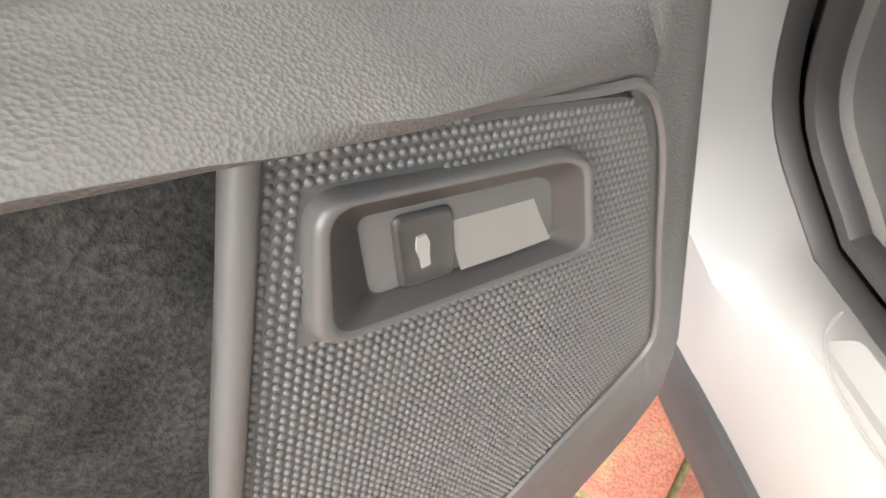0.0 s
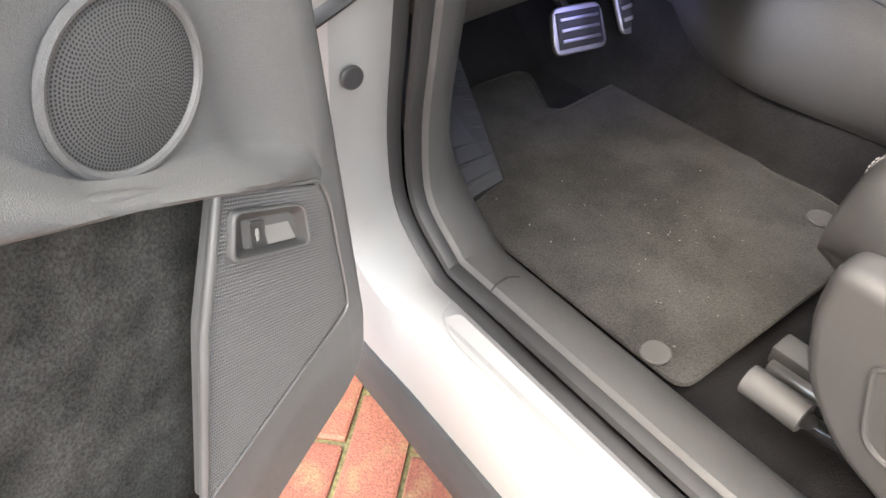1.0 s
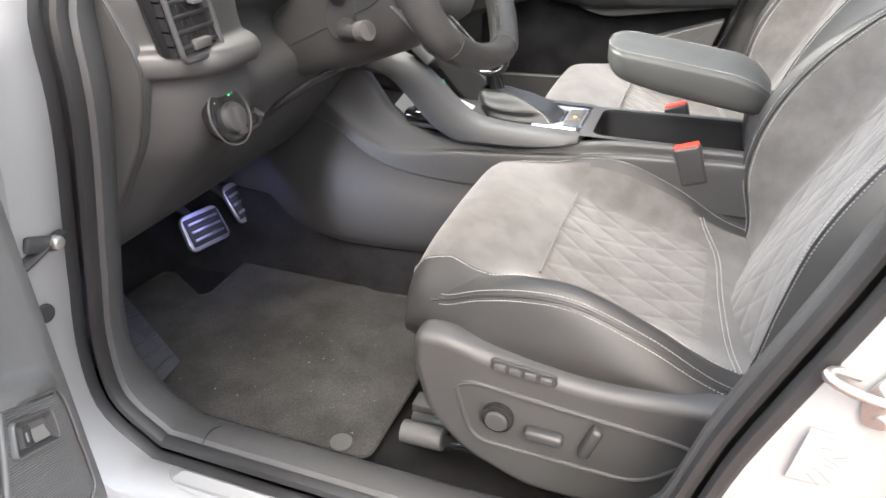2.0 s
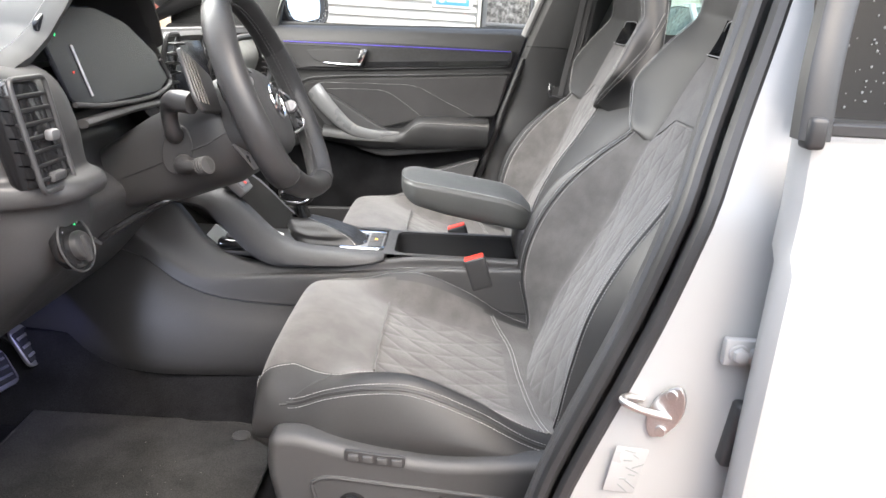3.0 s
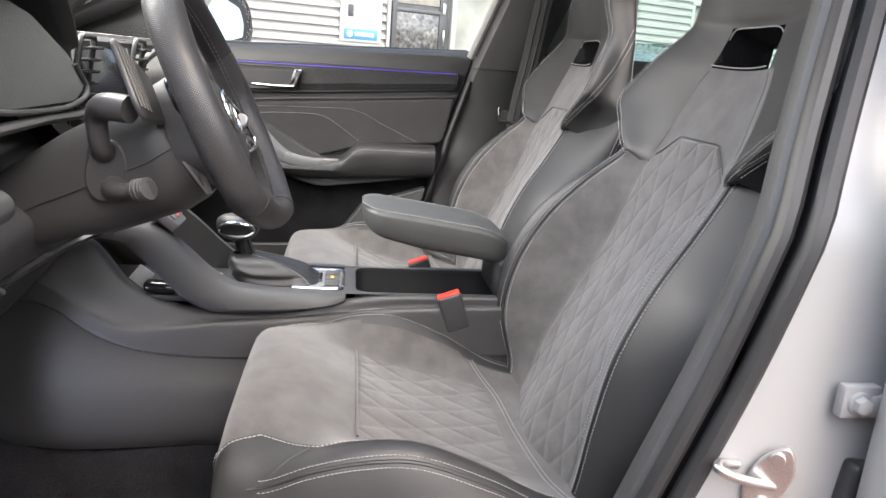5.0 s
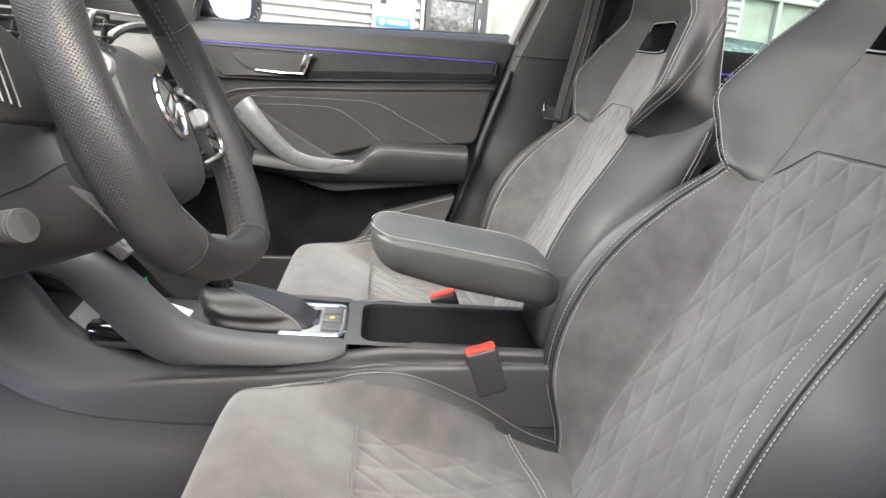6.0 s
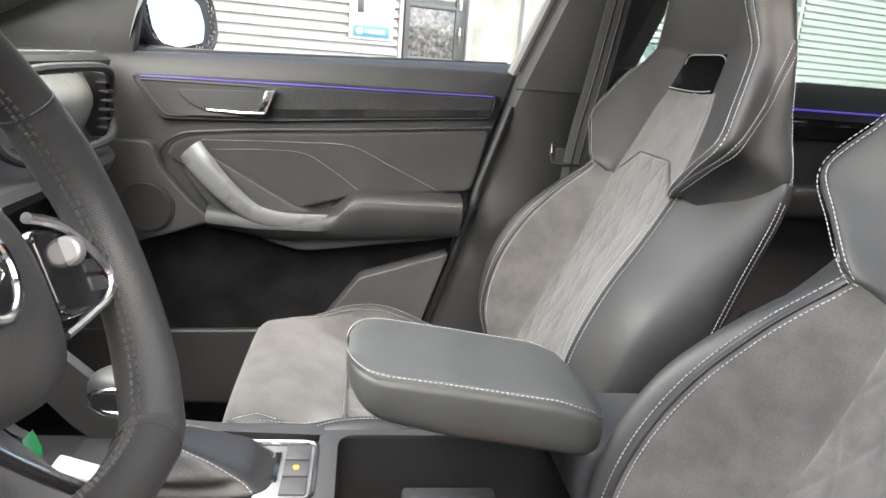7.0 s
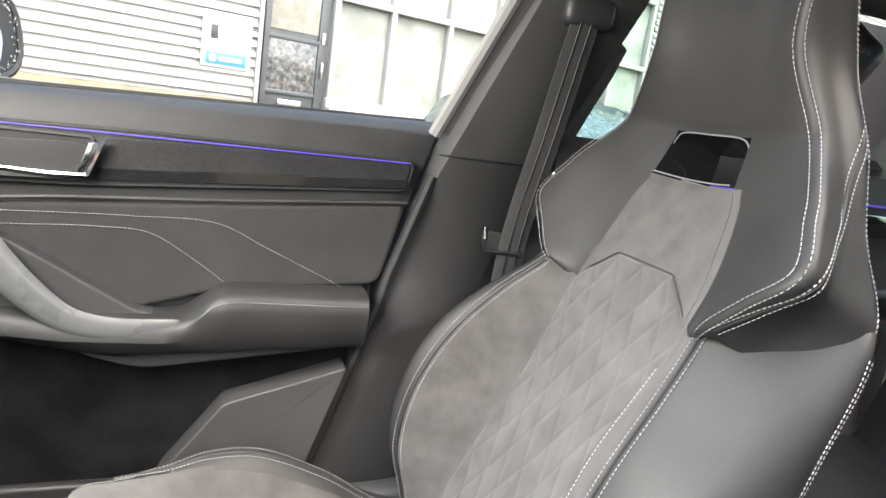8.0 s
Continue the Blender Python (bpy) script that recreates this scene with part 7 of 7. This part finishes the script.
    part("vent_frame", tube([(-0.1945 - b * 0.2, -0.717 + a, 1.034 + b) for a, b in rimv + rimv[:1]], 0.0036, 8, caps=False, up=(1, 0, 0)), VENT_FRAME, v, "satin grey vent frame")
    part("vent_wheel", block(-0.184, -0.717, 0.984, 0.012, 0.03, 0.012, 0.003), PLASTIC_GREY, v)
    sill = [(-0.222, y, 1.03 - 0.02 * abs(y + 0.4)) for y in np.linspace(-0.57, -0.24, 16)]
    part("display_sill", tube(sill, 0.01, 10, flat=0.7), PLASTIC_SOFT, d, "dark sill under the display")
    ls = part("light_switch", disc(0.037, 0.018, 40, 0.004, pose(-0.2, -0.675, 0.878, 0, 72, 0)), GLOSS, d, "round headlight switch with green mark")
    part("switch_knob", disc(0.021, 0.02, 32, 0.005, pose(-0.19, -0.675, 0.875, 0, 72, 0)), PLASTIC_SMOOTH, ls)
    part("knob_grip", block(-0.18, -0.675, 0.872, 0.012, 0.01, 0.038, 0.003, turn=Matrix.Rotation(radians(-18), 3, "Y")), PLASTIC_SMOOTH, ls)
    part("green_mark", block(-0.1995, -0.664, 0.902, 0.003, 0.005, 0.003, 0.001), GREEN_GLOW, ls)
    for k in range(6):
        q = 0.9 + k * 0.75
        part("dial_mark", block(-0.193 - 0.008 * math.sin(q), -0.675 + 0.029 * math.cos(q), 0.881 + 0.028 * math.sin(q), 0.002, 0.003, 0.0025, 0.0005), SYMBOL_GREY, ls)
    part("switch_trim", tube([(-0.192 - 0.012 * math.sin(q), -0.675 + 0.039 * math.cos(q), 0.878 + 0.038 * math.sin(q)) for q in np.linspace(0, 2 * math.pi, 33)], 0.0016, 6, caps=False), PLASTIC_SOFT, ls)
    part("cubby_handle", tube([(-0.21, -0.6, 0.86), (-0.205, -0.59, 0.85), (-0.215, -0.585, 0.835), (-0.235, -0.59, 0.82)], 0.005, 8), PLASTIC_SMOOTH, d)
    part("knee_edge", tube(spline([(-0.12, -0.42, 0.9), (-0.2, -0.45, 0.86), (-0.3, -0.5, 0.79)], 12), 0.006, 8), GLOSS, d)
    return d


add_dash()


def add_column():
    s = thing("steering_column", "dark steering column shroud with two control stalks", "steering column")
    ax = Vector((math.cos(radians(25)), 0, math.sin(radians(25))))
    up = Vector((-math.sin(radians(25)), 0, math.cos(radians(25))))
    c = Vector((0.0142, -0.387, 1.053))
    rows = []
    for t, a, b, off in ((-0.3, 0.06, 0.06, -0.02), (-0.2, 0.085, 0.075, -0.02), (-0.1, 0.1, 0.082, -0.02), (-0.07, 0.1, 0.082, -0.015), (-0.062, 0.094, 0.076, -0.015)):
        rows.append([c + ax * t + Vector((0, 1, 0)) * a * math.copysign(abs(math.cos(q)) ** 0.7, math.cos(q)) + up * (off + b * math.copysign(abs(math.sin(q)) ** 0.7, math.sin(q))) for q in np.linspace(0, 2 * math.pi, 33)[:-1]])
    shroud = part("shroud", fix(loft(rows, closed=True, caps=True)), PLASTIC_SMOOTH, s)
    part("shroud_seam", tube([r[16] + Vector((0, -0.0004, 0)) for r in rows], 0.0014, 6), RUBBER, shroud)
    oval = [(-0.12 + 0.026 * math.cos(q) + 0.006 * math.sin(q), 0.978 + 0.04 * math.sin(q)) for q in np.linspace(0, 2 * math.pi, 33)[:-1]]
    part("stalk_panel", plate(oval, 0.016, 0.003, at=pose(0, -0.4835, 0)), RUBBER, shroud, "dark oval panel round the stalks")
    st = part("indicator_stalk", tube(spline([(-0.125, -0.46, 1.0), (-0.12, -0.495, 1.01), (-0.118, -0.51, 1.05), (-0.105, -0.525, 1.062), (-0.07, -0.54, 1.062)], 20), list(np.interp(np.linspace(0, 1, 20), [0, 0.3, 0.6, 0.8, 1], [0.018, 0.0125, 0.0135, 0.017, 0.0165])), 10), PLASTIC_SMOOTH, s, "dark indicator stalk")
    part("stalk_base", disc(0.02, 0.02, 24, 0.006, pose(-0.125, -0.468, 1.0, 90, 0, 0)), PLASTIC_SMOOTH, st)
    st = part("cruise_stalk", tube(spline([(-0.115, -0.465, 0.955), (-0.1, -0.5, 0.957), (-0.075, -0.51, 0.96), (-0.058, -0.522, 0.966)], 12), [0.018] * 3 + [0.016, 0.011, 0.01, 0.01, 0.01, 0.012, 0.013, 0.013, 0.011], 10), PLASTIC_SMOOTH, s, "dark cruise control stalk")
    for k in range(4):
        part("stalk_ridge", disc(0.0145, 0.004, 16, 0.001, pose(-0.074 + 0.005 * k, -0.5115 - 0.003 * k, 0.961 + 0.0015 * k, 0, 70, -25)), PLASTIC_GREY, st)
    return s


add_column()


def add_wheel():
    al, turn = radians(24), radians(3)
    ax = Vector((math.cos(al) * math.cos(turn), math.cos(al) * math.sin(turn), math.sin(al)))
    across = Vector((-math.sin(turn), math.cos(turn), 0))
    up = ax.cross(across)
    at = Matrix.Translation((0.0142, -0.387, 1.053)) @ Matrix((across, up, ax)).transposed().to_4x4() @ Matrix.Rotation(radians(-16), 4, "Z")
    w = thing("steering_wheel", "black leather flat-bottomed steering wheel with silver trim, turned slightly", "steering wheel", at)
    # local: x across (towards the passenger), y up the wheel, z towards the driver

    def rim(q):
        r = 0.187
        x, y = r * math.cos(q), r * math.sin(q)
        if y < -0.132:
            y = -0.132 - (-(y + 0.132)) * 0.42
        return x, y

    n = 120
    rows, lines = [], [[], []]
    for k in range(n + 1):
        q = 2 * math.pi * k / n
        x, y = rim(q)
        x2, y2 = rim(q + 0.02)
        tan = Vector((x2 - x, y2 - y, 0)).normalized()
        nor = Vector((tan.y, -tan.x, 0))
        fat = 1 + 0.1 * math.exp(-((abs(math.cos(q)) - 0.88) / 0.12) ** 2) + 0.12 * math.exp(-((math.sin(q) + 0.78) / 0.14) ** 2)
        rows.append([Vector((x, y, 0)) + (nor * math.cos(a) * 0.0185 + Vector((0, 0, 1)) * math.sin(a) * 0.022) * fat for a in np.linspace(0, 2 * math.pi, 21)[:-1]])
        lines[0].append(Vector((x, y, 0)) - nor * 0.0185 * fat)
        lines[1].append(-nor)

    def rmat(i, j):
        g = (i / n * 360) % 360
        return 1 if (g < 40 or 140 < g < 232 or g > 308) else 0
    bm = loft(rows, closed=True, mat=rmat)
    uv = bm.loops.layers.uv.new("grip")
    for k, f in enumerate(bm.faces):
        i, j = divmod(k, 20)
        for lp, (di, dj) in zip(f.loops, ((0, 0), (0, 1), (1, 1), (1, 0))):
            lp[uv].uv = ((i + di) / n * 1.175, (j + dj) / 20 * 0.119)
    r = part("rim", fix(bm), [LEATHER, RIM_GRIP], w, "black leather rim with dimpled grips")
    # crossed lacing along the inside
    bm = stitch(lines[0], lines[1], step=0.0074, long=0.0052, thick=0.0022, side=0.0026)
    bm = stitch(lines[0], lines[1], step=0.0074, long=0.004, thick=0.0022, side=-0.0026, bm=bm)
    part("stitching", bm, material("dark rim thread", (0.055, 0.055, 0.056), 0.6, stain=0.2), r, "dark lacing round the inside of the rim", smooth=False)
    for g in (42, 138, 234, 306):
        k = round(g / 360 * n)
        part("rim_seam", tube([Vector(p) + (Vector(p) - Vector((*rim(2 * math.pi * k / n), 0))).normalized() * 0.0002 for p in rows[k] + rows[k][:1]], 0.0009, 5, caps=False), RUBBER, r)
    # airbag hub, its face level with the rim
    rows = []
    for z, s in ((-0.075, 0.93), (-0.045, 1.0), (-0.03, 1.0), (-0.016, 0.97), (-0.006, 0.88), (0.0, 0.7), (0.0025, 0.4), (0.003, 0.04)):
        rows.append([(0.094 * s * math.copysign(abs(math.cos(q)) ** 0.6, math.cos(q)) * (1 - 0.12 * max(0, math.sin(q))), -0.006 + (0.07 if math.sin(q) > 0 else 0.08) * s * math.copysign(abs(math.sin(q)) ** 0.6, math.sin(q)), z) for q in np.linspace(0, 2 * math.pi, 49)[:-1]])
    hub = part("airbag_cover", fix(loft(rows, closed=True, caps=True)), PLASTIC_SOFT, w, "smooth dark airbag cover with a round chrome badge", sharp=70)
    part("badge", disc(0.03, 0.004, 40, 0.001, pose(0, 0.0, 0.0032)), GLOSS, hub)
    part("badge_ring", tube([(0.0295 * math.cos(q), 0.0295 * math.sin(q), 0.005) for q in np.linspace(0, 2 * math.pi, 41)], 0.003, 8, caps=False), CHROME, hub)
    part("badge_bar", block(0, 0, 0.005, 0.036, 0.014, 0.004, 0.0018, turn=Matrix.Rotation(radians(35), 3, "Z")), CHROME, hub)
    part("badge_bar", block(0.004, -0.008, 0.005, 0.028, 0.008, 0.004, 0.0018, turn=Matrix.Rotation(radians(35), 3, "Z")), CHROME, hub)
    for s in (-1, 1):
        out = rounded([(s * 0.085, -0.034), (s * 0.085, 0.03), (s * 0.135, 0.03), (s * 0.178, 0.016), (s * 0.176, -0.02), (s * 0.13, -0.034)], 0.012)
        bm = plate(out, 0.026, 0.004)
        bm.transform(Matrix(((1, 0, 0, 0), (0, 0, 1, 0), (0, 1, 0, -0.03), (0, 0, 0, 1))))
        sp = part("side_spoke", fix(bm), GLOSS, w, "glossy black spoke with buttons")
        tr = [(s * 0.082, 0.036, -0.002), (s * 0.12, 0.031, -0.001), (s * 0.158, 0.006, 0.0), (s * 0.168, -0.012, 0.0), (s * 0.158, -0.024, -0.001), (s * 0.12, -0.036, -0.003), (s * 0.08, -0.046, -0.006)]
        part("spoke_trim", tube(spline(tr, 30), [0.004] * 15 + [0.0034] * 15, 8), CHROME, sp, "chrome spoke trim")
        part("thumb_roller", disc(0.011, 0.012, 20, 0.003, pose(s * 0.122, 0.012, -0.002, 0, 90, 0)), SLOT_SILVER, sp)
        for k in (-0.02, 0.0, 0.022):
            part("key", block(s * 0.15, k * 0.7, -0.004, 0.026, 0.011, 0.004, 0.001), PLASTIC_SMOOTH, sp)
        rib = part("shift_paddle", plate(rounded([(s * 0.08, 0.055), (s * 0.172, 0.085), (s * 0.182, 0.0), (s * 0.17, -0.02), (s * 0.09, -0.01)], 0.012), 0.008, 0.003, at=Matrix(((1, 0, 0, 0), (0, 0, 1, 0), (0, 1, 0, -0.07), (0, 0, 0, 1)))), PLASTIC_SMOOTH, w, "dark ribbed shift paddle")
        for k in range(4):
            part("rib", tube([(s * (0.14 + 0.011 * k), 0.066 + 0.003 * k, -0.061), (s * (0.144 + 0.011 * k), -0.005, -0.061)], 0.0012, 6), VENT_FRAME, rib)
    # forked lower spoke
    legs = (([(-0.125, -0.072, -0.02), (-0.085, -0.105, -0.014), (-0.045, -0.14, -0.01)], 0.012), ([(-0.015, -0.084, -0.026), (0.02, -0.122, -0.016), (0.052, -0.15, -0.01)], 0.0042))
    for pts, wd in legs:
        lg = part("lower_spoke", tube(spline(pts, 14), [wd] * 14, 10, flat=0.9), GLOSS, w, "glossy dark lower spoke")
        part("spoke_trim", tube([(x + 0.002, y, z + wd * 0.75) for x, y, z in spline(pts, 14)], [wd * 0.7] * 14, 8, flat=0.8), PALE_SILVER if wd > 0.01 else CHROME, lg, "silver spoke trim")
    bm = plate([(-0.135, -0.07), (-0.052, -0.082), (-0.05, -0.104), (-0.075, -0.108)], 0.004, 0.0012, at=Matrix(((1, 0, 0, 0), (0, 0, 1, 0), (0, 1, 0, -0.054), (0, 0, 0, 1))))
    part("spoke_shield", fix(bm), PALE_SILVER, w, "pale silver underside of the lower spoke")
    return w


PALE_SILVER = material("pale silver trim", (0.5, 0.5, 0.51), 0.3, metal=0.7, stain=0.05)


def grip_material():
    m = material("perforated grip leather", (0.03, 0.03, 0.031), 0.4, grain=0.06, stain=0.06)
    n, l = m.node_tree.nodes, m.node_tree.links
    b = n["Principled BSDF"]
    co, mp, vor, bp, mr = n.new("ShaderNodeTexCoord"), n.new("ShaderNodeMapping"), n.new("ShaderNodeTexVoronoi"), n.new("ShaderNodeBump"), n.new("ShaderNodeMapRange")
    mp.inputs["Rotation"].default_value = (0, 0, radians(45))
    vor.voronoi_dimensions = "2D"
    vor.inputs["Scale"].default_value, vor.inputs["Randomness"].default_value = 480, 0.0
    mr.inputs["From Min"].default_value, mr.inputs["From Max"].default_value = 0.12, 0.32
    bp.inputs["Strength"].default_value, bp.inputs["Distance"].default_value = 1.0, 0.0006
    l.new(co.outputs["UV"], mp.inputs["Vector"])
    l.new(mp.outputs["Vector"], vor.inputs["Vector"])
    l.new(vor.outputs["Distance"], mr.inputs["Value"])
    l.new(mr.outputs["Result"], bp.inputs["Height"])
    l.new(bp.outputs["Normal"], b.inputs["Normal"])
    return m


RIM_GRIP = grip_material()
add_wheel()


def add_pedals():
    for nm, lab, y, z, wd, ht in (("brake_pedal", "brushed steel brake pedal with a rubber tread", -0.3, 0.44, 0.13, 0.085), ("accelerator_pedal", "brushed steel accelerator pedal with a rubber tread", -0.172, 0.445, 0.06, 0.1)):
        p = thing(nm, lab, "pedal", pose(-0.62, y, z, 0, -28, 0) @ pose(0, 0, 0, -8 if wd > 0.1 else 0, 0, 0), group="pedals")
        out = rounded([(-wd / 2, -ht / 2), (wd / 2, -ht / 2), (wd / 2 * 0.9, ht / 2), (-wd / 2 * 0.9, ht / 2)], 0.022)
        part("plate", plate(out, -0.01, 0.003, at=pose(0, 0, 0, 0, 0, 90)), STEEL, p)
        part("rubber_pad", block(0.0105, 0, 0, 0.005, wd * 0.82, ht * 0.76, 0.002), RUBBER, p)
        for k in range(3):
            part("tread_bar", block(0.0135, 0, (k - 1) * ht * 0.22, 0.004, wd * 0.7, ht * 0.07, 0.0012), STEEL, p)
        part("lever", tube([(-0.012, 0, 0.02), (-0.06, 0, 0.1), (-0.1, 0.0, 0.26)], 0.01, 8), PLASTIC_SMOOTH, p)


add_pedals()


# ---- pavers ----
def add_pavers():
    pav = thing("pavement", "red brick pavers with mossy joints beside the car", "pavement", kind="structure")
    clay = bpy.data.materials.new("red clay paver")
    clay.use_nodes = True
    n, l = clay.node_tree.nodes, clay.node_tree.links
    b = n["Principled BSDF"]
    info, big, fine = n.new("ShaderNodeObjectInfo"), n.new("ShaderNodeTexNoise"), n.new("ShaderNodeTexNoise")
    geo = n.new("ShaderNodeNewGeometry")
    big.inputs["Scale"].default_value, fine.inputs["Scale"].default_value = 22, 260
    big.inputs["Detail"].default_value, fine.inputs["Detail"].default_value = 6, 4
    l.new(geo.outputs["Position"], big.inputs["Vector"])
    l.new(geo.outputs["Position"], fine.inputs["Vector"])
    ramp = n.new("ShaderNodeValToRGB")
    ramp.color_ramp.elements[0].color, ramp.color_ramp.elements[1].color = (0.105, 0.03, 0.02, 1), (0.18, 0.062, 0.04, 1)
    mix = n.new("ShaderNodeMix")
    mix.data_type = "RGBA"
    l.new(info.outputs["Random"], ramp.inputs["Fac"])
    mix.inputs["B"].default_value = (0.15, 0.095, 0.05, 1)
    mr = n.new("ShaderNodeMapRange")
    mr.inputs["From Min"].default_value, mr.inputs["From Max"].default_value = 0.5, 0.72
    l.new(big.outputs["Fac"], mr.inputs["Value"])
    l.new(mr.outputs["Result"], mix.inputs["Factor"])
    l.new(ramp.outputs["Color"], mix.inputs["A"])
    mul = n.new("ShaderNodeVectorMath")
    mul.operation = "SCALE"
    mr2 = n.new("ShaderNodeMapRange")
    mr2.inputs["From Min"].default_value, mr2.inputs["From Max"].default_value, mr2.inputs["To Min"].default_value, mr2.inputs["To Max"].default_value = 0.3, 0.7, 0.6, 1.35
    l.new(fine.outputs["Fac"], mr2.inputs["Value"])
    l.new(mix.outputs["Result"], mul.inputs[0])
    l.new(mr2.outputs["Result"], mul.inputs["Scale"])
    l.new(mul.outputs["Vector"], b.inputs["Base Color"])
    b.inputs["Roughness"].default_value = 0.75
    bp = n.new("ShaderNodeBump")
    bp.inputs["Strength"].default_value, bp.inputs["Distance"].default_value = 0.7, 0.002
    l.new(fine.outputs["Fac"], bp.inputs["Height"])
    l.new(bp.outputs["Normal"], b.inputs["Normal"])
    meshes = []
    rng = random.Random(11)
    for k in range(5):
        bm = block(0, 0, -0.03, 0.203 - 0.002 * k * 0.5, 0.1, 0.06, 0.006, 2)
        for v in bm.verts:
            if v.co.z > -0.02:
                v.co.z += rng.uniform(-0.0015, 0.001)
                v.co.x += rng.uniform(-0.0015, 0.0015)
                v.co.y += rng.uniform(-0.0015, 0.0015)
        me = bpy.data.meshes.new("brick")
        bm.to_mesh(me)
        bm.free()
        me.materials.append(clay)
        meshes.append(me)
    turn = pose(-0.36, -0.95, 0, 0, 0, -47)
    rest_v, rest_f = [], []
    for i in range(-48, 49):
        for j in range(-92, 93):
            x, y = i * 0.211 + (0.1055 if j % 2 else 0), j * 0.108
            p = turn @ Vector((x, y, 0))
            if -6.0 < p.x < 7.0 and -7.0 < p.y < 6.5:
                near = -0.85 < p.x < 0.25 and -1.65 < p.y < -0.55
                if near:
                    ob = new("brick", meshes[(i * 7 + j * 3) % 5])
                    ob.parent = pav
                    ob.matrix_basis = turn @ pose(x, y, rng.uniform(-0.004, 0.001), rng.uniform(-0.8, 0.8), rng.uniform(-0.8, 0.8), rng.uniform(-0.8, 0.8))
                else:
                    k = len(rest_v)
                    for dz in (-0.05, -0.004, 0.0):
                        ins = 0.005 if dz == 0.0 else 0.0
                        for sx, sy in ((-1, -1), (1, -1), (1, 1), (-1, 1)):
                            rest_v.append(turn @ Vector((x + sx * (0.1015 - ins), y + sy * (0.05 - ins), dz)))
                    rest_f.append([k + 8, k + 9, k + 10, k + 11])
                    for r in (0, 4):
                        for q in range(4):
                            rest_f.append([k + r + q, k + r + (q + 1) % 4, k + r + 4 + (q + 1) % 4, k + r + 4 + q])
    me = bpy.data.meshes.new("paver_field")
    me.from_pydata(rest_v, [], rest_f)
    me.materials.append(clay)
    field = new("paver_field", me)
    field.parent = pav
    tagged(field, kind="stuff")


add_pavers()
